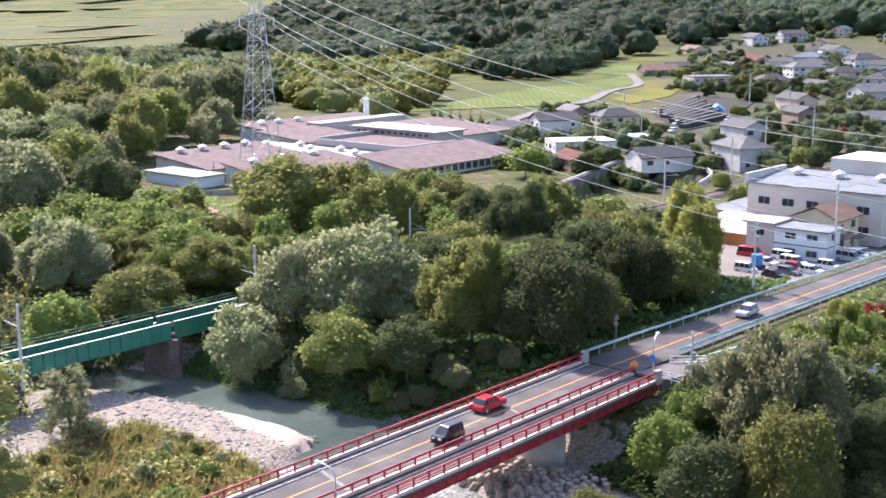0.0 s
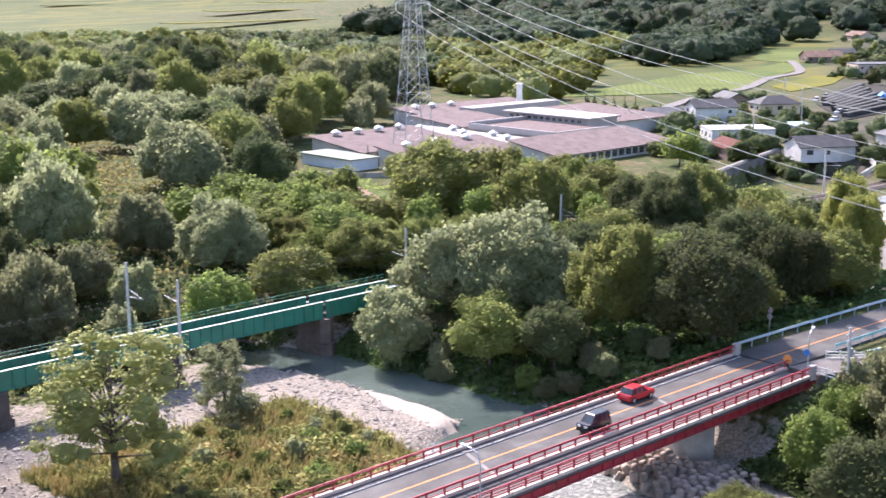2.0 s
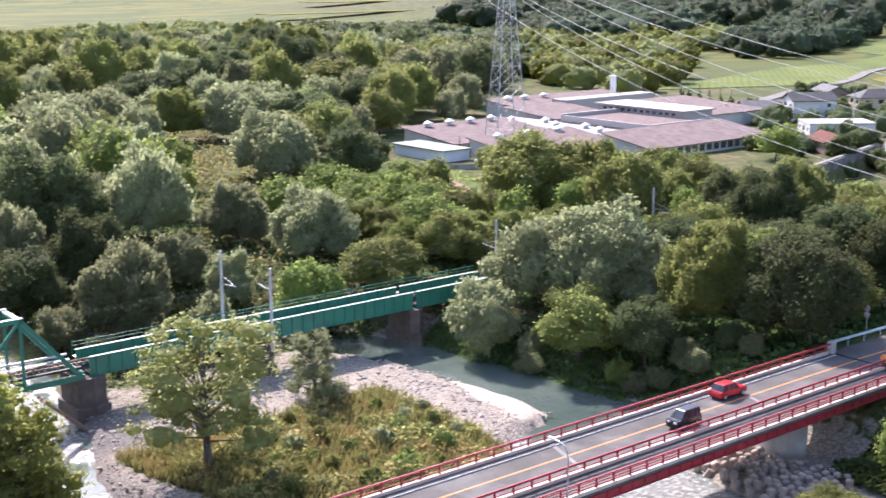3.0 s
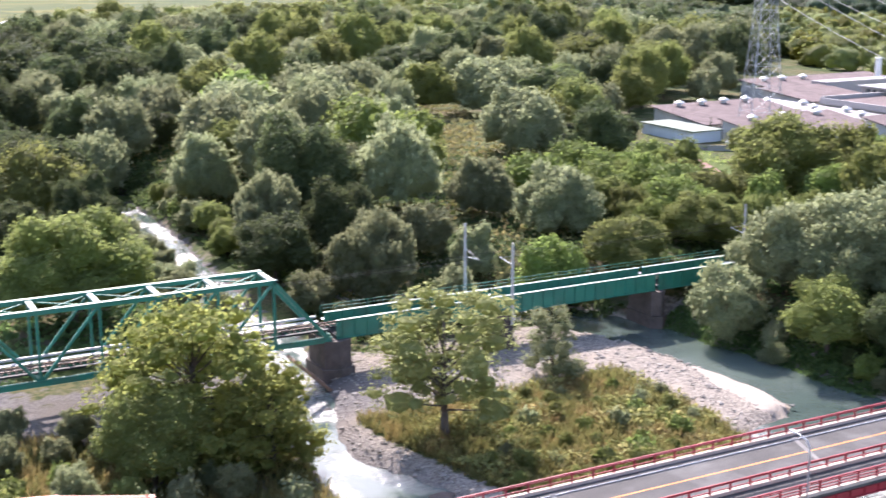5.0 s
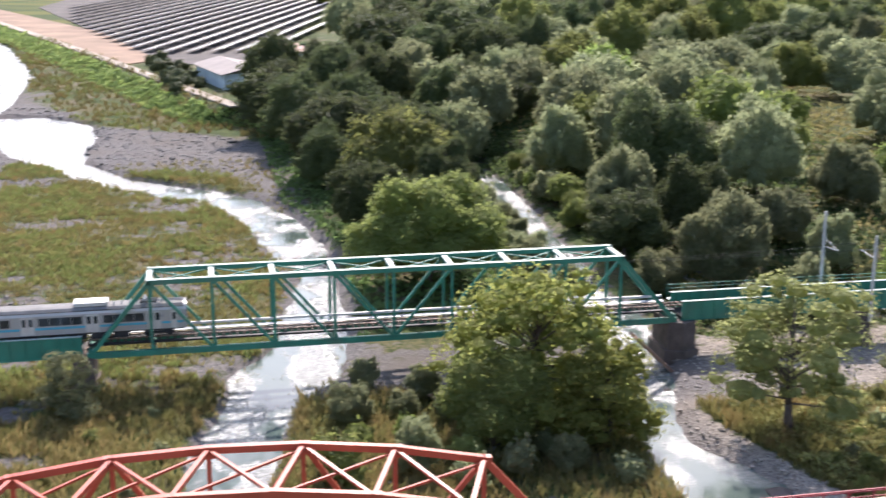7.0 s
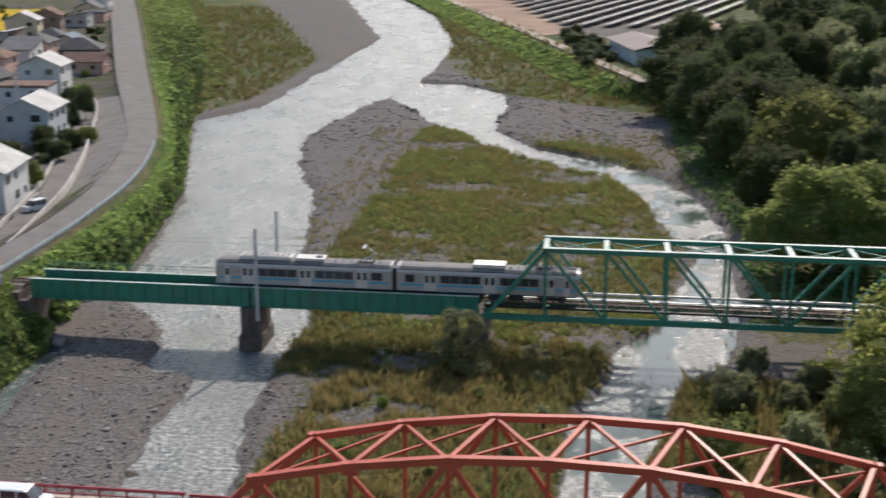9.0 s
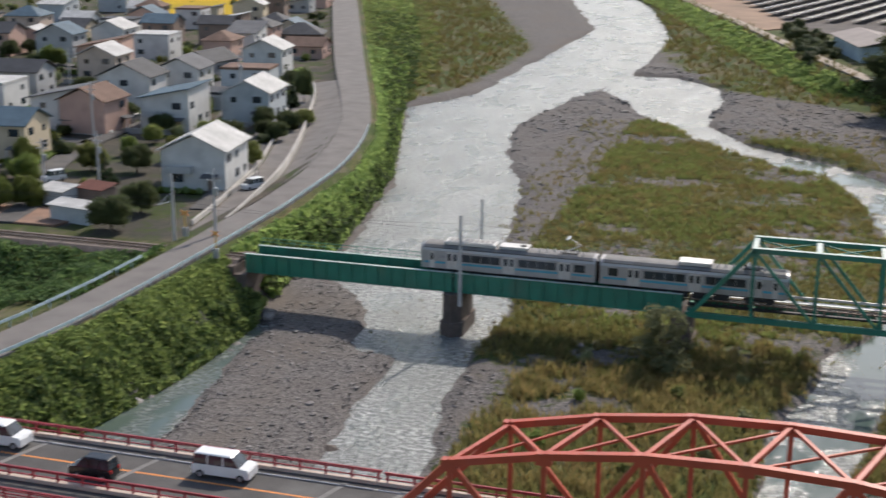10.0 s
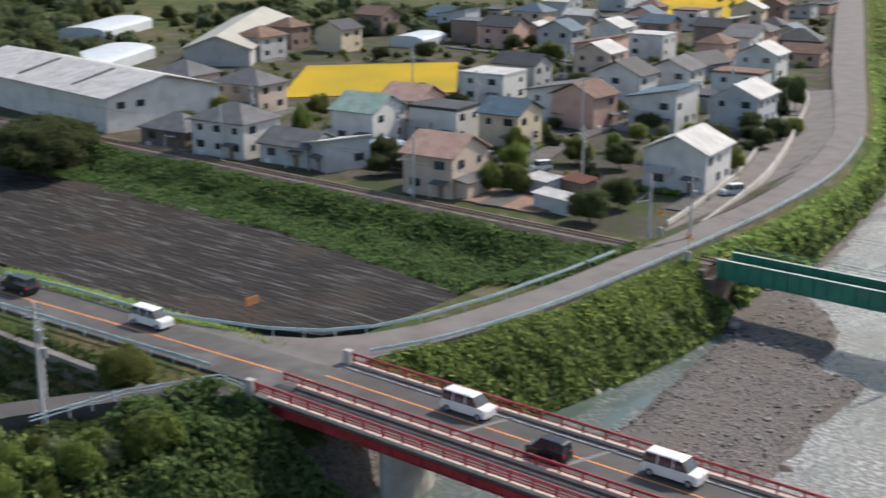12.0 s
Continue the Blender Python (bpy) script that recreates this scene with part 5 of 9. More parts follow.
def crown_mesh(name, rng, lumps_, leaves, leaf, mat, squash, droop, inner=0.6):
    """An airy crown of separate leafy lumps."""
    vs, fs, o = [], [], 0
    area = sum(r * r for _, r in lumps_)
    for c, r in lumps_:
        k = r * (inner - 0.1 + 0.25 * rng.random(len(ICO_V)))[:, None]
        vs.append(np.array(c) + ICO_V * k * np.array([1, 1, squash]))
        fs.append(ICO_F + o)
        o += len(ICO_V)
        v, f = leaves_on(rng, c, r, max(8, int(leaves * r * r / area)), leaf, squash, droop)
        vs.append(v)
        fs.append(f + o)
        o += len(v)
    me = bpy.data.meshes.new(name)
    me.from_pydata(np.concatenate(vs).tolist(), [], np.concatenate(fs).tolist())
    me.materials.append(mat)
    return me


TREE_TALL, FAR_CROWN = {}, {}


def stem_of(rng, tall):
    g = Geo()
    pts = [Vector((0, 0, -0.6)), Vector((rng.normal() * 0.15, rng.normal() * 0.15, tall * 0.2)), Vector((rng.normal() * 0.4, rng.normal() * 0.4, tall * 0.6)), Vector((rng.normal() * 0.5, rng.normal() * 0.5, tall * 0.85))]
    r = tall * 0.02
    g.tube(pts[0], pts[1], r * 1.35, r, 8).tube(pts[1], pts[2], r, r * 0.5, 7).tube(pts[2], pts[3], r * 0.5, r * 0.15, 6)
    return g, pts, r


def tree_kind(name, seed, tall, wide, n, bulk, leaves, leaf, mat, label, stem=0.1, droop=0.0, level=4):
    """One tree with trunk, limbs and a domed crown of many boughs; only its copies are kept in the place."""
    root = thing(name, pose(0, 0, 0), label, "tree" if name != "shrub" else "shrub", "trees" if name != "shrub" else "shrubs")
    TREE_TALL[root] = (tall, wide)
    me, zc, lobes = dome_mesh(seed, tall, wide, stem, n, bulk, leaves, leaf, mat, droop, level)
    g, pts, r = stem_of(np.random.default_rng(seed), tall)
    for k, (c, _) in enumerate(lobes[::4]):
        g.tube(pts[1] + (pts[2] - pts[1]) * min(0.98, (k + 0.5) * 4 / len(lobes)), Vector(c) + Vector((0, 0, zc)), r * 0.4, r * 0.1, 4, False)
    part("trunk", g, BARK, root, "rough brown trunk with limbs", True)
    part("crown", me, None, root)
    FAR_CROWN[root] = dome_mesh(seed, tall, wide, stem, n, bulk, int(leaves * 0.36), leaf * 1.45, mat, droop, max(2, level - 1))[0]
    return root


def airy_kind(name, seed, tall, wide, lumps_n, leaves, leaf, mat, label, stem=0.1, squash=0.85, fine=0.5):
    """A tree whose limbs show between separate lumps of leaves."""
    rng = np.random.default_rng(seed)
    root = thing(name, pose(0, 0, 0), label, "tree", "trees")
    TREE_TALL[root] = (tall, wide)
    g, pts, r = stem_of(rng, tall)
    lumps_ = []
    half = wide / 2
    for k in range(lumps_n):
        f = (k + 0.5) / lumps_n
        zf = stem + 0.1 + (0.84 - stem) * f ** 0.9
        rim = half * 0.8 * math.sqrt(max(0.04, 1 - ((zf - stem - 0.2) / (0.92 - stem)) ** 2))
        a = 2.4 * k + rng.normal() * 0.5
        rr = rim * (0.25 + 0.8 * math.sqrt(rng.random()))
        c = (math.cos(a) * rr, math.sin(a) * rr, tall * zf + rng.normal() * 0.3)
        rad = half * (0.27 + 0.2 * rng.random()) * (1.1 - 0.3 * f)
        lumps_.append((c, rad))
        g.tube(pts[1] + (pts[2] - pts[1]) * min(0.98, f), Vector(c), r * 0.4, r * 0.1, 5, False)
        for _ in range(4):
            q = rng.normal(size=3)
            q /= np.linalg.norm(q)
            lumps_.append((tuple(np.array(c) + q * rad * np.array([0.9, 0.9, 0.6])), rad * fine * (0.7 + 0.5 * rng.random())))
    part("trunk", g, BARK, root, "rough brown trunk with limbs", True)
    part("crown", crown_mesh("crown", rng, lumps_, leaves, leaf, mat, squash, 0.0, 0.42), None, root)
    FAR_CROWN[root] = root.children[-1].data
    return root


LABEL_A, LABEL_C, LABEL_W = "leafy green broadleaf tree on the wooded bank", "tall dark green broadleaf tree in the wood", "grey-green willow with a rounded drooping crown"
KINDS = {
    "A": [tree_kind("broadleaf_tree", 10 + k, 12.0, 11.0, 18, 0.3, 6500, 0.3, LEAF_A, LABEL_A, 0.05) for k in range(2)],
    "C": [tree_kind("broadleaf_tree", 20 + k, 12.0, 11.0, 20, 0.29, 6500, 0.3, LEAF_C, LABEL_C, 0.05) for k in range(2)],
    "D": [tree_kind("broadleaf_tree", 24 + k, 8.0, 9.0, 16, 0.3, 4800, 0.28, LEAF_D, "low bright green tree covered in creepers", 0.0) for k in range(2)],
    "E": [tree_kind("broadleaf_tree", 28 + k, 15.0, 17.0, 40, 0.2, 13000, 0.34, LEAF_E, "broadleaf tree with yellowing leaves on the river bank", 0.03) for k in range(2)],
    "F": [airy_kind("broadleaf_tree", 61, 16.0, 13.0, 30, 6500, 0.27, LEAF_F, "airy pale green tree standing on the gravel bank", 0.16, 0.8, 0.42)],
    "G": [airy_kind("broadleaf_tree", 63, 15.0, 17.0, 44, 9000, 0.34, LEAF_E, "broadleaf tree with yellowing leaves on the river bank", 0.0, 0.75, 0.45)],
    "V": [airy_kind("willow_tree", 66, 8.0, 6.5, 22, 4500, 0.22, LEAF_B, "slender pale willow on the gravel bank", -0.06, 0.9, 0.45)],
    "W": [tree_kind("willow_tree", 30 + k, 10.0, 10.0, 30, 0.22, 6500, 0.27, LEAF_B, LABEL_W, -0.06, 0.5) for k in range(2)],
    "A_large": [tree_kind("broadleaf_tree", 14 + k, 16.0, 21.0, 46, 0.19, 15000, 0.36, LEAF_A, LABEL_A, 0.05, 0.0, 5) for k in range(2)],
    "C_large": [tree_kind("broadleaf_tree", 34 + k, 17.0, 21.0, 46, 0.19, 15000, 0.36, LEAF_C, LABEL_C, 0.05, 0.0, 5) for k in range(2)],
    "W_large": [tree_kind("willow_tree", 40 + k, 16.0, 21.0, 60, 0.16, 16000, 0.33, LEAF_B, LABEL_W, -0.04, 0.5, 5) for k in range(2)],
    "s": [tree_kind("shrub", 50 + k, 3.2, 4.0, 9, 0.34, 700, 0.24, (LEAF_D, LEAF_A, LEAF_B)[k], "low leafy shrub on the bank", -0.1, 0.0, 3) for k in range(3)],
}


def plant(kind, x, y, tall, wide=None, r=random):
    wide = wide or tall * r.uniform(0.9, 1.2)
    src = r.choice(KINDS[kind + "_large" if wide > 12.5 and kind in "ACW" else kind])
    h, w = TREE_TALL[src]
    m = Matrix.Translation((x, y, float(height(x, y)) - 0.1)) @ Matrix.Rotation(r.uniform(0, 6.28), 4, "Z") @ Matrix.Diagonal((wide / w, wide / w, tall / h, 1))
    PLANTED.append((x, y, wide / 2))
    tree = copy_thing(src, m)
    if math.hypot(x, y) > 205 or tall < 4:      # coarser leaves a long way off
        for o in tree.children:
            if o.name.startswith("crown"):
                o.data = FAR_CROWN[src]
    return tree


PLANTED = []


def inside(poly, x, y):
    hit = False
    for (x0, y0), (x1, y1) in zip(poly, poly[1:] + poly[:1]):
        if (y0 > y) != (y1 > y) and x < (x1 - x0) * (y - y0) / (y1 - y0) + x0:
            hit = not hit
    return hit


def wood(kinds, poly, gap, tall, seed, clear=None):
    """Trees scattered over a polygon, keeping their distance from one another and from those that stand."""
    r = random.Random(seed)
    xs, ys = [p[0] for p in poly], [p[1] for p in poly]
    for _ in range(900):
        x, y = r.uniform(min(xs), max(xs)), r.uniform(min(ys), max(ys))
        h = r.uniform(*tall)
        if inside(poly, x, y) and all(math.hypot(x - a, y - b) > max(0.6 * gap, 0.45 * h + 0.74 * c if h > 4 else 0.8 * c) for a, b, c in PLANTED) and not (126 < y < 134 and x > 55) and not (138 < y < 245 and 0.222 * y - 3 < x < 0.295 * y + 4 and h > 7):
            if clear and inside(clear, x, y):
                continue
            plant(r.choice(kinds), x, y, h, None, r)


TREES = {
    "C": [(58.2, 369.9, 20, 30), (20.2, 287.8, 16, 24.6), (26.2, 235.4, 17, 21.3), (26.5, 185.0, 13, 15.2), (118.1, 408.0, 20, 24.7), (72.8, 190.2, 19, 20.2), (60, 166.6, 12, 12.0), (70.6, 168.2, 14, 14.0), (170.6, 263.8, 16, 21.1), (144.6, 208.9, 13, 14.9), (250.3, 374.5, 15, 24.2), (166.9, 350.6, 16, 24.3),
          (157.5, 222.0, 9, 11), (158.5, 122.5, 14, 13.8), (155.3, 115.6, 14, 13.1), (141.4, 94.2, 14, 14.6), (140.6, 86.1, 13, 12.7), (122.2, 85.8, 15, 12.2), (119.5, 82.5, 14, 12.2), (118.0, 87.2, 11, 10.1), (107.5, 96.1, 9, 8.6), (98.4, 50.9, 9, 8.9), (119.8, 47.9, 9, 9.0)],
    "E": [(160.0, 86.9, 14, 7.8), (168, 94, 15, 8.2)],
    "G": [(31.6, 112.5, 15.0, 18), (37.0, 105.5, 10, 10)],
    "V": [(73.7, 114.9, 8.3, 7), (-12.9, 121.6, 6.9, 6.2)],
    "A": [(29.9, 159.0, 15, 22.1), (33.5, 205.6, 17, 22.5), (221.4, 370.1, 16, 23.1), (149.6, 296.8, 14, 16.4), (166.0, 250.0, 13, 18), (116.7, 142.6, 8, 13.4), (101.3, 140, 9, 12.0), (235.1, 351.2, 15, 28.4), (335.3, 394.5, 14, 30), (236.9, 316.4, 15, 26.5), (151.3, 162.7, 15, 22.0), (158.2, 154.8, 14, 14.0), (151.0, 140, 14, 15),
          (116.0, 93.3, 14, 13.6), (89.0, 57.8, 6, 7.6), (-85.5, 63.0, 4.5, 5), (166.7, 118.5, 13.8, 13), (26.3, 107.5, 9.7, 10.4), (100, 44.8, 13, 9)],
    "W": [(105.5, 336.7, 17, 23.7), (85.3, 260.5, 17, 25.8), (66.8, 222, 15, 13.3), (115.9, 291.2, 17, 25.3), (148.3, 382.6, 16, 23.9), (63, 178.6, 16, 12.7), (106.7, 236.7, 14, 12.8), (81.4, 162.0, 9, 9.1), (84.6, 153.5, 8, 7.2), (99.3, 176.1, 11, 12.8), (103.2, 159.4, 12, 16.4), (138.4, 228.1, 16, 22.2),
          (165.7, 293.1, 16, 24.1), (205.4, 391.4, 15, 21.7), (137.9, 311.9, 15, 18.3), (115.5, 112.3, 15, 21.9), (109.8, 117.5, 13, 12.5), (100.9, 117.4, 11, 10.7), (109.8, 50.2, 15, 15.0), (74.2, 138.7, 9, 6.4), (18.3, 102.1, 5.5, 4.3)],
    "D": [(116.6, 191.0, 7, 11.1), (124.0, 176.4, 7, 10.7), (144.8, 194.2, 7, 10.9), (133.7, 201.3, 7, 10.9), (132.7, 191.8, 7, 10.5), (135.6, 170.3, 7, 11.8), (102.7, 58.6, 8, 6.6), (241.6, 178, 8.3, 11), (122.3, 152.2, 8.3, 12.6), (-113, 159, 4, 5.4)],
    "F": [(55, 105, 15.5, 15)],
}
TREES["C"] += [(84.2, 375.6, 19, 29.3), (-100.4, 237, 8, 4.3), (-179, 121, 9, 17), (-171.1, 112.7, 10, 17), (-99.6, 169.1, 5, 5.4)]
# gardens of the village beside the railway
TREES["C"] += [(319, 136, 9, 8.3), (292, 128, 7, 5.6), (317, 152, 8, 6.2), (286, 157, 6, 4.3), (349, 166, 7, 4.6), (338, 199, 5, 5.2), (266, 161, 4.5, 3.6)]
TREES["A"] += [(297, 134, 6, 5.7), (368, 161, 6, 5.3), (396, 202, 6, 5.8), (250, 131, 5, 5), (225, 124, 6, 5.6), (203, 112, 7, 7.1)]
TREES["D"] += [(247, 121, 5, 4.8), (231, 117, 5, 5.1)]
for kind, rows in TREES.items():
    for x, y, tall, wide in rows:
        plant(kind, x, y, tall, wide)
CLEARING = [(84, 150), (106, 150), (126, 195), (142, 225), (174, 322), (150, 332), (118, 242), (102, 196)]
# the wood on the far bank between the bridges, thick at the water
wood("AACCD", [(104, 92), (118, 86), (150, 84), (160, 92), (180, 104), (186, 120), (112, 123), (102, 112)], 6.2, (8, 12), 1)
wood("CWs", [(99, 122), (101, 108), (104, 94), (112, 84), (116, 88), (108, 112), (106, 123)], 3.6, (3, 6), 11)
wood("AADD", [(112, 138), (205, 142), (192, 196), (170, 205), (150, 208), (112, 175)], 7.5, (5, 9), 2, [(160, 228), (180, 214), (168, 186), (154, 162), (141, 168), (150, 196)])
# upstream, right of the creek
wood("WWWWACD", [(64, 140), (108, 140), (140, 190), (155, 250), (186, 262), (205, 268), (256, 296), (225, 330), (150, 330), (76, 330), (64, 220)], 9.6, (10, 17), 3, CLEARING)
# island wood between the channel and the creek
wood("CCC", [(24, 146), (38, 146), (40, 200), (46, 260), (46, 330), (18, 330), (20, 230), (24, 200)], 8.5, (11, 17), 4)
wood("W", [(43, 146), (48, 150), (48, 240), (44, 236)], 8.0, (4, 7), 42)
wood("WA", [(59, 142), (62, 140), (64, 190), (66, 235), (62, 235), (59, 180)], 8.5, (4, 7), 43)
wood("s", [(60, 138), (66, 138), (66, 230), (60, 230)], 3.4, (1.5, 3), 41)
wood("CW", [(48, 250), (66, 250), (66, 330), (46, 330)], 10, (12, 16), 44)
# up the valley
wood("CCWWA", [(46, 330), (150, 330), (225, 330), (256, 300), (328, 382), (340, 440), (300, 520), (200, 560), (110, 560), (60, 480), (46, 400)], 18, (17, 22), 45, CLEARING)
# right foreground below the road, and below the left bridge end
wood("CWD", [(104, 36), (126, 34), (130, 48), (118, 56), (106, 58)], 6.0, (5, 8), 6)
wood("sD", [(104, 58), (120, 58), (150, 50), (170, 58), (150, 64), (118, 64), (104, 64)], 4.0, (2, 4), 16)
wood("s", [(55, 90), (64, 88), (80, 94), (81, 106), (66, 112), (55, 104)], 5.0, (1.4, 2.6), 12)
wood("s", [(-22, 96), (-4, 96), (-4, 124), (-22, 126)], 12, (1.2, 2.2), 13)
wood("Ws", [(8, 100), (38, 96), (38, 122), (16, 124)], 7.0, (2.5, 5), 14)
wood("Ds", [(-100, 36), (-78, 36), (-72, 60), (-78, 54), (-100, 46)], 3.6, (2, 4), 9)
SHAPES = {}
for level in (2, 3):
    SHAPES[level] = []
    for k in range(8):
        rng = np.random.default_rng(300 + k)
        zc, lobes = boughs(rng, 1.0, 0.9, 0.08, 11, 0.36, 2)
        SHAPES[level].append(crown_shell(rng, zc, lobes, 1.0, 0.9, 0.08, level, 0.04))


def far_wood(spots, tall, seed, label, mat, leaves=110, wide=(0.9, 1.4)):
    """Joined crowns of woods too far off to count; each tree has its own tint."""
    rng = np.random.default_rng(seed)
    vs, fs, tone, o = [], [], [], 0
    for x, y in spots:
        h = rng.uniform(*tall)
        far = math.hypot(x, y) > 1500 or h < 3.6
        v, f = SHAPES[2 if far else 3][rng.integers(8)]
        a, w = rng.uniform(0, 6.28), h * rng.uniform(*wide)
        c, s = math.cos(a), math.sin(a)
        v = np.stack([(v[:, 0] * c - v[:, 1] * s) * w, (v[:, 0] * s + v[:, 1] * c) * w, v[:, 2] * h], -1) + np.array([x, y, float(height(x, y)) - 0.2 * h])
        q, g = sprays(rng, v, f, leaves // 2 if far else leaves, 0.085 * h if h > 3.6 else 0.11 * h, 0.0, 0.12 * h)
        v = (v - v.mean(0)) * 0.92 + v.mean(0)
        vs += [v, q]
        fs += [f + o, g + o + len(v)]
        o += len(v) + len(q)
        tone.append(np.full(len(v) + len(q), rng.uniform(-1, 1)))
    me = bpy.data.meshes.new("far_wood")
    me.from_pydata(np.concatenate(vs).tolist(), [], np.concatenate(fs).tolist())
    me.materials.append(mat)
    me.polygons.foreach_set("use_smooth", [True] * len(me.polygons))
    me.attributes.new("tone", "FLOAT", "POINT").data.foreach_set("value", np.concatenate(tone).astype(np.float32))
    tagged(new("far_wood", me), label, "trees", "", "stuff")


def spots_in(poly, n, seed, gap=0.0):
    r = random.Random(seed)
    xs, ys = [p[0] for p in poly], [p[1] for p in poly]
    out = []
    for _ in range(60 * n):
        x, y = r.uniform(min(xs), max(xs)), r.uniform(min(ys), max(ys))
        if inside(poly, x, y) and (not gap or all((x - a) ** 2 + (y - b) ** 2 > gap * gap for a, b in out)):
            out.append((x, y))
            if len(out) == n:
                break
    return out


far_wood(spots_in([(690, 470), (900, 455), (1500, 560), (2600, 700), (2600, 1500), (1500, 1150), (900, 800), (700, 560)], 900, 1), (20, 32), 1, "dark woods on the hillside beyond the fields", LEAF_FAR, 100, (1.1, 1.7))
far_wood(spots_in([(1000, 330), (1500, 420), (2300, 560), (2300, 1000), (1400, 700), (950, 480)], 600, 21), (20, 32), 21, "dark woods above the far houses", LEAF_FAR, 100, (1.1, 1.7))
far_wood(spots_in([(640, 640), (1050, 860), (1300, 1150), (1000, 1080), (640, 800)], 260, 2), (18, 26), 2, "dark woods beyond the fields", LEAF_FAR, 100, (1.1, 1.7))
far_wood(spots_in([(345, 375), (430, 475), (500, 600), (538, 676), (480, 740), (400, 640), (310, 520)], 160, 13, 11), (13, 19), 33, "mixed wood beyond the school", LEAF_C)
far_wood(spots_in([(318, 300), (358, 320), (387, 328), (508, 429), (514, 547), (440, 470), (355, 391)], 80, 14, 9), (10, 15), 14, "trees behind the school lawn", LEAF_A)
far_wood(spots_in([(516, 400), (540, 385), (650, 425), (790, 520), (760, 560), (640, 480), (555, 446)], 90, 15, 12), (14, 20), 15, "clump of rounded trees beside the meadow", LEAF_FAR)
far_wood(spots_in([(530, 560), (640, 545), (780, 600), (1122, 900), (1000, 950), (700, 690), (560, 640)], 240, 16), (15, 22), 16, "dark tall trees below the fields", LEAF_FAR, 100, (1.1, 1.7))
far_wood(spots_in([(800, 540), (880, 590), (980, 470), (1300, 560), (1500, 760), (1200, 830), (950, 700)], 420, 17), (15, 22), 17, "dark wood at the foot of the hill", LEAF_FAR, 100, (1.1, 1.7))
far_wood(spots_in([(306, 138), (320, 118), (420, 152), (480, 190), (420, 185), (355, 172)], 60, 18), (4, 8), 18, "garden trees between the houses", LEAF_C)
far_wood([p for p in spots_in([(828, 481), (1367, 764), (1975, 969), (2552, 1081), (968, 404), (862, 413), (700, 375)], 190, 53, 11) if all(math.hypot(p[0] - q[0], p[1] - q[1]) > 13 for q in ((727, 360), (874, 435), (791, 439), (796, 340), (908, 422), (1055, 413), (662, 345)))], (6, 10), 53, "dark trees behind the far village", LEAF_FAR)
far_wood([(534, 272), (586, 288), (583, 329), (676, 366), (691, 325), (472, 210), (733, 408), (590, 315)], (7, 10), 51, "rounded garden trees beside the far houses", LEAF_A, 160)
far_wood([(488, 263), (475, 236), (533, 244), (738, 310), (732, 384), (668, 372), (745, 318), (481, 243)], (7, 10), 52, "dark garden trees beside the far houses", LEAF_C, 160)
far_wood(spots_in([(500, 200), (700, 290), (800, 330), (780, 400), (640, 360), (540, 300), (480, 240)], 130, 19), (4, 9), 19, "garden trees among the far houses", LEAF_C)
far_wood(spots_in([(60, 560), (200, 570), (330, 640), (520, 820), (420, 860), (200, 760), (70, 720)], 160, 3), (11, 16), 3, "woods along the river upstream", LEAF_A)
far_wood(spots_in([(440, 430), (640, 450), (690, 560), (640, 640), (520, 600)], 130, 4), (9, 15), 4, "clumps of trees between the fields", LEAF_A)
far_wood(spots_in([(300, 120), (360, 130), (700, 250), (1100, 420), (1500, 420), (900, 180), (400, 90)], 260, 6), (4, 8), 6, "garden trees between the houses", LEAF_C)
far_wood(spots_in([(-330, 150), (-230, 140), (-240, 175), (-300, 215), (-420, 330), (-500, 300)], 200, 7), (6, 10), 7, "dark trees behind the greenhouses", LEAF_C)
far_wood(spots_in([(-480, 500), (-250, 640), (0, 900), (-300, 1100), (-800, 700)], 120, 8), (6, 12), 8, "scattered trees beyond the village", LEAF_A)


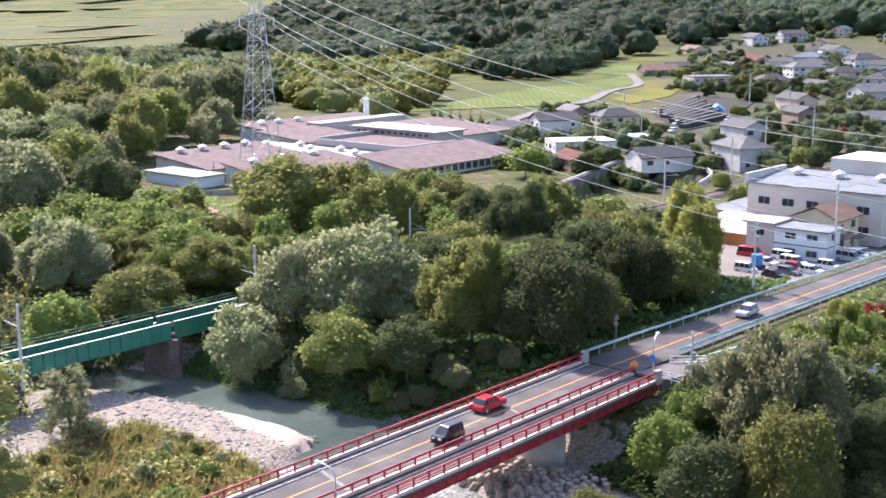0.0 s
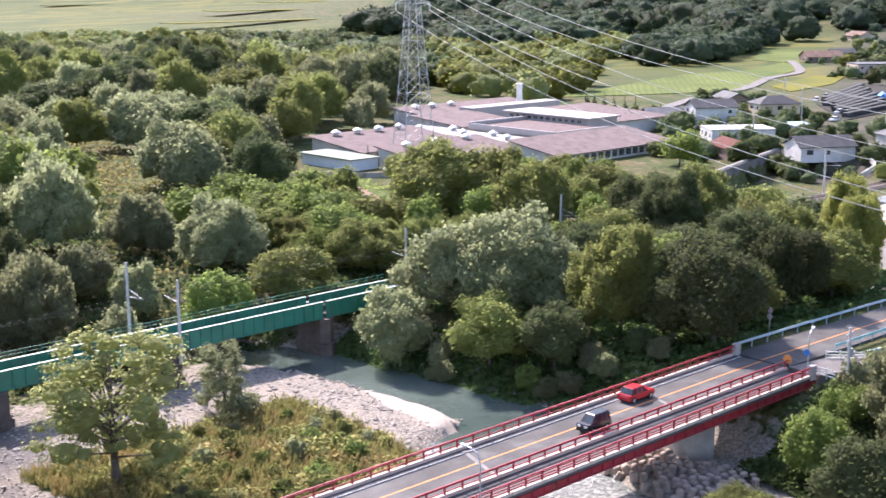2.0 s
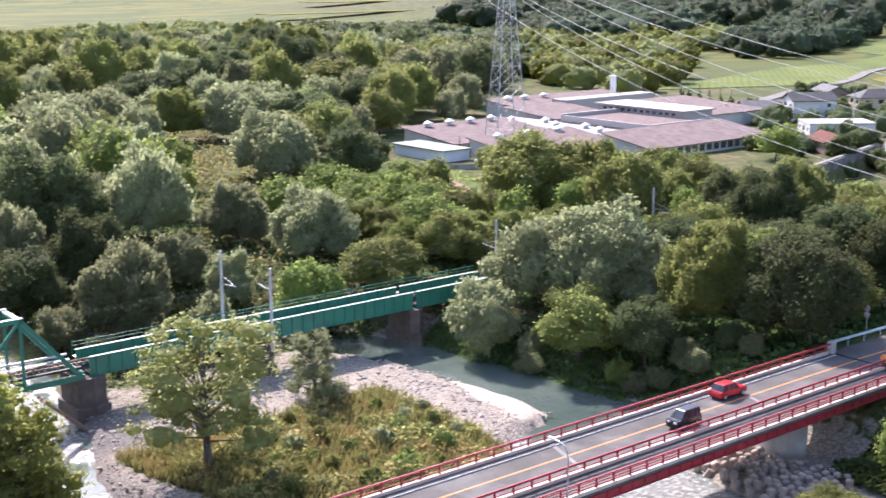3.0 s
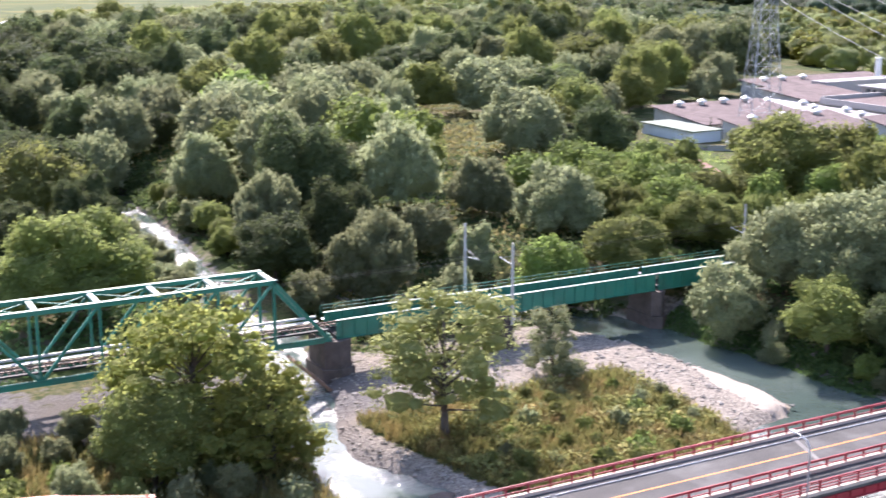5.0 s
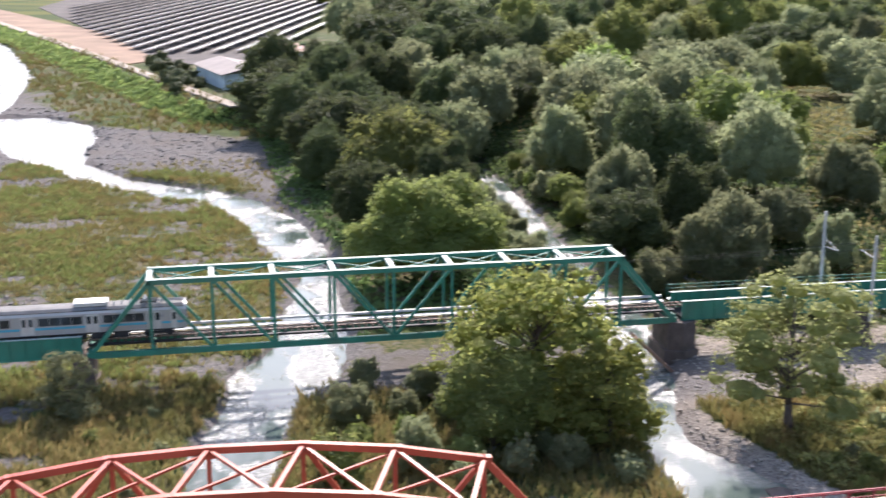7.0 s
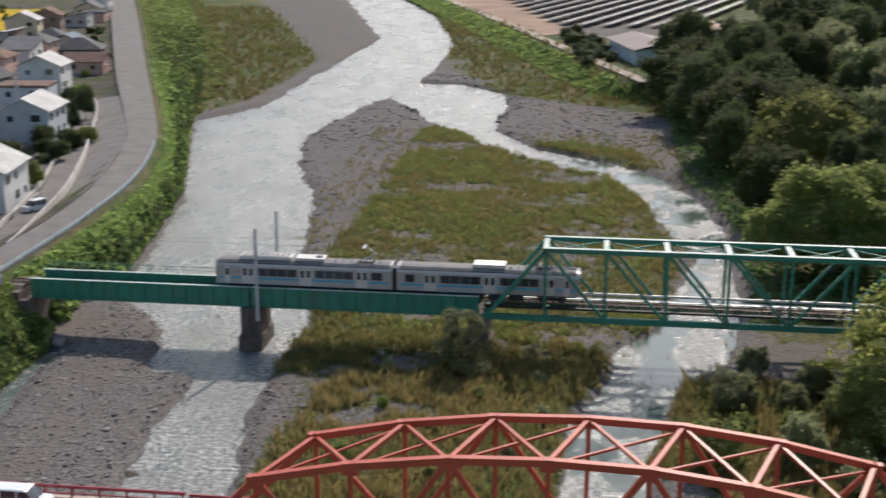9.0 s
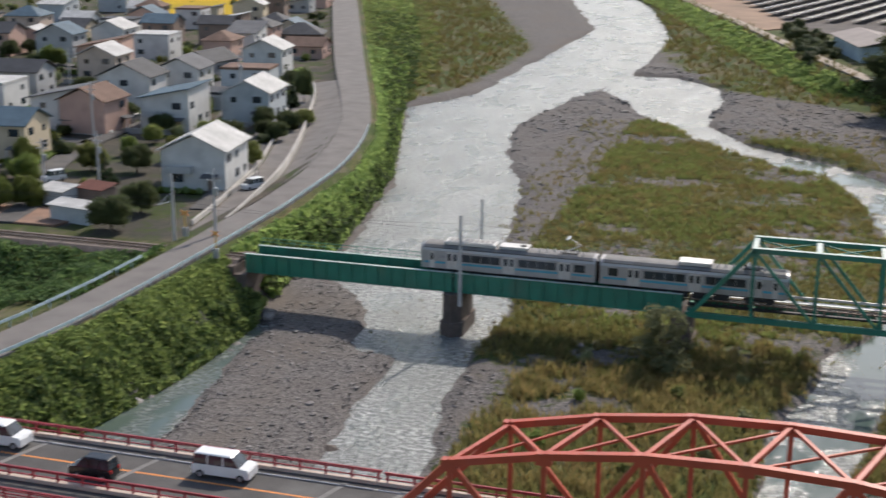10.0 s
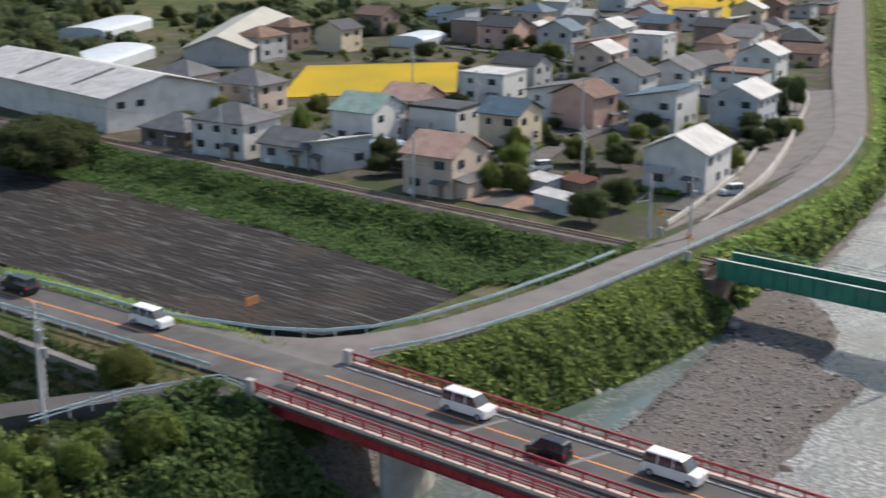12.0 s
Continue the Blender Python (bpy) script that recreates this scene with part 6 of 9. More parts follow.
# ---- houses ----
def house(x, y, rz, w, d, storeys, roof, ridge, wall, top, label, z=5.5):
    hh = 2.8 * storeys + 0.3
    SPOTS.append((x, y, rz, w, d, storeys))
    if (roof, ridge) in (("gable", "y"), ("hip", "y")):
        top = ROOFS_Y.get(top, top)
    h = thing("house", pose(x, y, z, 0, 0, rz), label, "house", "village houses")
    part("wall", Geo().box(-w / 2, -d / 2, -0.6, w / 2, d / 2, hh), wall, h)
    e = 0.55
    if roof == "gable":
        g = Geo()
        if ridge == "x":
            s, r = d / 2 + e, w / 2 + e
            rise = s * 0.45
            for q in (1, -1):
                g.add([(-r, q * s, hh - 0.1), (r, q * s, hh - 0.1), (r, 0, hh + rise), (-r, 0, hh + rise), (-r, q * s, hh + 0.08), (r, q * s, hh + 0.08), (r, 0, hh + rise + 0.18), (-r, 0, hh + rise + 0.18)],
                      [(3, 2, 1, 0), (4, 5, 6, 7), (0, 1, 5, 4), (1, 2, 6, 5), (2, 3, 7, 6), (3, 0, 4, 7)])
            for xx in (-w / 2, w / 2):
                gg = Geo()
                gg.add([(xx - 0.01, -d / 2, hh), (xx - 0.01, d / 2, hh), (xx - 0.01, 0, hh + d / 2 * 0.45), (xx + 0.01, -d / 2, hh), (xx + 0.01, d / 2, hh), (xx + 0.01, 0, hh + d / 2 * 0.45)],
                       [(0, 1, 2), (5, 4, 3), (0, 3, 4, 1), (1, 4, 5, 2), (2, 5, 3, 0)])
                part("gable", gg, wall, h)
        else:
            s, r = w / 2 + e, d / 2 + e
            rise = s * 0.45
            for q in (1, -1):
                g.add([(q * s, -r, hh - 0.1), (q * s, r, hh - 0.1), (0, r, hh + rise), (0, -r, hh + rise), (q * s, -r, hh + 0.08), (q * s, r, hh + 0.08), (0, r, hh + rise + 0.18), (0, -r, hh + rise + 0.18)],
                      [(3, 2, 1, 0), (4, 5, 6, 7), (0, 1, 5, 4), (1, 2, 6, 5), (2, 3, 7, 6), (3, 0, 4, 7)])
            for yy in (-d / 2, d / 2):
                gg = Geo()
                gg.add([(-w / 2, yy - 0.01, hh), (w / 2, yy - 0.01, hh), (0, yy - 0.01, hh + w / 2 * 0.45), (-w / 2, yy + 0.01, hh), (w / 2, yy + 0.01, hh), (0, yy + 0.01, hh + w / 2 * 0.45)],
                       [(0, 1, 2), (5, 4, 3), (0, 3, 4, 1), (1, 4, 5, 2), (2, 5, 3, 0)])
                part("gable", gg, wall, h)
        part("roof", g, top, h)
    elif roof == "hip":
        r = min(w, d) / 2 + e
        rise = r * 0.5
        X0, Y0 = w / 2 + e, d / 2 + e
        ax, ay = X0 - r, Y0 - r
        part("roof", Geo().add([(-X0, -Y0, hh), (X0, -Y0, hh), (X0, Y0, hh), (-X0, Y0, hh), (-ax, -ay, hh + rise), (ax, -ay, hh + rise), (ax, ay, hh + rise), (-ax, ay, hh + rise),
                                (-X0, -Y0, hh - 0.15), (X0, -Y0, hh - 0.15), (X0, Y0, hh - 0.15), (-X0, Y0, hh - 0.15)],
                               [(0, 1, 5, 4), (1, 2, 6, 5), (2, 3, 7, 6), (3, 0, 4, 7), (4, 5, 6, 7), (8, 9, 1, 0), (9, 10, 2, 1), (10, 11, 3, 2), (11, 8, 0, 3), (11, 10, 9, 8)]), top, h)
    elif roof == "mono":
        rise = w * 0.22
        part("roof", Geo().add([(-w / 2 - e, -d / 2 - e, hh), (w / 2 + e, -d / 2 - e, hh + rise), (w / 2 + e, d / 2 + e, hh + rise), (-w / 2 - e, d / 2 + e, hh),
                                (-w / 2 - e, -d / 2 - e, hh + 0.2), (w / 2 + e, -d / 2 - e, hh + rise + 0.2), (w / 2 + e, d / 2 + e, hh + rise + 0.2), (-w / 2 - e, d / 2 + e, hh + 0.2)],
                               [(3, 2, 1, 0), (4, 5, 6, 7), (0, 1, 5, 4), (1, 2, 6, 5), (2, 3, 7, 6), (3, 0, 4, 7)]), top, h)
        part("wall_top", Geo().add([(-w / 2, -d / 2, hh), (w / 2, -d / 2, hh), (w / 2, d / 2, hh), (-w / 2, d / 2, hh), (w / 2, -d / 2, hh + rise), (w / 2, d / 2, hh + rise)],
                                   [(0, 1, 4), (2, 3, 5), (1, 2, 5, 4), (0, 4, 5, 3), (0, 3, 2, 1)]), wall, h)
    else:
        part("roof", Geo().box(-w / 2 - 0.1, -d / 2 - 0.1, hh, w / 2 + 0.1, d / 2 + 0.1, hh + 0.5), top, h)
    # windows on the four sides
    for st in range(storeys):
        for side in (0, 1, 3) if math.hypot(x, y) < 230 else ((0, 1) if x < 0 else (0, 3)):
            n = w if side % 2 == 0 else d
            dep = d if side % 2 == 0 else w
            count = max(1, int(n / 3.6))
            for k in range(count):
                if random.random() < 0.2:
                    continue
                u = -n / 2 + n * (k + 0.5) / count
                m = pose(0, 0, 0, 0, 0, 90 * side) @ pose(u, -dep / 2, 1.0 + 2.8 * st + 0.3)
                win = part("window", WIN_PANE[(k + st + side) % 2], None, h, at=m)
                if math.hypot(x, y) < 200:
                    part("window_frame", WIN_FRAME[(k + st + side) % 2], None, win)
    near = math.hypot(x, y)
    if near < 260:
        part("door", Geo().box(w * 0.22, -d / 2 - 0.06, -0.3, w * 0.22 + 0.95, -d / 2 + 0.02, 2.0), WALLS["brown"], h)
        g = Geo()
        slab(g, [(w * 0.22 - 0.7, -d / 2 - 1.5, 2.35), (w * 0.22 + 1.7, -d / 2 - 1.5, 2.35), (w * 0.22 + 1.7, -d / 2 + 0.05, 2.65), (w * 0.22 - 0.7, -d / 2 + 0.05, 2.65)], 0.12)
        part("porch_roof", g, ROOFS["grey"], h)
        part("porch_post", Geo().box(w * 0.22 - 0.6, -d / 2 - 1.4, -0.3, w * 0.22 - 0.46, -d / 2 - 1.26, 2.3), WALLS["white"], h)
        part("plinth", Geo().box(-w / 2 - 0.05, -d / 2 - 0.05, -0.6, w / 2 + 0.05, d / 2 + 0.05, 0.15), CONC, h)
        if storeys == 2 and random.random() < 0.6:
            a = -w * 0.42
            b = a + w * 0.42
            bal = part("balcony", Geo().box(a, -d / 2 - 1.15, 2.75, b, -d / 2 + 0.02, 2.9).box(a, -d / 2 - 1.15, 2.9, b, -d / 2 - 1.05, 3.75).box(a, -d / 2 - 1.05, 2.9, a + 0.1, -d / 2, 3.75).box(b - 0.1, -d / 2 - 1.05, 2.9, b, -d / 2, 3.75), random.choice([WALLS["white"], WALLS["brown"], WALLS["grey"]]), h)
        if storeys == 2 and random.random() < 0.5:
            g = Geo()
            side = random.choice((-1, 1))
            slab(g, [(side * w / 2, -d / 2 + 0.4, 3.0), (side * w / 2, d / 2 - 0.8, 3.0), (side * (w / 2 + 2.4), d / 2 - 0.8, 2.5), (side * (w / 2 + 2.4), -d / 2 + 0.4, 2.5)][::side], 0.14)
            part("lean_to_roof", g, ROOFS_Y[ROOFS["grey"]], h)
            part("lean_to_wall", Geo().box(min(side * w / 2, side * (w / 2 + 2.1)), -d / 2 + 0.8, -0.5, max(side * w / 2, side * (w / 2 + 2.1)), d / 2 - 1.2, 2.45), wall, h)
        part("air_conditioner", Geo().box(-w * 0.36, -d / 2 - 0.4, 0.1, -w * 0.36 + 0.8, -d / 2 - 0.08, 0.75), WHITE, h)
    return h


SPOTS = []
WIN_PANE, WIN_FRAME = [], []
for ww, wh in ((1.7, 1.2), (1.1, 1.0)):
    WIN_PANE.append(Geo().box(-ww / 2, -0.03, 0, ww / 2, 0.02, wh).mesh("window", GLASS))
    f = Geo()
    for a in ((-ww / 2 - 0.06, 0, -ww / 2, wh), (ww / 2, 0, ww / 2 + 0.06, wh), (-0.03, 0, 0.03, wh), (-ww / 2 - 0.06, -0.07, ww / 2 + 0.06, 0), (-ww / 2 - 0.06, wh, ww / 2 + 0.06, wh + 0.06)):
        f.box(a[0], -0.08, a[1], a[2], 0.0, a[3])
    WIN_FRAME.append(f.mesh("window_frame", STEEL))

WALLS = {k: paint("wall_" + k, c, 0.8, 0, 0.4, 0.08, 6, 0.1, shade(c, 0.75)) for k, c in
         {"white": (0.58, 0.57, 0.55), "blue": (0.42, 0.45, 0.465), "beige": (0.50, 0.40, 0.33), "cream": (0.55, 0.46, 0.33), "brown": (0.22, 0.16, 0.13), "grey": (0.4, 0.4, 0.4), "pink": (0.5, 0.33, 0.27)}.items()}


def roof_paint(name, c, rough, axis):
    """Sheets or tile courses with raised seams at every 0.45 m along one axis."""
    m = paint(name, c, min(0.9, rough + 0.22), 0, 0.5, 0.2, 5, 0.2, shade(c, 0.65))
    t = m.node_tree
    tc = t.nodes.new("ShaderNodeTexCoord")
    wv = t.nodes.new("ShaderNodeTexWave")
    wv.bands_direction, wv.wave_profile = axis, "SAW"
    wv.inputs["Scale"].default_value = 0.314 / 0.45
    t.links.new(tc.outputs["Object"], wv.inputs["Vector"])
    p = t.nodes["Principled BSDF"]
    p.inputs["Specular IOR Level"].default_value = 0.18
    r = t.nodes.new("ShaderNodeMapRange")
    r.inputs[1].default_value, r.inputs[2].default_value = 0.78, 0.95
    t.links.new(wv.outputs["Fac"], r.inputs[0])
    old = p.inputs["Base Color"].links[0].from_socket
    t.links.new(ramp_mix(t, r.outputs[0], old, shade(c, 0.45)), p.inputs["Base Color"])
    t.links.new(bump(t, wv.outputs["Fac"], 0.6, 0.06), p.inputs["Normal"])
    return m


ROOF_ROWS = (("grey", (0.15, 0.15, 0.155), 0.55), ("dark", (0.075, 0.075, 0.08), 0.45), ("white", (0.52, 0.51, 0.49), 0.42), ("green", (0.28, 0.38, 0.33), 0.5), ("pink", (0.45, 0.30, 0.24), 0.6),
          ("blue", (0.10, 0.15, 0.19), 0.4), ("brown", (0.2, 0.13, 0.10), 0.6), ("rust", (0.15, 0.062, 0.048), 0.8), ("sky", (0.42, 0.55, 0.66), 0.45))
ROOFS = {k: roof_paint("roof_" + k, c, r, "X") for k, c, r in ROOF_ROWS}
ROOFS_Y = {ROOFS[k]: roof_paint("roof_along_" + k, c, r, "Y") for k, c, r in ROOF_ROWS}
LEFT_HOUSES = [
    (-86, 165.5, 8, 9.5, 11, 2, "gable", "y", "white", "white", "white house with a pale gable roof beside the level crossing"),
    (-111.5, 140.3, 7, 8.2, 10, 2, "gable", "x", "beige", "pink", "beige two-storey house with a pinkish gable roof"),
    (-135.5, 142, -15, 9, 8, 1, "mono", "x", "blue", "white", "low shed with a pale sheet roof"),
    (-142, 141, 7, 9.5, 8, 1, "gable", "x", "blue", "grey", "low blue-grey house with a grey roof"),
    (-154.5, 139, 7, 11, 9, 2, "hip", "x", "white", "grey", "white two-storey house with a grey hip roof"),
    (-144, 160, 7, 8.5, 10, 2, "gable", "x", "white", "green", "white house with a pale green roof"),
    (-146, 174, 7, 8, 9, 2, "gable", "x", "pink", "pink", "terracotta house with skylights in a pinkish roof"),
    (-123.5, 173, 7, 7.5, 8.5, 2, "gable", "x", "cream", "blue", "cream house with a dark blue tiled roof"),
    (-135, 169.5, 7, 9.5, 8, 2, "flat", "x", "white", "dark", "white cubic house with a dark flat roof"),
    (-153, 208, 7, 10, 10, 2, "flat", "x", "white", "white", "white flat-roofed house beside the yellow field"),
    (-112, 205, 7, 9, 11, 2, "mono", "x", "white", "blue", "white house with a blue lean-to roof"),
    (-101.5, 216, 7, 9, 11, 2, "gable", "y", "blue", "white", "pale blue house with a light gable roof"),
    (-125, 274, 7, 9.5, 9, 2, "gable", "y", "white", "white", "white house with a pale gable roof"),
    (-130.5, 198, 7, 9, 8, 2, "mono", "x", "white", "grey", "white house with a grey sloping roof"),
    (-167.5, 138, 7, 10, 8, 1, "hip", "x", "brown", "grey", "brown house with a grey hip roof"),
    (-201, 168, 7, 10, 9, 2, "hip", "x", "beige", "grey", "beige house with a grey hip roof"),
    (-124, 197, 90, 8, 9, 2, "gable", "x", "pink", "brown", "pinkish brown house with a dark roof"),
    (-157, 224, 7, 10, 8, 2, "gable", "x", "grey", "dark", "grey house with a dark tiled roof"),
    (-155, 252, 7, 9, 9, 2, "gable", "y", "beige", "white", "beige house with a pale gable roof"),
    (-128, 239, 7, 9, 9, 2, "gable", "y", "white", "grey", "white house with a grey gable roof"),
    (-138, 270, -10, 9, 10, 1, "gable", "y", "grey", "dark", "low grey house with a dark roof"),
    (-140, 330, 15, 12, 10, 1, "hip", "x", "brown", "dark", "dark brown house beside the bank road"),
    (-163, 290, 7, 10, 9, 2, "flat", "x", "white", "white", "white two-storey house with a flat roof"),
    (-181, 300, 7, 9, 9, 2, "gable", "y", "white", "white", "white house with a pale roof"),
    (-182, 168, 7, 11, 8.5, 2, "hip", "x", "beige", "grey", "beige house with a grey hip roof"),
]
for x, y, rz, w, d, st, roof, ridge, wall, top, label in LEFT_HOUSES:
    house(x, y, rz, w, d, st, roof, ridge, WALLS[wall], ROOFS[top], label)
r = random.Random(7)
YELLOW = [(-170, 401), (-215, 485), (-265, 470), (-228, 384)]
for j in range(14):
    for i in range(12):
        x, y = -100 - 15 * i + r.uniform(-3, 3), 226 + 19 * j + r.uniform(-4, 4)
        if x > LEFT_TOP(y) - 16 or (-225 < x < -160 and 175 < y < 262) or x < -260 or r.random() < 0.22 or any(math.hypot(x - q[0], y - q[1]) < 12.5 for q in SPOTS) or inside(YELLOW, x, y):
            continue
        house(x, y, r.choice([5, 8, 12, 96]), r.uniform(8, 11), r.uniform(7, 9.5), r.choice([1, 2, 2]), r.choice(["gable", "gable", "hip", "flat", "mono"]), r.choice("xy"),
              WALLS[r.choice(["white", "blue", "beige", "grey", "cream", "brown", "brown", "pink"])], ROOFS[r.choice(["grey", "dark", "dark", "dark", "blue", "white", "brown"])], "house of the village with pale walls and a low roof")


# ---- the right bank: school, works yard, houses ----
SCHOOL_WALL = paint("pale_grey_render", (0.50, 0.49, 0.48), 0.8, 0, 0.3, 0.08, 6, 0.1, (0.36, 0.35, 0.34))
SCHOOL_ROOF = roof_paint("pinkish_metal_roof", (0.19, 0.145, 0.138), 0.75, "X")
FLAT_ROOF = paint("pale_flat_roof", (0.33, 0.305, 0.295), 0.7, 0, 0.2, 0.08, 5, 0.1, (0.33, 0.305, 0.295))
WORKS = paint("cream_works_wall", (0.48, 0.455, 0.42), 0.8, 0, 0.25, 0.08, 6, 0.1, (0.42, 0.37, 0.32))
SHEETROOF = roof_paint("blue_grey_sheet_roof", (0.23, 0.255, 0.275), 0.6, "Y")
ORANGEWALL = paint("orange_wall", (0.5, 0.2, 0.08), 0.8, 0, 0.3, 0.1, 6, 0.1)
BLUEWHITE = paint("pale_blue_wall", (0.58, 0.64, 0.68), 0.7, 0, 0.3, 0.06, 6, 0.1)


def row_windows(h, x0, y0, x1, y1, z, n, ww, wh, frame_mat=STEEL):
    """A row of windows along a wall line, each with a frame and a pane; they stand 3 cm proud to the right of the line."""
    d = Vector((x1 - x0, y1 - y0, 0))
    ang = math.degrees(math.atan2(d.y, d.x))
    pane = Geo().box(-ww / 2, -0.03, 0, ww / 2, 0.02, wh).mesh("window", GLASS)
    f = Geo()
    for a in ((-ww / 2 - 0.06, -0.06, -ww / 2, wh + 0.06), (ww / 2, -0.06, ww / 2 + 0.06, wh + 0.06), (-0.03, 0, 0.03, wh), (-ww / 2, -0.06, ww / 2, 0), (-ww / 2, wh, ww / 2, wh + 0.06)):
        f.box(a[0], -0.07, a[1], a[2], 0.01, a[3])
    f = f.mesh("window_frame", frame_mat)
    for k in range(n):
        p = Vector((x0, y0, z)) + d * (k + 0.5) / n
        w = part("window", pane, None, h, at=pose(*p, 0, 0, ang))
        part("frame", f, None, w)


def wing(h, x0, y0, x1, y1, eave, ridge, mat_wall=SCHOOL_WALL, mat_roof=SCHOOL_ROOF, base=5.2, n=24, mono=True):
    """A long wing with a roof that rises from its front (low y) to its back."""
    part("wall", Geo().add([(x0, y0, base), (x1, y0, base), (x1, y1, base), (x0, y1, base), (x0, y0, eave), (x1, y0, eave), (x1, y1, ridge), (x0, y1, ridge)],
                           [(3, 2, 1, 0), (0, 1, 5, 4), (1, 2, 6, 5), (2, 3, 7, 6), (3, 0, 4, 7), (4, 5, 6, 7)]), mat_wall, h)
    g = Geo()
    e = 0.9
    k = (ridge - eave) / (y1 - y0)
    cs = [(x0 - e, y0 - e, eave + 0.25 - k * e), (x1 + e, y0 - e, eave + 0.25 - k * e), (x1 + e, y1 + e, ridge + 0.25 + k * e), (x0 - e, y1 + e, ridge + 0.25 + k * e)]
    slab(g, cs, 0.22)
    part("roof", g, mat_roof, h, "pinkish grey seamed metal roof")


school = thing("school_building", pose(0, 0, 0), "sprawling low school with pinkish metal roofs and pale walls", "school")
wing(school, 191, 233, 224, 253, 7.9, 10.0, n=30)
wing(school, 190, 209, 222, 226, 7.9, 10.0, n=28)
wing(school, 219, 196, 262, 211, 8.0, 10.2, n=36)
part("hall", Geo().box(238, 214, 5.2, 258, 243, 9.6), SCHOOL_WALL, school)
part("hall_roof", Geo().box(237.5, 213.5, 9.6, 258.4, 243.4, 10.0), SCHOOL_ROOF, school)
part("parapet", Geo().box(237.2, 243.4, 9.2, 259, 244.2, 11.0).box(236.6, 213, 9.2, 237.2, 244, 10.7).box(237.2, 212.6, 9.2, 258, 213.2, 10.7), FLAT_ROOF, school, "pale parapet wall")
part("clerestory", Geo().box(259, 221, 5.2, 271, 252, 11.6), FLAT_ROOF, school, "pale clerestory block")
part("clerestory_roof", Geo().box(258.2, 220.2, 11.6, 271.8, 252.8, 12.0), FLAT_ROOF, school)
row_windows(school, 258.97, 250.5, 258.97, 223, 10.4, 12, 1.3, 0.8)
wing(school, 272, 226, 300, 256, 9.2, 10.8, n=24)
part("flat_block", Geo().box(225, 214, 5.2, 237, 262, 8.6).box(226, 215, 8.6, 236.4, 262, 8.75), FLAT_ROOF, school, "pale flat roof with vents")
wing(school, 240, 250, 262, 270, 8.8, 10.3, n=18)
wing(school, 250, 272, 300, 290, 8.8, 10.4, n=36)
part("back_block", Geo().box(262, 268, 5.2, 300, 274, 11.2), FLAT_ROOF, school, "pale block behind")
part("chimney", Geo().tube((290, 276, 9), (290, 276, 16.2), 0.95, 0.9, 16).tube((290, 276, 16.2), (290, 276, 16.5), 1.1, 1.1, 16), WHITE, school, "white round chimney")
row_windows(school, 220, 195.97, 262, 195.97, 6.1, 16, 1.8, 1.5)
vent = Geo().tube((0, 0, 0), (0, 0, 0.7), 0.7, 0.7, 12).tube((0, 0, 0.7), (0, 0, 0.95), 1.35, 1.2, 14).tube((0, 0, 0.95), (0, 0, 1.5), 1.2, 0.2, 14).mesh("roof_vent", ROOFUNIT)
for x, y, z in ((197, 251, 10.1), (204, 251, 10.1), (211, 251, 10.1), (218, 251, 10.1), (196, 223, 9.8), (206, 223.6, 9.8), (216, 223.6, 9.8), (229, 222, 8.75), (232, 230, 8.75), (229, 238, 8.75), (233, 246, 8.75), (228, 254, 8.75), (255, 286, 10.3), (262, 286, 10.3), (270, 286, 10.3)):
    part("roof_vent", vent, None, school, "pale domed roof ventilator", at=pose(x, y, z))
EARTH = paint("reddish_bare_earth", (0.25, 0.15, 0.105), 0.95, 0, 0.25, 0.25, 4, 0.4, (0.15, 0.11, 0.085))
field([(165, 222), (174, 213), (163, 186), (150, 168), (146, 172), (156, 194)], EARTH, "reddish bare plot below the school", 5.7)
field([(171, 216), (174, 213), (163, 186), (150, 168), (149, 169), (160, 188)], MEADOW, "bright grass strip beside the bare plot", 5.76)
fence = thing("fence", pose(0, 0, 0), "low grey fence below the school yard", "fence")
for a, b in (((166, 226), (177, 214)), ((177, 214), (186, 206))):
    part("panel", Geo().beam((*a, 6.1), (*b, 6.1), 0.1, 1.2), CONC, fence)
hut = thing("storage_shed", pose(0, 0, 0), "grey-blue storage shed with a green flat roof", "shed")
part("wall", Geo().box(180, 224, 5.2, 188, 243, 8.0), BLUEWHITE, hut)
part("roof", Geo().box(179.6, 223.6, 8.0, 188.4, 243.4, 8.25), paint("dull_green_roof", (0.16, 0.2, 0.15), 0.7), hut)

works = thing("works_building", pose(0, 0, 0), "large cream works building with a low grey sheet roof", "building")
part("wall", Geo().box(211, 80, 5.2, 226, 105, 14.6), WORKS, works)
g = Geo()
cs = [(210.6, 105.4, 14.65), (210.6, 79.6, 14.65), (226.4, 79.6, 15.6), (226.4, 105.4, 15.6)]
slab(g, cs, 0.2)
part("roof", g, SHEETROOF, works, "blue-grey sheet roof")
part("parapet", Geo().box(210.4, 104.9, 14.5, 226.6, 105.5, 16.2), WORKS, works)
part("tower", Geo().box(226.2, 84, 5.2, 240, 96, 18.2), WORKS, works, "taller pale block")
row_windows(works, 210.97, 104, 210.97, 81, 10.9, 5, 2.2, 1.3)
row_windows(works, 210.97, 104, 210.97, 81, 7.4, 5, 2.4, 1.3)
for y in (100, 92, 84):
    part("roof_vent", vent, None, works, "grey roof ventilator", at=pose(221, y, 15.3))
annex = thing("works_annex", pose(0, 0, 0), "low annex with an orange front and a pale sheet roof", "building")
part("wall", Geo().box(196.5, 97, 5.2, 213, 108.5, 7.8), ORANGEWALL, annex)
g = Geo()
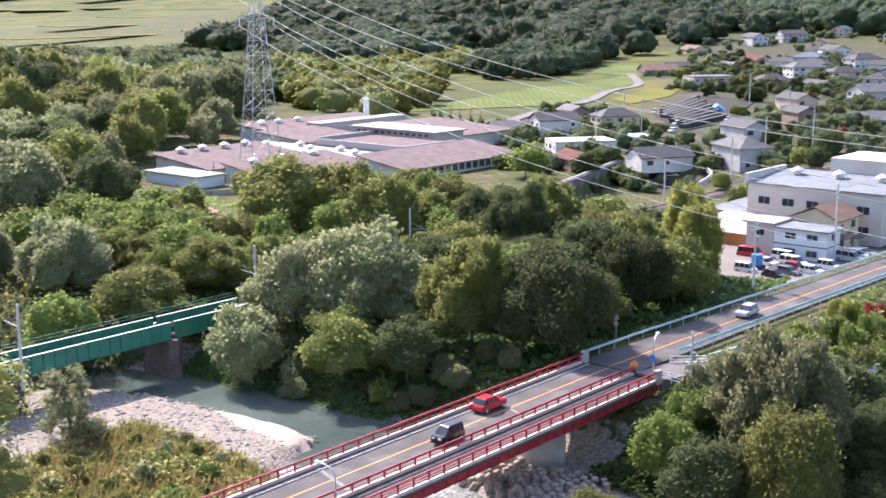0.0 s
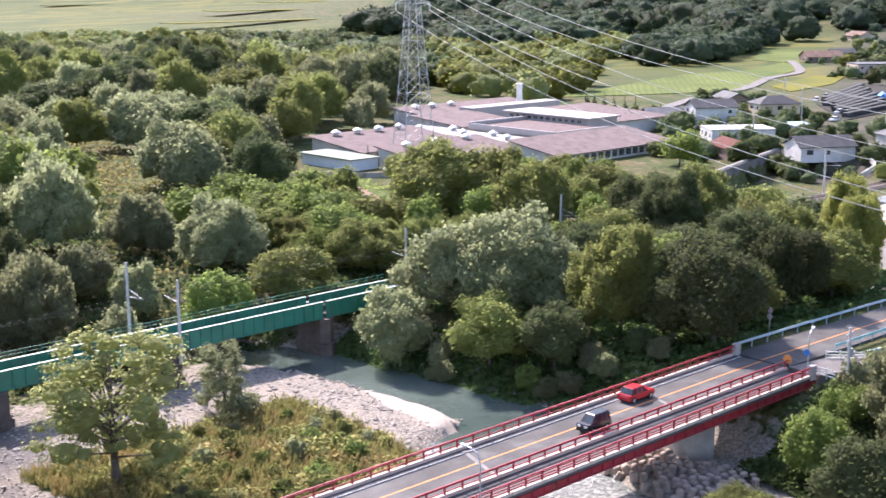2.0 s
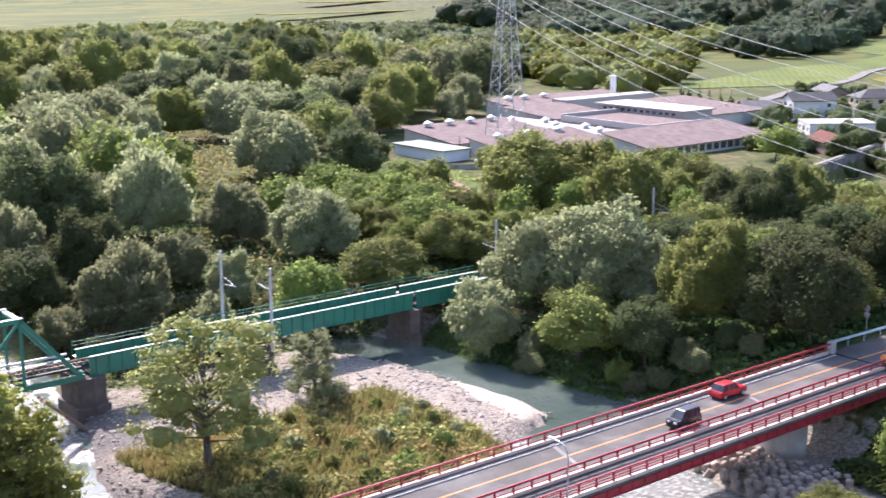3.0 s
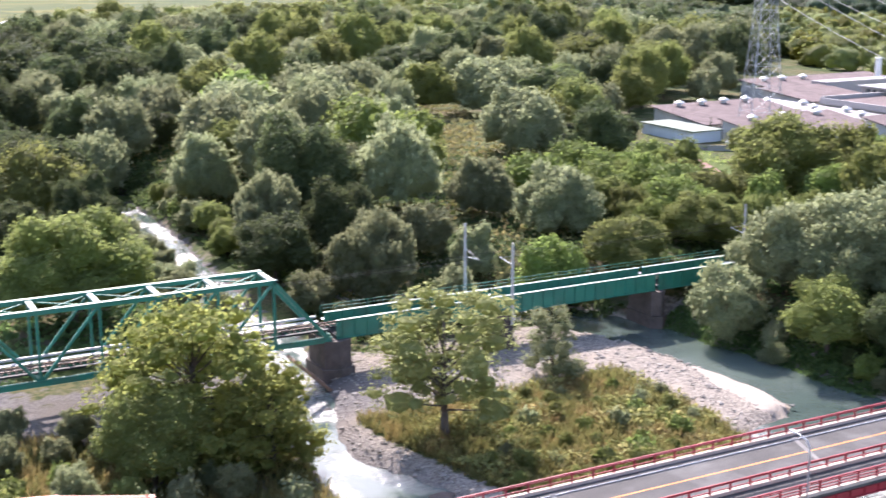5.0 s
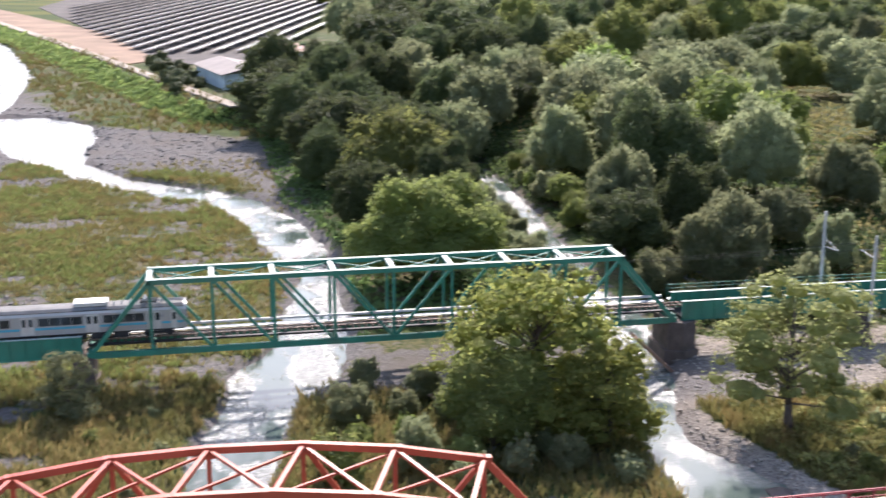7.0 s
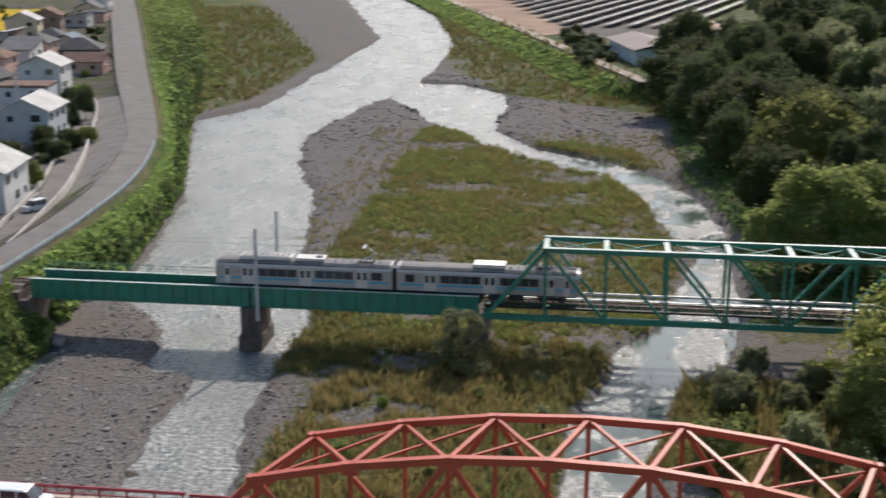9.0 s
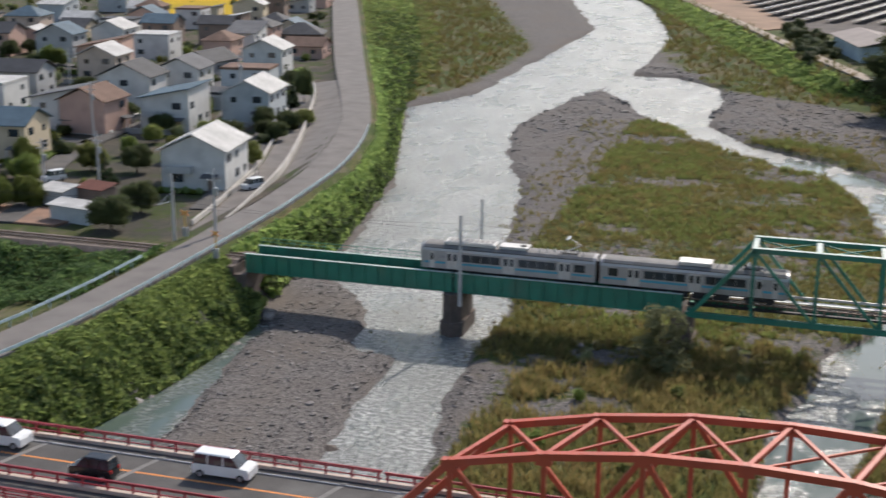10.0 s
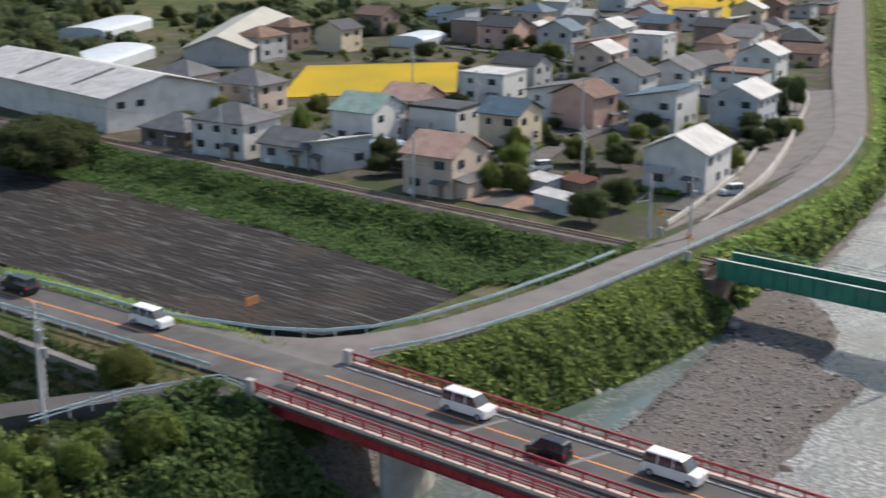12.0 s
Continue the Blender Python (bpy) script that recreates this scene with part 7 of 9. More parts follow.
slab(g, [(195.8, 96.4, 7.9), (210.9, 96.4, 8.9), (210.9, 109.2, 8.9), (195.8, 109.2, 7.9)], 0.18)
part("roof", g, paint("pale_gold_sheet_roof", (0.46, 0.39, 0.30), 0.6, 0.0), annex)
annex2 = thing("works_annex", pose(0, 0, 0), "low grey annex behind the works", "building")
part("wall", Geo().box(211.2, 105.6, 5.2, 227, 113, 8.6), SCHOOL_WALL, annex2)
part("roof", Geo().box(210.6, 105.5, 8.6, 227.6, 113.6, 8.85), SHEETROOF, annex2)
office = thing("office_building", pose(0, 0, 0), "two-storey beige and pale blue office beside the car park", "building")
part("wall", Geo().box(192.2, 90.6, 5.2, 198.2, 95.6, 10.9), WORKS, office, "beige wing")
part("front_wall", Geo().box(192, 81.5, 5.2, 197.4, 90.5, 10.5), BLUEWHITE, office, "pale blue wing")
part("roof", Geo().box(191.6, 90.4, 10.9, 198.8, 96.2, 11.15), FLAT_ROOF, office)
part("front_roof", Geo().box(191.4, 80.9, 10.5, 198, 90.4, 10.75), SHEETROOF, office)
part("band", Geo().box(191.95, 81.45, 7.9, 197.45, 90.55, 8.05), DARK, office)
row_windows(office, 191.99, 89.5, 191.99, 82, 9.0, 2, 1.8, 0.9)
row_windows(office, 191.99, 89.5, 191.99, 82, 6.3, 2, 1.8, 1.0)
row_windows(office, 192.19, 95.3, 192.19, 91, 8.9, 1, 1.6, 1.0)
row_windows(office, 192.3, 81.49, 197, 81.49, 9.0, 1, 1.2, 1.0)


r = random.Random(21)
NEAR_VILLAGE = [
    (204, 87, 9, 8, 2, "gable", "cream", "brown"),
    (278, 163, 14.2, 8.8, 1, "gable", "white", "dark"), (289, 146, 13.6, 9.0, 2, "hip", "grey", "grey"), (332, 167, 13.0, 8.2, 2, "gable", "grey", "dark"), (386, 175, 11.4, 7.1, 2, "gable", "brown", "dark"),
    (435, 199, 13.9, 8.6, 2, "gable", "beige", "dark"), (339, 215, 13.0, 8.0, 2, "hip", "cream", "dark"), (370, 252, 12.1, 7.5, 1, "gable", "brown", "grey"), (316, 222, 13.0, 8.1, 2, "gable", "white", "dark"),
    (309, 233, 13.9, 8.6, 1, "gable", "beige", "grey"), (605, 357, 19.5, 12.1, 1, "gable", "brown", "brown"), (528, 285, 20.0, 12.4, 2, "flat", "beige", "grey"), (874, 435, 20.0, 12.4, 2, "gable", "blue", "dark"),
    (727, 360, 20.0, 12.4, 1, "gable", "beige", "rust"), (633, 286, 18.6, 11.6, 2, "hip", "white", "grey"), (1435, 587, 20.0, 12.4, 2, "gable", "grey", "dark"), (728, 293, 20.0, 12.4, 2, "hip", "white", "dark"),
    (488, 191, 17.6, 10.9, 2, "gable", "grey", "grey"), (404, 159, 15.6, 9.7, 1, "gable", "blue", "grey"), (261, 177, 10.6, 6.6, 1, "gable", "brown", "rust"), (791, 439, 20.0, 12.4, 1, "gable", "beige", "brown"),
    (544, 239, 14.6, 9.1, 1, "gable", "grey", "dark"), (564, 271, 16.8, 10.4, 1, "hip", "grey", "dark"), (796, 340, 20.0, 12.4, 2, "gable", "white", "dark"), (662, 345, 15.0, 9.3, 1, "gable", "brown", "grey"),
    (293, 197, 17.4, 10.8, 1, "flat", "white", "white"), (312, 190, 9.9, 6.1, 1, "flat", "grey", "sky"), (604, 253, 14.6, 9.1, 2, "hip", "beige", "dark"), (1055, 413, 20.0, 12.4, 2, "gable", "white", "dark"),
    (908, 422, 20.0, 12.4, 2, "gable", "grey", "dark"), (1149, 506, 20.0, 12.4, 2, "hip", "white", "dark"), (643, 367, 13.2, 8.2, 1, "gable", "grey", "dark"),
]
for x, y, w, d, st, roof, wall, top in NEAR_VILLAGE:
    house(x, y, r.choice([-38, -32, 52, 58]) if x > 230 else 0, w, d, st, roof, "x", WALLS.get(wall, WALLS["grey"]), ROOFS[top], "village house with a low %s roof among garden trees" % {"dark": "dark tiled", "grey": "grey tiled", "brown": "brown", "rust": "rusty red", "white": "white sheet", "sky": "pale blue sheet"}[top], 5.3 if x < 560 else float(height(x, y)) - 0.2)
r = random.Random(22)
for k in range(40):
    x, y = r.uniform(560, 1050), 0
    y = 0.30 * x + r.uniform(-10, 120)
    if any(math.hypot(x - q[0], y - q[1]) < 22 for q in SPOTS):
        continue
    house(x, y, r.choice([0, 90, 20]), r.uniform(12, 18), r.uniform(9, 12), 2, r.choice(["gable", "hip"]), "x", WALLS[r.choice(["white", "grey", "cream", "beige"])], ROOFS[r.choice(["dark", "blue", "dark", "brown"])], "house far off in the village across the plain", float(height(x, y)) - 0.2)

# retaining wall and cutting beside the railway
solid("wall_retaining", Geo().beam((222, 158.8, 3.6), (277, 173.8, 3.6), 1.0, 5.6), paint("dark_weathered_concrete", (0.15, 0.14, 0.135), 0.9, 0, 0.3, 0.25, 5, 0.4, (0.09, 0.085, 0.08)), "dark weathered concrete retaining wall", "wall", "structure")
solid("wall_coping", Geo().beam((222, 159.3, 6.5), (277, 174.3, 6.5), 1.0, 0.25), paint("weathered_coping", (0.24, 0.23, 0.21), 0.9, 0, 0.4, 0.25, 6, 0.3), "weathered grey coping on the retaining wall", "wall", "structure")
solid("wall_road", Geo().pipe([(*p, 5.9) for p in curve([(277, 173), (284, 166), (284, 156), (272, 145), (255, 139)], 5)], 0.4, 1.1), CONC, "pale low wall along the bending lane", "wall", "structure")


# ---- the train ----
train = thing("train", pose(-41, TRACK_Y, RZ), "two-car stainless commuter train with aqua stripes on the bridge", "train")
SEAL = paint("door_seal_grey", (0.3, 0.3, 0.3), 0.6)
PALEDOOR = paint("door_stainless", (0.58, 0.57, 0.55), 0.4, 0.4, 0.6, 0.06, 20, 0.02)


def car_section(x, shrink=0.0, low=0.0):
    """Outline of the body across the car at x."""
    pts = []
    for y, z in ((-1.4, 0.98), (-1.42, 2.0), (-1.40, 3.0), (-1.30, 3.32), (-1.0, 3.56), (-0.5, 3.66), (0.5, 3.66), (1.0, 3.56), (1.30, 3.32), (1.40, 3.0), (1.42, 2.0), (1.4, 0.98)):
        pts.append((x, y * (1 - shrink), z - (low * (z - 0.98) / 2.7)))
    return pts


def closed(rows):
    g = Geo()
    g.loft([r + [r[0]] for r in rows])
    g.add(rows[0], [tuple(range(len(rows[0])))])
    g.add(rows[-1], [tuple(range(len(rows[-1]) - 1, -1, -1))])
    return g


bogie_wheel = Geo().tube((0, -0.07, 0), (0, 0.07, 0), 0.43, 0.43, 16).mesh("wheel", DARK)
for c in range(2):
    car = part("car", Geo().box(c * 20 + 0.6, -1.2, 0.8, c * 20 + 19.3, 1.2, 0.98), DARK, train, "railcar with underframe")
    x0, x1 = c * 20.0 + 0.12, c * 20.0 + 19.62
    nose, tail = (0.35, 0.0) if c == 0 else (0.0, 0.35)
    xs = [x0, x0 + nose, x1 - tail, x1] if nose or tail else [x0, x1]
    rows = [car_section(x0, 0.06 if nose else 0, 0.12 if nose else 0), car_section(x0 + 0.4), car_section(x1 - 0.4), car_section(x1, 0.06 if tail else 0, 0.12 if tail else 0)]
    part("body", closed(rows), STAINLESS, car, "brushed stainless steel body")
    part("roof", Geo().add([(x, y, z) for x in (x0 + 0.3, x1 - 0.3) for y, z in ((-1.31, 3.33), (-1.0, 3.575), (-0.5, 3.675), (0.5, 3.675), (1.0, 3.575), (1.31, 3.33))],
                           [(k, k + 1, k + 7, k + 6) for k in range(5)]), ROOFGREY, car, "dark grey roof")
    part("roof_edge", Geo().box(x0 + 0.25, -1.37, 3.28, x1 - 0.25, -1.30, 3.36), DARK, car)
    doors = (3.6, 10.0, 16.2)
    for side in (-1, 1):
        s = side * 1.425
        # stripes between the doors
        stops = [0.35, *[v for d in doors for v in (d - 0.72, d + 0.72)], 19.15]
        for a, b in zip(stops[::2], stops[1::2]):
            part("stripe", Geo().box(x0 + a, min(s, s + side * 0.012), 1.55, x0 + b, max(s, s + side * 0.012), 1.78), AQUA, car, "aqua stripe")
        for d in doors:
            for q in (-0.34, 0.34):
                dr = part("door", Geo().box(x0 + d + q - 0.32, min(s, s + side * 0.015), 1.05, x0 + d + q + 0.32, max(s, s + side * 0.015), 2.95), PALEDOOR, car, "steel sliding door")
                part("door_window", Geo().box(x0 + d + q - 0.2, min(s, s + side * 0.03), 1.95, x0 + d + q + 0.2, max(s, s + side * 0.03), 2.75), GLASS, dr)
        wins = ((4.7, 9.0), (11.1, 15.2), (17.2, 18.4)) if c == 0 else ((0.9, 1.9), (4.7, 9.0), (11.1, 15.2))
        for a, b in wins:
            w = part("window", Geo().box(x0 + a, min(s, s + side * 0.02), 1.95, x0 + b, max(s, s + side * 0.02), 2.78), GLASS, car)
            n = max(1, round((b - a) / 1.05))
            for k in range(1, n):
                xx = x0 + a + (b - a) * k / n
                part("mullion", Geo().box(xx - 0.03, min(s, s + side * 0.03), 1.95, xx + 0.03, max(s, s + side * 0.03), 2.78), SEAL, w)
        cab = x0 + 1.3 if c == 0 else x1 - 1.3
        cd = part("cab_door", Geo().box(cab - 0.3, min(s, s + side * 0.015), 1.05, cab + 0.3, max(s, s + side * 0.015), 2.9), PALEDOOR, car)
        part("door_window", Geo().box(cab - 0.18, min(s, s + side * 0.03), 1.95, cab + 0.18, max(s, s + side * 0.03), 2.7), GLASS, cd)
        mk = x0 + 2.15 if c == 0 else x1 - 2.85
        part("mark", Geo().box(mk, min(s, s + side * 0.015), 2.2, mk + 0.55, max(s, s + side * 0.015), 2.5), SEAL, car, "dark operator mark")
    # cab end
    e = x0 - 0.01 if c == 0 else x1 + 0.01
    part("cab_window", Geo().box(min(e, e + (-0.03 if c == 0 else 0.03)), -1.05, 2.05, max(e, e + (-0.03 if c == 0 else 0.03)), 1.05, 3.0), GLASS, car)
    for y in (-0.85, 0.85):
        part("headlight", Geo().tube((e, y, 1.45), (e + (-0.06 if c == 0 else 0.06), y, 1.45), 0.13, 0.13, 12), ROOFUNIT, car)
    # roof equipment
    if c == 0:
        part("air_conditioner", Geo().box(x0 + 2.6, -0.95, 3.66, x0 + 8.4, 0.95, 3.98).box(x0 + 2.8, -0.8, 3.98, x0 + 8.2, 0.8, 4.06), ROOFUNIT, car, "long pale air conditioning unit")
        for k in range(9):
            part("grille", Geo().box(x0 + 3.0 + 0.58 * k, -0.6, 4.06, x0 + 3.4 + 0.58 * k, 0.6, 4.09), ROOFGREY, car)
        part("roof_box", Geo().box(x0 + 8.8, -0.85, 3.66, x0 + 12.0, 0.85, 3.95), ROOFUNIT, car)
        part("fan", Geo().tube((x0 + 11.3, 0, 3.95), (x0 + 11.3, 0, 4.02), 0.4, 0.4, 16), DARK, car)
        px = x0 + 16.6
    else:
        part("roof_box", Geo().box(x0 + 8.2, -0.95, 3.66, x0 + 11.6, 0.95, 4.02), ROOFUNIT, car, "shiny roof box")
        px = x0 + 15.6
    pan = part("pantograph", Geo().box(px - 0.8, -0.7, 3.7, px + 0.8, -0.6, 3.8).box(px - 0.8, 0.6, 3.7, px + 0.8, 0.7, 3.8).box(px - 0.8, -0.7, 3.7, px - 0.7, 0.7, 3.8).box(px + 0.7, -0.7, 3.7, px + 0.8, 0.7, 3.8), DARK, car, "roof pantograph")
    up = 5.3 if c == 0 else 4.05
    part("arm", Geo().beam((px - 0.6, 0, 3.8), (px + 1.1, 0, (3.8 + up) / 2), 0.09, 0.09).beam((px + 1.1, 0, (3.8 + up) / 2), (px - 0.3, 0, up), 0.06, 0.06), STEEL, pan)
    part("contact_strip", Geo().beam((px - 0.3, -0.8, up), (px - 0.3, 0.8, up), 0.25, 0.06), STEEL, pan)
    for k in range(7):
        xx = x0 + (13.2 if c == 0 else 12.2) + 0.8 * k
        part("insulator", Geo().tube((xx, -0.55 + 0.25 * (k % 3), 3.66), (xx, -0.55 + 0.25 * (k % 3), 3.98), 0.1, 0.06, 8), ROOFUNIT, car)
    # underfloor boxes and bogies
    for k, (a, b) in enumerate(((5.6, 7.2), (7.6, 9.4), (9.8, 11.6), (12.0, 13.6))):
        part("equipment_box", Geo().box(x0 + a, -1.25, 0.28, x0 + b, -0.3, 0.8).box(x0 + a + 0.2, 0.3, 0.3, x0 + b - 0.3, 1.25, 0.8), DARK, car)
    for bx in (x0 + 2.9, x0 + 16.6):
        bg = part("bogie", Geo().box(bx - 1.6, -1.05, 0.45, bx + 1.6, -0.85, 0.68).box(bx - 1.6, 0.85, 0.45, bx + 1.6, 1.05, 0.68).box(bx - 0.3, -0.9, 0.4, bx + 0.3, 0.9, 0.8), DARK, car)
        for wx in (-1.05, 1.05):
            for wy in (-0.56, 0.56):
                part("wheel", bogie_wheel, None, bg, at=pose(bx + wx, wy, 0.43))
part("gangway", Geo().box(19.5, -0.7, 1.0, 20.3, 0.7, 3.2), BLACK, train, "black gangway bellows")

# ---- poles and contact wire of the railway ----
POLE = paint("pale_concrete_pole", (0.5, 0.48, 0.46), 0.8, 0, 1.0, 0.15, 9, 0.1)


def mast(x, y, base, top, side):
    m = thing("catenary_pole", pose(x, y, base), "concrete pole carrying the railway's contact wire", "utility pole", "railway poles")
    part("shaft", Geo().tube((0, 0, -0.5), (0, 0, top - base), 0.22, 0.15, 10), POLE, m)
    part("bracket", Geo().beam((0, 0, 11.2 - base), (0, side * (TRACK_Y - y) * 0 + (TRACK_Y - y), 11.5 - base), 0.08, 0.08).beam((0, 0, 12.3 - base), (0, (TRACK_Y - y) * 0.9, 11.55 - base), 0.05, 0.05), STEEL, m)
    return m


MASTS = [(-35.9, 126.9, 4.2, 14.0), (-35.2, 133.2, 4.2, 14.4), (72.6, 133.4, 4.2, 15.4), (75.5, 126.8, 4.2, 13.9), (111.3, 127, 4.5, 15.2), (-74, 133.4, 5.4, 14.4), (-112, 133.6, 5.4, 14.4), (-152, 133.6, 5.4, 14.4), (150, 133.4, 5, 14.6), (190, 133.4, 5, 14.6), (230, 133.4, 5, 14.6)]
for x, y, base, top in MASTS:
    mast(x, y, base, top, 1)
wires = thing("contact_wire", pose(0, 0, 0), "overhead contact wire along the railway", "wire")
xs = [-195, -152, -112, -74, -35.5, 20, 74, 111.3, 150, 190, 230]
g, g2 = Geo(), Geo()
for a, b in zip(xs, xs[1:]):
    if a == xs[0]:
        g.pipe([(a, TRACK_Y, 11.45), (xs[-1], TRACK_Y, 11.45)], 0.02, 0.02)
        g2.pipe([(p + (q - p) * k / 6, TRACK_Y, 12.3 - 2.6 * (k / 6) * (1 - k / 6)) for p, q in zip(xs, xs[1:]) for k in range(6)], 0.02, 0.02)
part("contact_line", g, DARK, wires)
part("carrier_line", g2, DARK, wires)

# ---- pylon and power lines ----
PX, PY, NX, NY = 201.0, 226.0, 90.0, -100.0
line = (Vector((NX, NY, 0)) - Vector((PX, PY, 0))).normalized()
across = Vector((-line.y, line.x, 0))


def lattice(name, x, y, z0, tall, label, skip=1):
    p = thing(name, pose(x, y, z0, 0, 0, math.degrees(math.atan2(line.y, line.x))), label, "pylon", "pylons")
    half = lambda z: 3.6 * (1 - z / tall) ** 1.15 + 0.55
    zs = [0, 6, 11.5, 16.5, 21, 25, 29, 32.5, 36, 39.5, 43, 46.5, tall][::skip]
    for sx in (-1, 1):
        for sy in (-1, 1):
            part("leg", Geo().pipe([(sx * half(a), sy * half(a), a) for a in zs], 0.15, 0.15), STEEL, p)
    for a, b in zip(zs, zs[1:]):
        for k in range(4):
            c = [(-1, -1), (1, -1), (1, 1), (-1, 1)]
            (x0, y0), (x1, y1) = c[k], c[(k + 1) % 4]
            part("brace", Geo().beam((x0 * half(a), y0 * half(a), a), (x1 * half(b), y1 * half(b), b), 0.065, 0.065), STEEL, p)
            part("brace", Geo().beam((x1 * half(a), y1 * half(a), a), (x0 * half(b), y0 * half(b), b), 0.065, 0.065), STEEL, p)
            part("strut", Geo().beam((x0 * half(b), y0 * half(b), b), (x1 * half(b), y1 * half(b), b), 0.065, 0.065), STEEL, p)
    for z in (37.5, 43.5, 49.5):
        for s in (-1, 1):
            part("cross_arm", Geo().beam((0, s * 0.5, z), (0, s * 4.4, z + 0.2), 0.2, 0.2).beam((0.4, s * 0.5, z + 1.4), (0, s * 4.4, z + 0.25), 0.12, 0.12).beam((-0.4, s * 0.5, z + 1.4), (0, s * 4.4, z + 0.25), 0.12, 0.12), STEEL, p)
            part("insulator", Geo().tube((0, s * 4.3, z + 0.1), (0, s * 4.3, z - 1.6), 0.16, 0.16, 8), WHITE, p)
    return p


lattice("power_pylon", PX, PY, 5.4, 52.0, "tall galvanised lattice pylon beside the school")
lattice("power_pylon", NX, NY, 1.0, 50.0, "tall galvanised lattice pylon across the river", 2)
for z in (41.3, 47.3, 53.3):
    for s in (-1, 1):
        w = thing("power_line", pose(0, 0, 0), "sagging pale high-voltage line between pylons", "power line", "power lines")
        a = Vector((PX, PY, z)) + across * 4.3 * s
        b = Vector((NX, NY, z - 5.5)) + across * 4.3 * s
        g = Geo()
        pts = [a.lerp(b, k / 24) - Vector((0, 0, 4 * 19 * (k / 24) * (1 - k / 24))) for k in range(25)]
        g.pipe(pts, 0.075, 0.075)
        part("conductor", g, WIRE, w)


# ---- cars ----
def car(x, y, z, rz, kind, paint_, label, name="car", group="cars"):
    """kind: length, width, height, bonnet, tail."""
    L, W, H, bonnet, tail = kind
    c = thing(name, pose(x, y, z, 0, 0, rz), label, "car" if name == "car" else name, group)
    belt = 0.55 * H if bonnet > 0.5 else 0.52 * H
    n = [(-L / 2, 0.30), (-L / 2 - 0.0, belt * 0.8), (-L / 2 + 0.12, belt), (-L / 2 + bonnet, belt + 0.06), (L / 2 - 0.1, belt + 0.04), (L / 2, belt * 0.75), (L / 2 - 0.02, 0.30)]
    g = Geo()
    w = W / 2
    k = len(n)
    g.add([(px, -w + 0.05, pz) for px, pz in n] + [(px, w - 0.05, pz) for px, pz in n],
          [tuple(range(k - 1, -1, -1)), tuple(range(k, 2 * k))] + [(i, (i + 1) % k, k + (i + 1) % k, k + i) for i in range(k)])
    part("body", g, paint_, c)
    # cabin: glass, with a painted roof
    f0, f1 = -L / 2 + bonnet, L / 2 - 0.08 - tail
    r0, r1 = f0 + (0.62 if bonnet > 0.5 else 0.35), f1 - (0.35 if tail > 0 else 0.12)
    part("cabin_glass", Geo().add([(f0, -w + 0.08, belt + 0.05), (f1, -w + 0.08, belt + 0.04), (f1, w - 0.08, belt + 0.04), (f0, w - 0.08, belt + 0.05),
                               (r0, -w + 0.2, H - 0.06), (r1, -w + 0.2, H - 0.06), (r1, w - 0.2, H - 0.06), (r0, w - 0.2, H - 0.06)],
                              [(3, 2, 1, 0), (4, 5, 6, 7), (0, 1, 5, 4), (1, 2, 6, 5), (2, 3, 7, 6), (3, 0, 4, 7)]), GLASS, c, "dark window glass")
    part("roof", Geo().add([(r0 - 0.06, -w + 0.18, H - 0.08), (r1 + 0.04, -w + 0.18, H - 0.08), (r1 + 0.04, w - 0.18, H - 0.08), (r0 - 0.06, w - 0.18, H - 0.08),
                            (r0 + 0.1, -w + 0.28, H), (r1 - 0.06, -w + 0.28, H), (r1 - 0.06, w - 0.28, H), (r0 + 0.1, w - 0.28, H)],
                           [(3, 2, 1, 0), (4, 5, 6, 7), (0, 1, 5, 4), (1, 2, 6, 5), (2, 3, 7, 6), (3, 0, 4, 7)]), paint_, c)
    for q in (0.1, 0.52):
        xx = r0 + (r1 - r0) * (q + 0.12)
        for s in (-1, 1):
            part("pillar", Geo().beam((xx, s * (w - 0.075), belt + 0.04), (xx, s * (w - 0.19), H - 0.06), 0.09, 0.03), paint_, c)
    for wx in (-L / 2 + 0.68, L / 2 - 0.68):
        for s in (-1, 1):
            tyre = part("wheel", TYRE, None, c, at=pose(wx, s * (w - 0.09), 0.31))
            part("rim", RIM, None, tyre)
    for s in (-1, 1):
        part("headlight", Geo().box(-L / 2 - 0.01, s * (w - 0.35) - 0.16, belt * 0.72, -L / 2 + 0.1, s * (w - 0.35) + 0.16, belt * 0.9), WHITE, c)
        part("tail_light", Geo().box(L / 2 - 0.08, s * (w - 0.2) - 0.1, belt * 0.75, L / 2 + 0.012, s * (w - 0.2) + 0.1, belt * 1.0), TAIL, c)
    return c


TAIL = paint("red_lamp_glass", (0.4, 0.02, 0.02), 0.2, 0, 1, 0.1, 9, 0)
RUBBER = paint("tyre_rubber", (0.02, 0.02, 0.02), 0.85, 0, 2, 0.2, 9, 0.1)
TYRE = Geo().tube((0, -0.1, 0), (0, 0.1, 0), 0.31, 0.31, 14).mesh("wheel", RUBBER)
RIM = Geo().tube((0, -0.105, 0), (0, 0.105, 0), 0.19, 0.19, 10).mesh("rim", STEEL)
COL = {k: paint("car_" + k, c, 0.22, 0.2 if k in ("silver", "grey") else 0.0, 1, 0.05, 6, 0) for k, c in
       {"white": (0.72, 0.72, 0.71), "black": (0.012, 0.012, 0.014), "red": (0.42, 0.02, 0.025), "silver": (0.5, 0.51, 0.52), "blue": (0.03, 0.05, 0.12), "grey": (0.14, 0.145, 0.15), "green": (0.05, 0.1, 0.08)}.items()}
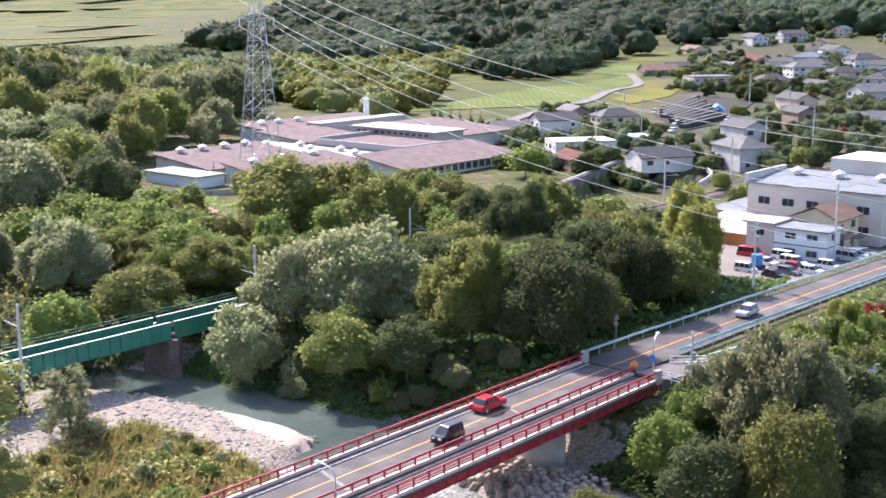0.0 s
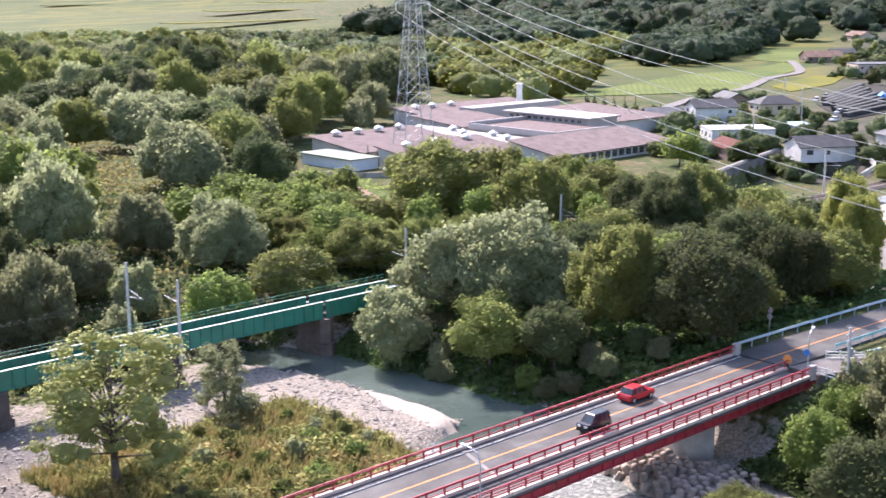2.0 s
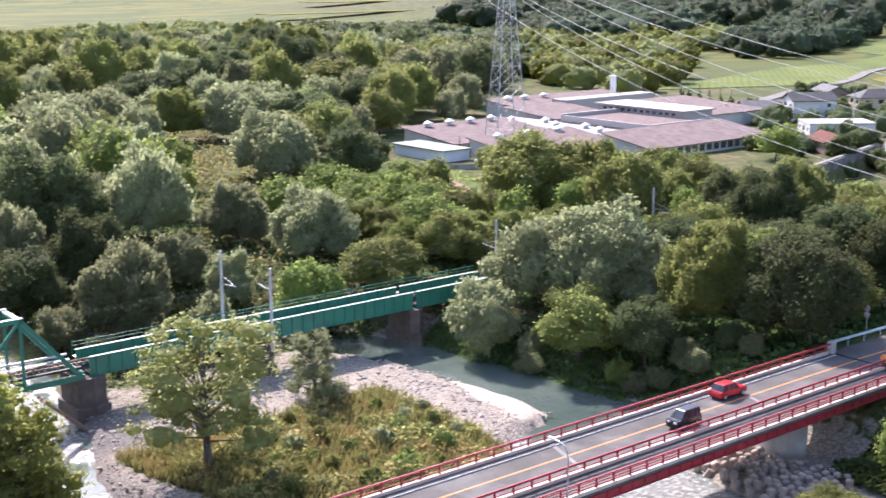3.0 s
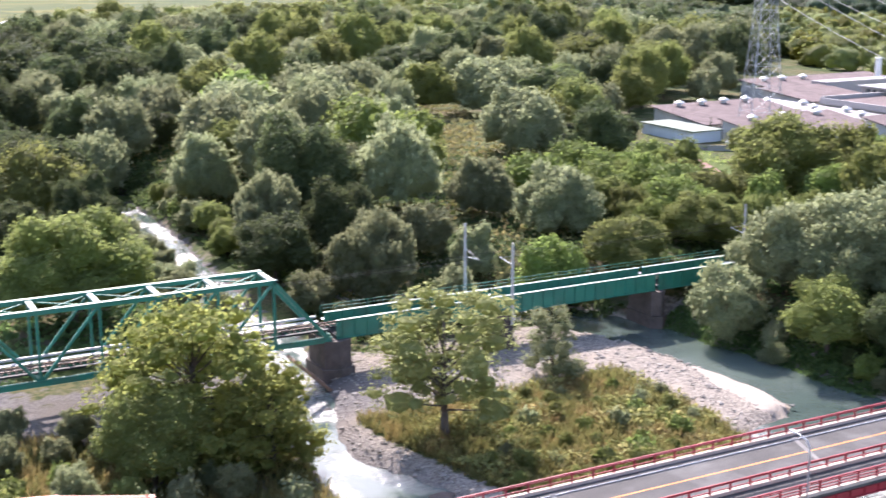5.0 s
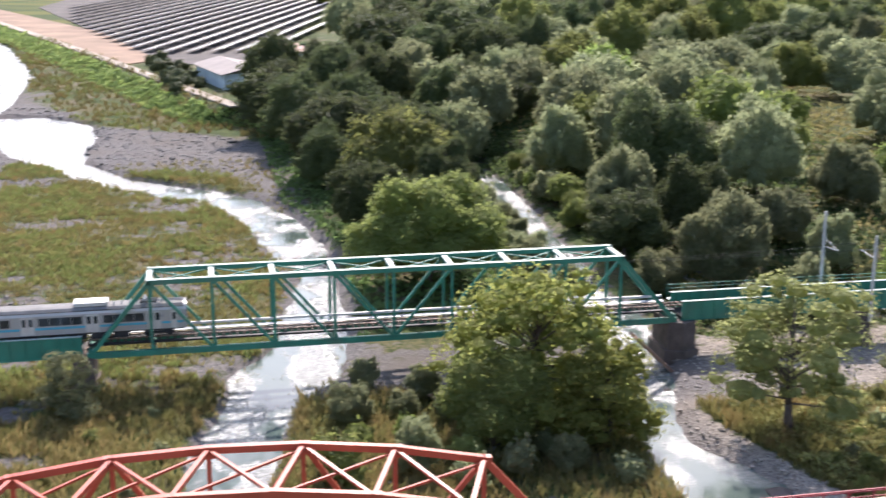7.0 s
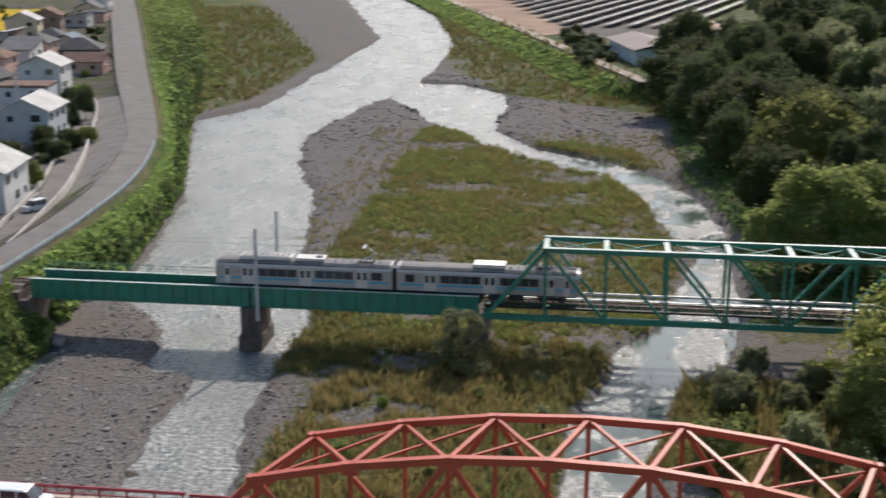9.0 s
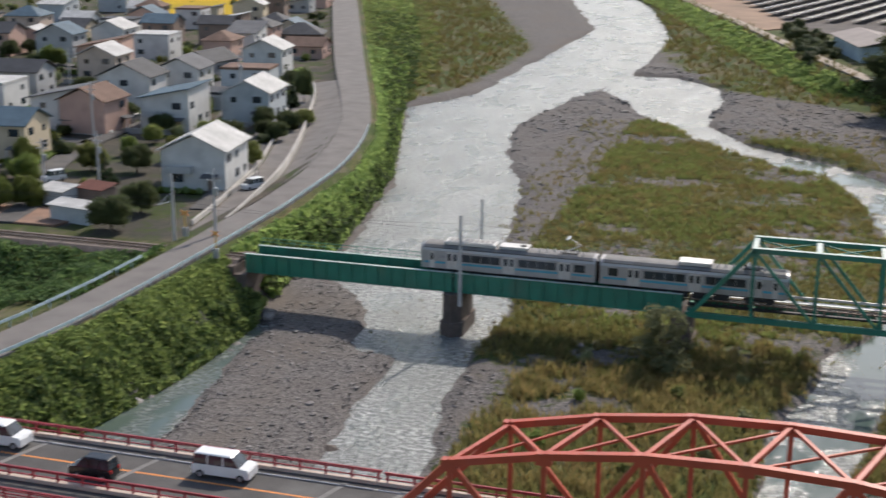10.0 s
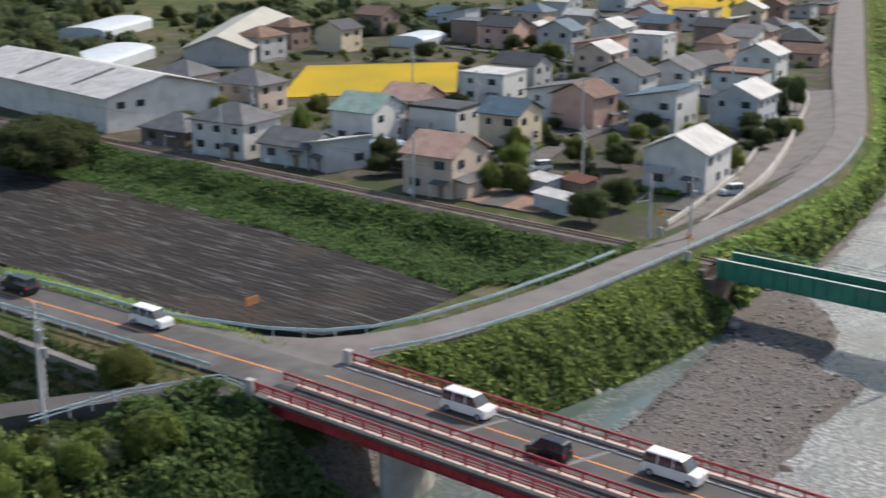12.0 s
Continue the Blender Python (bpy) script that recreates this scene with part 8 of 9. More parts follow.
KEI, MINIVAN, HATCH = (3.4, 1.48, 1.75, 0.55, 0.0), (4.5, 1.7, 1.85, 0.75, 0.0), (4.0, 1.68, 1.5, 1.05, 0.25)
Z = ROAD_Z + 0.01
# on the bridge and its approaches; the far lane faces right, the near lane faces left
car(-47.6, 72.4, Z, 0, KEI, COL["black"], "small black box-shaped car driving on the bridge")
car(-57.4, 75.3, Z, 180, MINIVAN, COL["white"], "white minivan driving on the bridge")
car(-38.8, 75.4, Z, 180, MINIVAN, COL["white"], "white minivan driving on the bridge")
car(-94, 72.8, Z, 182, MINIVAN, COL["white"], "white van on the approach road")
car(-113, 70.8, Z, 2, MINIVAN, COL["black"], "dark van on the approach road")
car(86.5, 72.4, Z, 0, KEI, COL["black"], "small black box-shaped car driving on the bridge")
car(96.5, 75.4, Z, 180, HATCH, COL["red"], "red hatchback driving on the bridge")
car(148, 73.0, Z, 2, HATCH, COL["silver"], "silver hatchback on the road")
for x, y, rz, kind, col in ((189.5, 93.2, 95, MINIVAN, "red"), (178, 88.4, 90, KEI, "white"), (184.8, 88.2, 80, HATCH, "white"), (190, 87.4, 85, MINIVAN, "white"), (177, 83.0, 80, HATCH, "black"), (180.5, 82.4, 80, HATCH, "grey"), (184.2, 83.0, 80, HATCH, "red"),
                          (186.8, 84.6, 80, MINIVAN, "white"), (183.2, 79.9, 84, HATCH, "white"), (187.2, 78.9, 84, KEI, "white"), (195.6, 79.0, 82, MINIVAN, "silver"), (198.6, 78.9, 82, KEI, "white"), (201.4, 79.0, 82, HATCH, "silver"), (166, 92, 20, HATCH, "grey"), (170, 99, 20, HATCH, "blue"), (173, 100, 20, KEI, "white")):
    car(x, y, float(height(x, y)) + 0.03, rz, kind, COL[col], "%s car standing in the car park" % col, group="parked cars")
for x, y, rz, kind, col in ((313.5, 261, 0, KEI, "white"), (312.5, 254, 0, KEI, "blue"), (313.5, 248.5, 0, KEI, "white"), (314, 243, 0, KEI, "white"), (315, 238, 0, HATCH, "white"), (279, 209, 0, HATCH, "white"), (283, 205, 0, HATCH, "silver"), (187, 219, 30, HATCH, "white"), (190, 217, 30, KEI, "silver"), (193, 215, 30, HATCH, "white"),
                          (-77.6, 163.4, 60, KEI, "white"), (-118.5, 148.5, 15, HATCH, "white"), (-121.5, 152, 15, HATCH, "white"), (-125, 146, 10, KEI, "silver"), (-97, 179, 80, HATCH, "white"), (395, 205, 0, KEI, "white"), (372, 212, 0, KEI, "white"), (350, 235, 0, HATCH, "white")):
    car(x, y, float(height(x, y)) + 0.03, rz, kind, COL[col], "%s car parked beside the houses" % col, group="parked cars")
solid("car_park", Geo().prism([(160, 80.5), (207, 77.6), (207, 81), (196.5, 96), (195, 104), (166, 104), (161, 92)], 5.0, 5.72), paint("pale_yard_paving", (0.2, 0.175, 0.157), 0.9, 0, 0.1, 0.2, 5, 0.3, (0.13, 0.115, 0.10)), "pale worn car park paving", "car park", "structure")
tank = thing("water_tank", pose(181, 88, 5.7), "blue plastic tank on a small truck", "tank")
part("tank_body", Geo().tube((0, 0, 0.6), (0, 0, 2.3), 0.9, 0.9, 16), paint("blue_plastic", (0.03, 0.2, 0.5), 0.4), tank)
part("stand", Geo().box(-1, -1, 0, 1, 1, 0.6), DARK, tank)


# ---- guard rails, walls, lamps, signs ----
def guard_rail(points, z, mat, label, step=2.0, height_=0.75, beams=1):
    r = thing("guard_rail", pose(0, 0, 0), label, "guard rail", "guard rails")
    pts = [Vector((p[0], p[1], z)) for p in points]
    g = Geo()
    for b in range(beams):
        g = Geo().pipe([p + Vector((0, 0, height_ - 0.18 - 0.34 * b)) for p in pts], 0.07, 0.3 if beams == 1 else 0.1)
        part("rail", g, mat, r)
    post = Geo().tube((0, 0, -0.3), (0, 0, height_), 0.06, 0.06, 6).mesh("post", mat)
    for p, d in along([tuple(v) for v in pts], step):
        part("post", post, None, r, at=Matrix.Translation(p))
    return r


PALEBLUE = paint("faded_pale_blue_rail", (0.45, 0.56, 0.6), 0.5, 0.1, 1.0, 0.15, 9, 0.05)
guard_rail([(-118.5, 72.6), (-108.6, 73.9), (-97, 74.4), (-90.5, 76.0), (-83.6, 78.3), (-79.2, 81.0), (-76.2, 85), (-74.6, 90), (-73, 100), (-72.2, 112), (-72, 122)], ROAD_Z, PALEBLUE, "pale blue guard rail along the bank road", 3.0)
guard_rail([(-118, 65.6), (-104, 66.8), (-92, 67.6), (-80.5, 68.4)], ROAD_Z, PALEBLUE, "pale guard rail beside the approach road", 3.0)
guard_rail(BANK_ROAD_R[1:44], ROAD_Z, PALEBLUE, "low pale guard rail on the river side of the road", 3.5, 0.55)
guard_rail([(118.5, 78.6), (132, 78.0), (150, 76.9), (175, 75.3), (205, 73.4), (240, 71)], ROAD_Z, PALEBLUE, "pale guard rail along the main road", 3.0, 0.8)
guard_rail([(126, 70.4), (140, 69.8), (160, 68.7), (185, 67.3), (220, 65.0)], ROAD_Z, CYAN, "cyan guard rail along the main road", 2.5, 0.85)
guard_rail([(122.6, 69.6), (125.4, 66.6)], ROAD_Z, WHITE, "white pipe barrier at the side road", 1.5, 0.95, 3)
guard_rail([(117, 67.6), (116.6, 65.0)], ROAD_Z, WHITE, "white pipe barrier at the bridge end", 1.5, 0.95, 3)
guard_rail([(-73.6, 67.3), (-78.5, 67.6), (-82, 60), (-83.2, 52)], ROAD_Z - 0.3, PALEBLUE, "pale blue railing beside the side road", 2.0, 0.9, 2)
for a, b in (((125.4, 66.3), (133.5, 64.8)), ((121.4, 64.2), (130.4, 62.0))):
    r = thing("parapet_panel", pose(0, 0, 0), "cyan painted steel parapet beside the side road", "parapet")
    part("panel", Geo().beam((*a, ROAD_Z + 0.55), (*b, ROAD_Z + 0.55), 0.08, 0.85), CYAN, r)
    part("cap", Geo().beam((*a, ROAD_Z + 1.0), (*b, ROAD_Z + 1.0), 0.14, 0.08), PALEBLUE, r)
LOWWALL = paint("pale_low_wall", (0.5, 0.47, 0.43), 0.85, 0, 0.3, 0.15, 8, 0.3, (0.36, 0.34, 0.31))
for pts, h in ((offset(LANE, -2.2), 1.5), (offset(LANE, 2.4), 0.9)):
    pts = pts[2:34]
    g = Geo().pipe([(*p, 5.4 + h / 2) for p in pts], 0.25, h)
    solid("wall_lane", g, LOWWALL, "pale low concrete wall along the lane", "wall", "structure")
field_lane = solid("pavement", ribbon_flat([(-79, 150), (-84, 172), (-91, 195), (-99, 220)], 1.6, 5.8), ASPH, "strip of dark paving beside the lane", "pavement", "structure")
LAMPS = ((115.4, 67.6, 200), (66.2, 66.9, 270))
for x, y, a in LAMPS:
    l = thing("street_lamp", pose(x, y, ROAD_Z, 0, 0, a), "grey street lamp with a curved arm on the bridge", "street lamp", "street lamps")
    part("pole", Geo().tube((0, 0, 0), (0, 0, 3.7), 0.08, 0.06, 10), STEEL, l)
    arm = Geo()
    c = [(0, 0, 3.7), (-0.1, 0, 4.2), (-0.4, 0, 4.6), (-1.0, 0, 4.8), (-1.6, 0, 4.85)]
    for p, q in zip(c, c[1:]):
        arm.tube(p, q, 0.06, 0.055, 8)
    part("arm", arm, STEEL, l)
    part("lamp_head", Geo().box(-2.2, -0.14, 4.78, -1.5, 0.14, 4.93), WHITE, l)
sg = thing("road_sign", pose(115.4, 67.4, ROAD_Z), "round blue road sign on the lamp post", "sign")
part("disc", Geo().tube((-0.12, 0.3, 2.6), (-0.15, 0.3, 2.6), 0.36, 0.36, 18), paint("sign_blue", (0.02, 0.16, 0.5), 0.4), sg)
sg = thing("road_sign", pose(126.5, 79.4, ROAD_Z), "two round signs on a post beside the trees", "sign")
part("post", Geo().tube((0, 0, -0.5), (0, 0, 3.2), 0.05, 0.05, 8), STEEL, sg)
for z in (2.2, 3.0):
    part("disc", Geo().tube((-0.06, 0, z), (-0.1, 0, z), 0.36, 0.36, 18), paint("sign_pale", (0.5, 0.42, 0.45), 0.4), sg)
sg = thing("warning_sign", pose(116.3, 70.6, ROAD_Z), "orange reflective warning panel at the bridge end", "sign")
part("panel", Geo().tube((0, 0, 1.0), (0.1, 0, 1.0), 0.5, 0.5, 16), LINE_O, sg)
part("stand", Geo().box(-0.1, -0.2, 0, 0.1, 0.2, 0.6), DARK, sg)
sg = thing("road_sign", pose(-86.5, 79, ROAD_Z - 0.3), "weathered orange sign panel beside the road", "sign")
part("post", Geo().tube((0, 0, -2), (0, 0, 3.2), 0.06, 0.06, 8), paint("rust_brown", (0.25, 0.1, 0.05), 0.8), sg)
part("panel", Geo().box(-0.05, -0.8, 2.4, 0.05, 0.8, 3.2), paint("faded_orange_panel", (0.4, 0.16, 0.06), 0.7), sg)


def utility_pole(x, y, tall, label="concrete utility pole with cross arms"):
    z = float(height(x, y))
    p = thing("utility_pole", pose(x, y, z, 0, 0, rnd(-20, 20)), label, "utility pole", "utility poles")
    part("shaft", Geo().tube((0, 0, -0.5), (0, 0, tall), 0.2, 0.12, 10), POLE, p)
    for k in (0.6, 1.4):
        part("cross_arm", Geo().box(-0.9, -0.05, tall - k - 0.05, 0.9, 0.05, tall - k + 0.05), STEEL, p)
    part("transformer", Geo().tube((0.35, 0, tall - 3.2), (0.35, 0, tall - 2.3), 0.28, 0.28, 10), STEEL, p)


for x, y, h in ((-84.8, 54.2, 11), (-88.5, 57, 10.5), (164.2, 80.2, 11), (193.3, 80.6, 13), (250.7, 129, 12), (-97.5, 155, 9), (-104.5, 152, 8), (-131, 152, 10), (-158, 146, 10), (-120, 190, 10), (-140, 185, 10), (-112, 232, 10), (-150, 230, 10), (-172, 205, 10), (290, 190, 12), (330, 200, 12), (360, 225, 12), (300, 145, 12), (340, 150, 12), (410, 190, 12), (460, 230, 12), (118, 64.4, 7)):
    utility_pole(x, y, h)
utility_pole(-69.0, 134.5, 8.5, "level crossing pole beside the bank road")
# level crossing
solid("crossing_deck", Geo().box(-72, 128.2, RZ - 0.25, -65.5, 131.6, RZ + 0.03), paint("green_crossing_mat", (0.10, 0.33, 0.27), 0.8), "green level crossing deck", "crossing", "structure")
for x, y in ((-64.8, 126.2), (-72.6, 133.6)):
    b = thing("crossing_barrier", pose(x, y, ROAD_Z - 0.2), "yellow and black level crossing barrier post", "barrier", "crossing barriers")
    part("post", Geo().tube((0, 0, 0), (0, 0, 3.2), 0.08, 0.08, 8), paint("crossing_yellow", (0.6, 0.36, 0.03), 0.6), b)
    part("signal_box", Geo().box(-0.3, -0.2, 0, 0.3, 0.2, 1.1), STEEL, b)
    part("cross_sign", Geo().beam((-0.5, 0, 2.6), (0.5, 0, 3.2), 0.05, 0.14).beam((-0.5, 0, 3.2), (0.5, 0, 2.6), 0.05, 0.14), LINE_O, b)

# ---- greenhouses, barn, sheds ----
FILM = paint("greenhouse_film", (0.5, 0.53, 0.55), 0.4, 0, 0.5, 0.12, 4, 0.05, (0.5, 0.54, 0.56))


def greenhouse(x, y, rz, w, d, h, label, mat=FILM):
    g = thing("greenhouse", pose(x, y, 5.4, 0, 0, rz), label, "greenhouse", "greenhouses")
    n = max(1, round(w / 12))
    for k in range(n):
        a = -w / 2 + w * k / n
        b = a + w / n
        rows = [[(a + (b - a) * (0.5 - 0.5 * math.cos(math.pi * q / 8)), s * d / 2, h * 0.62 + h * 0.3 * math.sin(math.pi * q / 8)) for q in range(9)] for s in (-1, 1)]
        part("vault", Geo().loft(rows), mat, g, smooth=True)
        for s in (-1, 1):
            part("end_wall", Geo().add([(a, s * d / 2, 0)] + [(p[0], s * d / 2, p[2]) for p in rows[0]] + [(b, s * d / 2, 0)], [tuple(range(11))]), mat, g)
    for s in (-1, 1):
        part("side_wall", Geo().box(s * w / 2 - 0.03, -d / 2, 0, s * w / 2 + 0.03, d / 2, h * 0.62), mat, g)
    return g


hall = thing("workshop_hall", pose(-184, 135.5, 5.4, 0, 0, -6), "long white workshop hall with a pale sheet roof", "hall")
part("wall", Geo().add([(x, y, z) for x in (0, -58) for y, z in ((0, -0.5), (24, -0.5), (24, 6.4), (12, 9.2), (0, 6.4))], [(0, 1, 2, 3, 4), (9, 8, 7, 6, 5), (0, 5, 6, 1), (1, 6, 7, 2), (2, 7, 8, 3), (3, 8, 9, 4), (4, 9, 5, 0)]), WALLS["white"], hall)
for q, e in ((0, -1), (24, 25)):
    g = Geo()
    slab(g, [(0.9, e, 6.45), (-59, e, 6.45), (-59, 12, 9.5), (0.9, 12, 9.5)], 0.16)
    part("roof", g, ROOFS["white"], hall, "pale sheet metal roof")
for x in (-14, -34):
    part("roof_rib", Geo().beam((x, 1.5, 7.15), (x, 10.5, 9.3), 0.5, 0.3), ROOFS["grey"], hall)
for y in (3, 7):
    part("window", WIN_PANE[0], None, hall, at=pose(0.0, y, 4.2, 0, 0, 90))
greenhouse(-255, 186, 30, 14, 40, 4.2, "greenhouse with a pale film roof")
greenhouse(-312, 232, 30, 14, 36, 4.2, "greenhouse with a pale film roof among trees")
greenhouse(-226, 272, 15, 10, 16, 3.6, "small white film greenhouse beside the field")
barn = thing("barn", pose(-258, 236, 5.4, 0, 0, 38), "long barn with a pale yellow-grey roof", "barn")
part("wall", Geo().box(-8, -38, 0, 8, 38, 4.5), WALLS["grey"], barn)
for yy in (-38, 38):
    part("gable", Geo().add([(-8, yy - 0.05, 4.5), (8, yy - 0.05, 4.5), (0, yy - 0.05, 7.4), (-8, yy + 0.05, 4.5), (8, yy + 0.05, 4.5), (0, yy + 0.05, 7.4)], [(0, 1, 2), (5, 4, 3), (0, 3, 4, 1), (1, 4, 5, 2), (2, 5, 3, 0)]), WALLS["grey"], barn)
for s in (-1, 1):
    g = Geo()
    slab(g, [(s * 8.8, -39, 4.4), (s * 8.8, 39, 4.4), (0, 39, 7.6), (0, -39, 7.6)], 0.15)
    part("roof", g, paint("pale_straw_roof", (0.36, 0.34, 0.27), 0.5, 0.1, 0.2, 0.1, 5, 0.1), barn)
sh = thing("river_shed", pose(12.5, 355, 5.5, 0, 0, 13), "long low shed with a pale blue wall and brown roof", "shed")
part("wall", Geo().box(-7, -15, 0, 7, 15, 4.2), paint("faded_blue_wall", (0.42, 0.5, 0.55), 0.8, 0, 0.3, 0.12, 5, 0.1, (0.3, 0.35, 0.38)), sh)
for s in (-1, 1):
    g = Geo()
    slab(g, [(s * 8.0, -16.2, 4.1), (s * 8.0, 16.2, 4.1), (0, 16.2, 5.9), (0, -16.2, 5.9)], 0.15)
    part("roof", g, paint("brownish_sheet_roof", (0.22, 0.185, 0.17), 0.8, 0, 0.2, 0.12, 5, 0.1), sh)
sh = thing("river_shed", pose(29, 408, 5.5, 0, 0, 5), "shed with a pinkish sheet roof near the solar panels", "shed")
part("wall", Geo().box(-7, -12, 0, 7, 12, 3.6), SCHOOL_WALL, sh)
g = Geo()
slab(g, [(-7.8, -13, 3.6), (7.8, -13, 4.6), (7.8, 13, 4.6), (-7.8, 13, 3.6)], 0.15)
part("roof", g, ROOFS["pink"], sh)
for x, y, w, d, top, lab in ((-99.5, 147.5, 4.5, 3, "white", "small shed with a white roof beside the track"), (-95, 150, 4.6, 3, "rust", "small shed with a red roof beside the track"), (-92, 140, 6.5, 2.4, "white", "low white-topped store beside the track"),
                             (-133, 152, 6, 4, "sky", "carport with a pale blue roof"), (-118, 155, 5, 4, "grey", "small grey garden shed between houses"), (-91, 181, 7, 8, "grey", "grey-roofed lean-to behind the white house"), (-88, 52.8, 9, 4.6, "sky", "low shed with a pale blue sheet roof below the road")):
    z = float(height(x, y))
    s = thing("garden_shed", pose(x, y, z, 0, 0, -10), lab, "shed", "sheds")
    part("wall", Geo().box(-w / 2, -d / 2, -0.3, w / 2, d / 2, 2.1), WALLS["blue" if top in ("white", "sky") else "brown"], s)
    g = Geo()
    slab(g, [(-w / 2 - 0.3, -d / 2 - 0.3, 2.2), (w / 2 + 0.3, -d / 2 - 0.3, 2.2), (w / 2 + 0.3, d / 2 + 0.3, 2.6), (-w / 2 - 0.3, d / 2 + 0.3, 2.6)], 0.1)
    part("roof", g, ROOFS[top], s)
# retaining wall and house below the left approach road
solid("wall_approach", Geo().box(-135, 62.6, 1.5, -80.6, 63.4, 6.6), paint("dark_stained_concrete", (0.16, 0.15, 0.14), 0.9, 0, 0.4, 0.25, 6, 0.4, (0.08, 0.075, 0.07)), "dark stained retaining wall below the road", "wall", "structure")

# riprap: rows of six-sided concrete blocks round the right pier
BLOCK = paint("weathered_concrete_blocks", (0.36, 0.285, 0.24), 0.9, 0, 0.8, 0.2, 7, 0.4, (0.2, 0.16, 0.13), piece=0.25)
rip = thing("riprap", pose(0, 0, 0), "rows of six-sided concrete blocks round the bridge pier", "blocks")
rr = np.random.default_rng(3)
meshes = []
for k in range(4):
    ring = [(math.cos(1.0472 * q) * 0.42 * rr.uniform(0.92, 1.08), math.sin(1.0472 * q) * 0.42 * rr.uniform(0.92, 1.08)) for q in range(6)]
    g = Geo().prism(ring, -0.5, 0.38)
    g.add([(x, y, 0.38) for x, y in ring] + [(x * 0.7, y * 0.7, 0.5) for x, y in ring], [tuple(range(6, 12))] + [(q, (q + 1) % 6, 6 + (q + 1) % 6, 6 + q) for q in range(6)])
    meshes.append(g.mesh("block", BLOCK))
for i in range(22):
    for j in range(9):
        x, y = 90.5 + 1.05 * j + 0.5 * (i % 2) + rr.normal() * 0.1 + 0.16 * i, 62.5 + 0.95 * i + rr.normal() * 0.1
        if math.hypot((x - 101.5) / 2.2, (y - 72.5) / 3.8) < 1 or x > 101 or rr.random() < 0.12:
            continue
        part("block", meshes[(i + j) % 4], None, rip, at=Matrix.Translation((x, y, max(0.0, float(height(x, y))) + 0.25 + rr.uniform(-0.1, 0.2))) @ Matrix.Rotation(rr.normal() * 0.25, 4, (0.6, 0.8, 0.1)) @ Matrix.Rotation(rr.uniform(0, 1), 4, "Z"))
# stones at the foot of the flood bank
stones(2600, (-66, -54, 84, 128), lambda x, y: smooth(1.6, 0.6, np.abs(x - LEFT_FOOT(y) - 0.8)), 7, 0.28, COBBLE, "grey stones along the foot of the flood bank")
stones(2200, (-110, -54, 131, 300), lambda x, y: smooth(2.0, 0.8, np.abs(x - LEFT_FOOT(y) - 1.0)), 8, 0.3, COBBLE, "grey stones along the water's edge")


# ---- lanes, gardens and clutter between the houses ----
LANE_DARK = paint("patched_lane_asphalt", (0.085, 0.08, 0.077), 0.9, 0, 0.25, 0.25, 14, 0.3, (0.12, 0.11, 0.10))
for pts, half in (([(-100.5, 136), (-104, 150), (-113.5, 168), (-118.6, 190), (-119, 215), (-126, 248), (-146, 282), (-160, 320)], 1.9),
                  ([(-103, 148.4), (-125, 148.8), (-150, 149.6), (-176, 151), (-200, 155)], 1.6),
                  ([(-118.6, 186), (-140, 187), (-160, 189), (-176, 180)], 1.6), ([(-119, 226), (-100, 231), (-97, 234)], 1.5),
                  ([(-126, 258), (-170, 268), (-215, 272)], 1.6), ([(-92, 176), (-100, 196), (-110, 222)], 1.5)):
    solid("road", ribbon_flat(curve(pts, 6), half, 5.83), LANE_DARK, "narrow patched asphalt lane between the houses", "road", "structure")
solid("yard", Geo().prism([(-106, 136), (-93, 136.6), (-91, 143), (-99, 144.5), (-106.5, 144)], 5.2, 5.79), EARTH, "bare reddish earth yard beside the track", "yard", "structure")
NET = rows_material("dark_nursery_rows", (0.02, 0.024, 0.02), (0.07, 0.07, 0.06), 0.16, 30, (0.06, 0.055, 0.05))
field([(397, 235), (486, 268), (478, 236), (396, 205), (354, 200)], NET, "dark nursery beds under netting", 5.8)
NETTING = paint("black_shade_netting", (0.03, 0.032, 0.03), 0.9, 0, 0.3, 0.3, 6, 0.2, (0.09, 0.085, 0.08))
for k in range(9):
    f = (k + 0.5) / 9
    a, b = Vector((358 + 40 * f, 202 + 34 * f, 0)), Vector((400 + 82 * f, 207 + 58 * f, 0))
    bed = thing("nursery_bed", pose(0, 0, 0), "long low nursery bed under dark shade netting", "nursery bed", "nursery beds")
    a, b = a.lerp(b, 0.04 + 0.05 * (k % 3)), a.lerp(b, 0.95 - 0.06 * (k % 2))
    part("netting", Geo().beam((a.x, a.y, 6.5), (b.x, b.y, 6.5), 2.2, 1.3), NETTING, bed)
    part("frame_rail", Geo().beam((a.x, a.y, 7.22), (b.x, b.y, 7.22), 0.18, 0.1), paint("weathered_bed_rail", (0.26, 0.235, 0.21), 0.9, 0, 0.5, 0.25, 6, 0.2), bed)
tarp = thing("tarpaulin", pose(432, 229, 5.6, 0, 0, 30), "bright blue tarpaulin over a garden store", "tarpaulin")
part("sheet", Geo().add([(-7, -3, 0), (7, -3, 0), (7, 3, 0), (-7, 3, 0), (-6, 0, 2.2), (6, 0, 2.2)], [(0, 1, 5, 4), (2, 3, 4, 5), (1, 2, 5), (3, 0, 4), (3, 2, 1, 0)]), paint("blue_tarpaulin", (0.03, 0.17, 0.42), 0.5, 0, 0.4, 0.2, 4, 0.2), tarp)
BLOCKWALL = paint("grey_block_wall", (0.3, 0.29, 0.28), 0.9, 0, 0.5, 0.2, 6, 0.3, (0.18, 0.17, 0.165))
rg = random.Random(31)
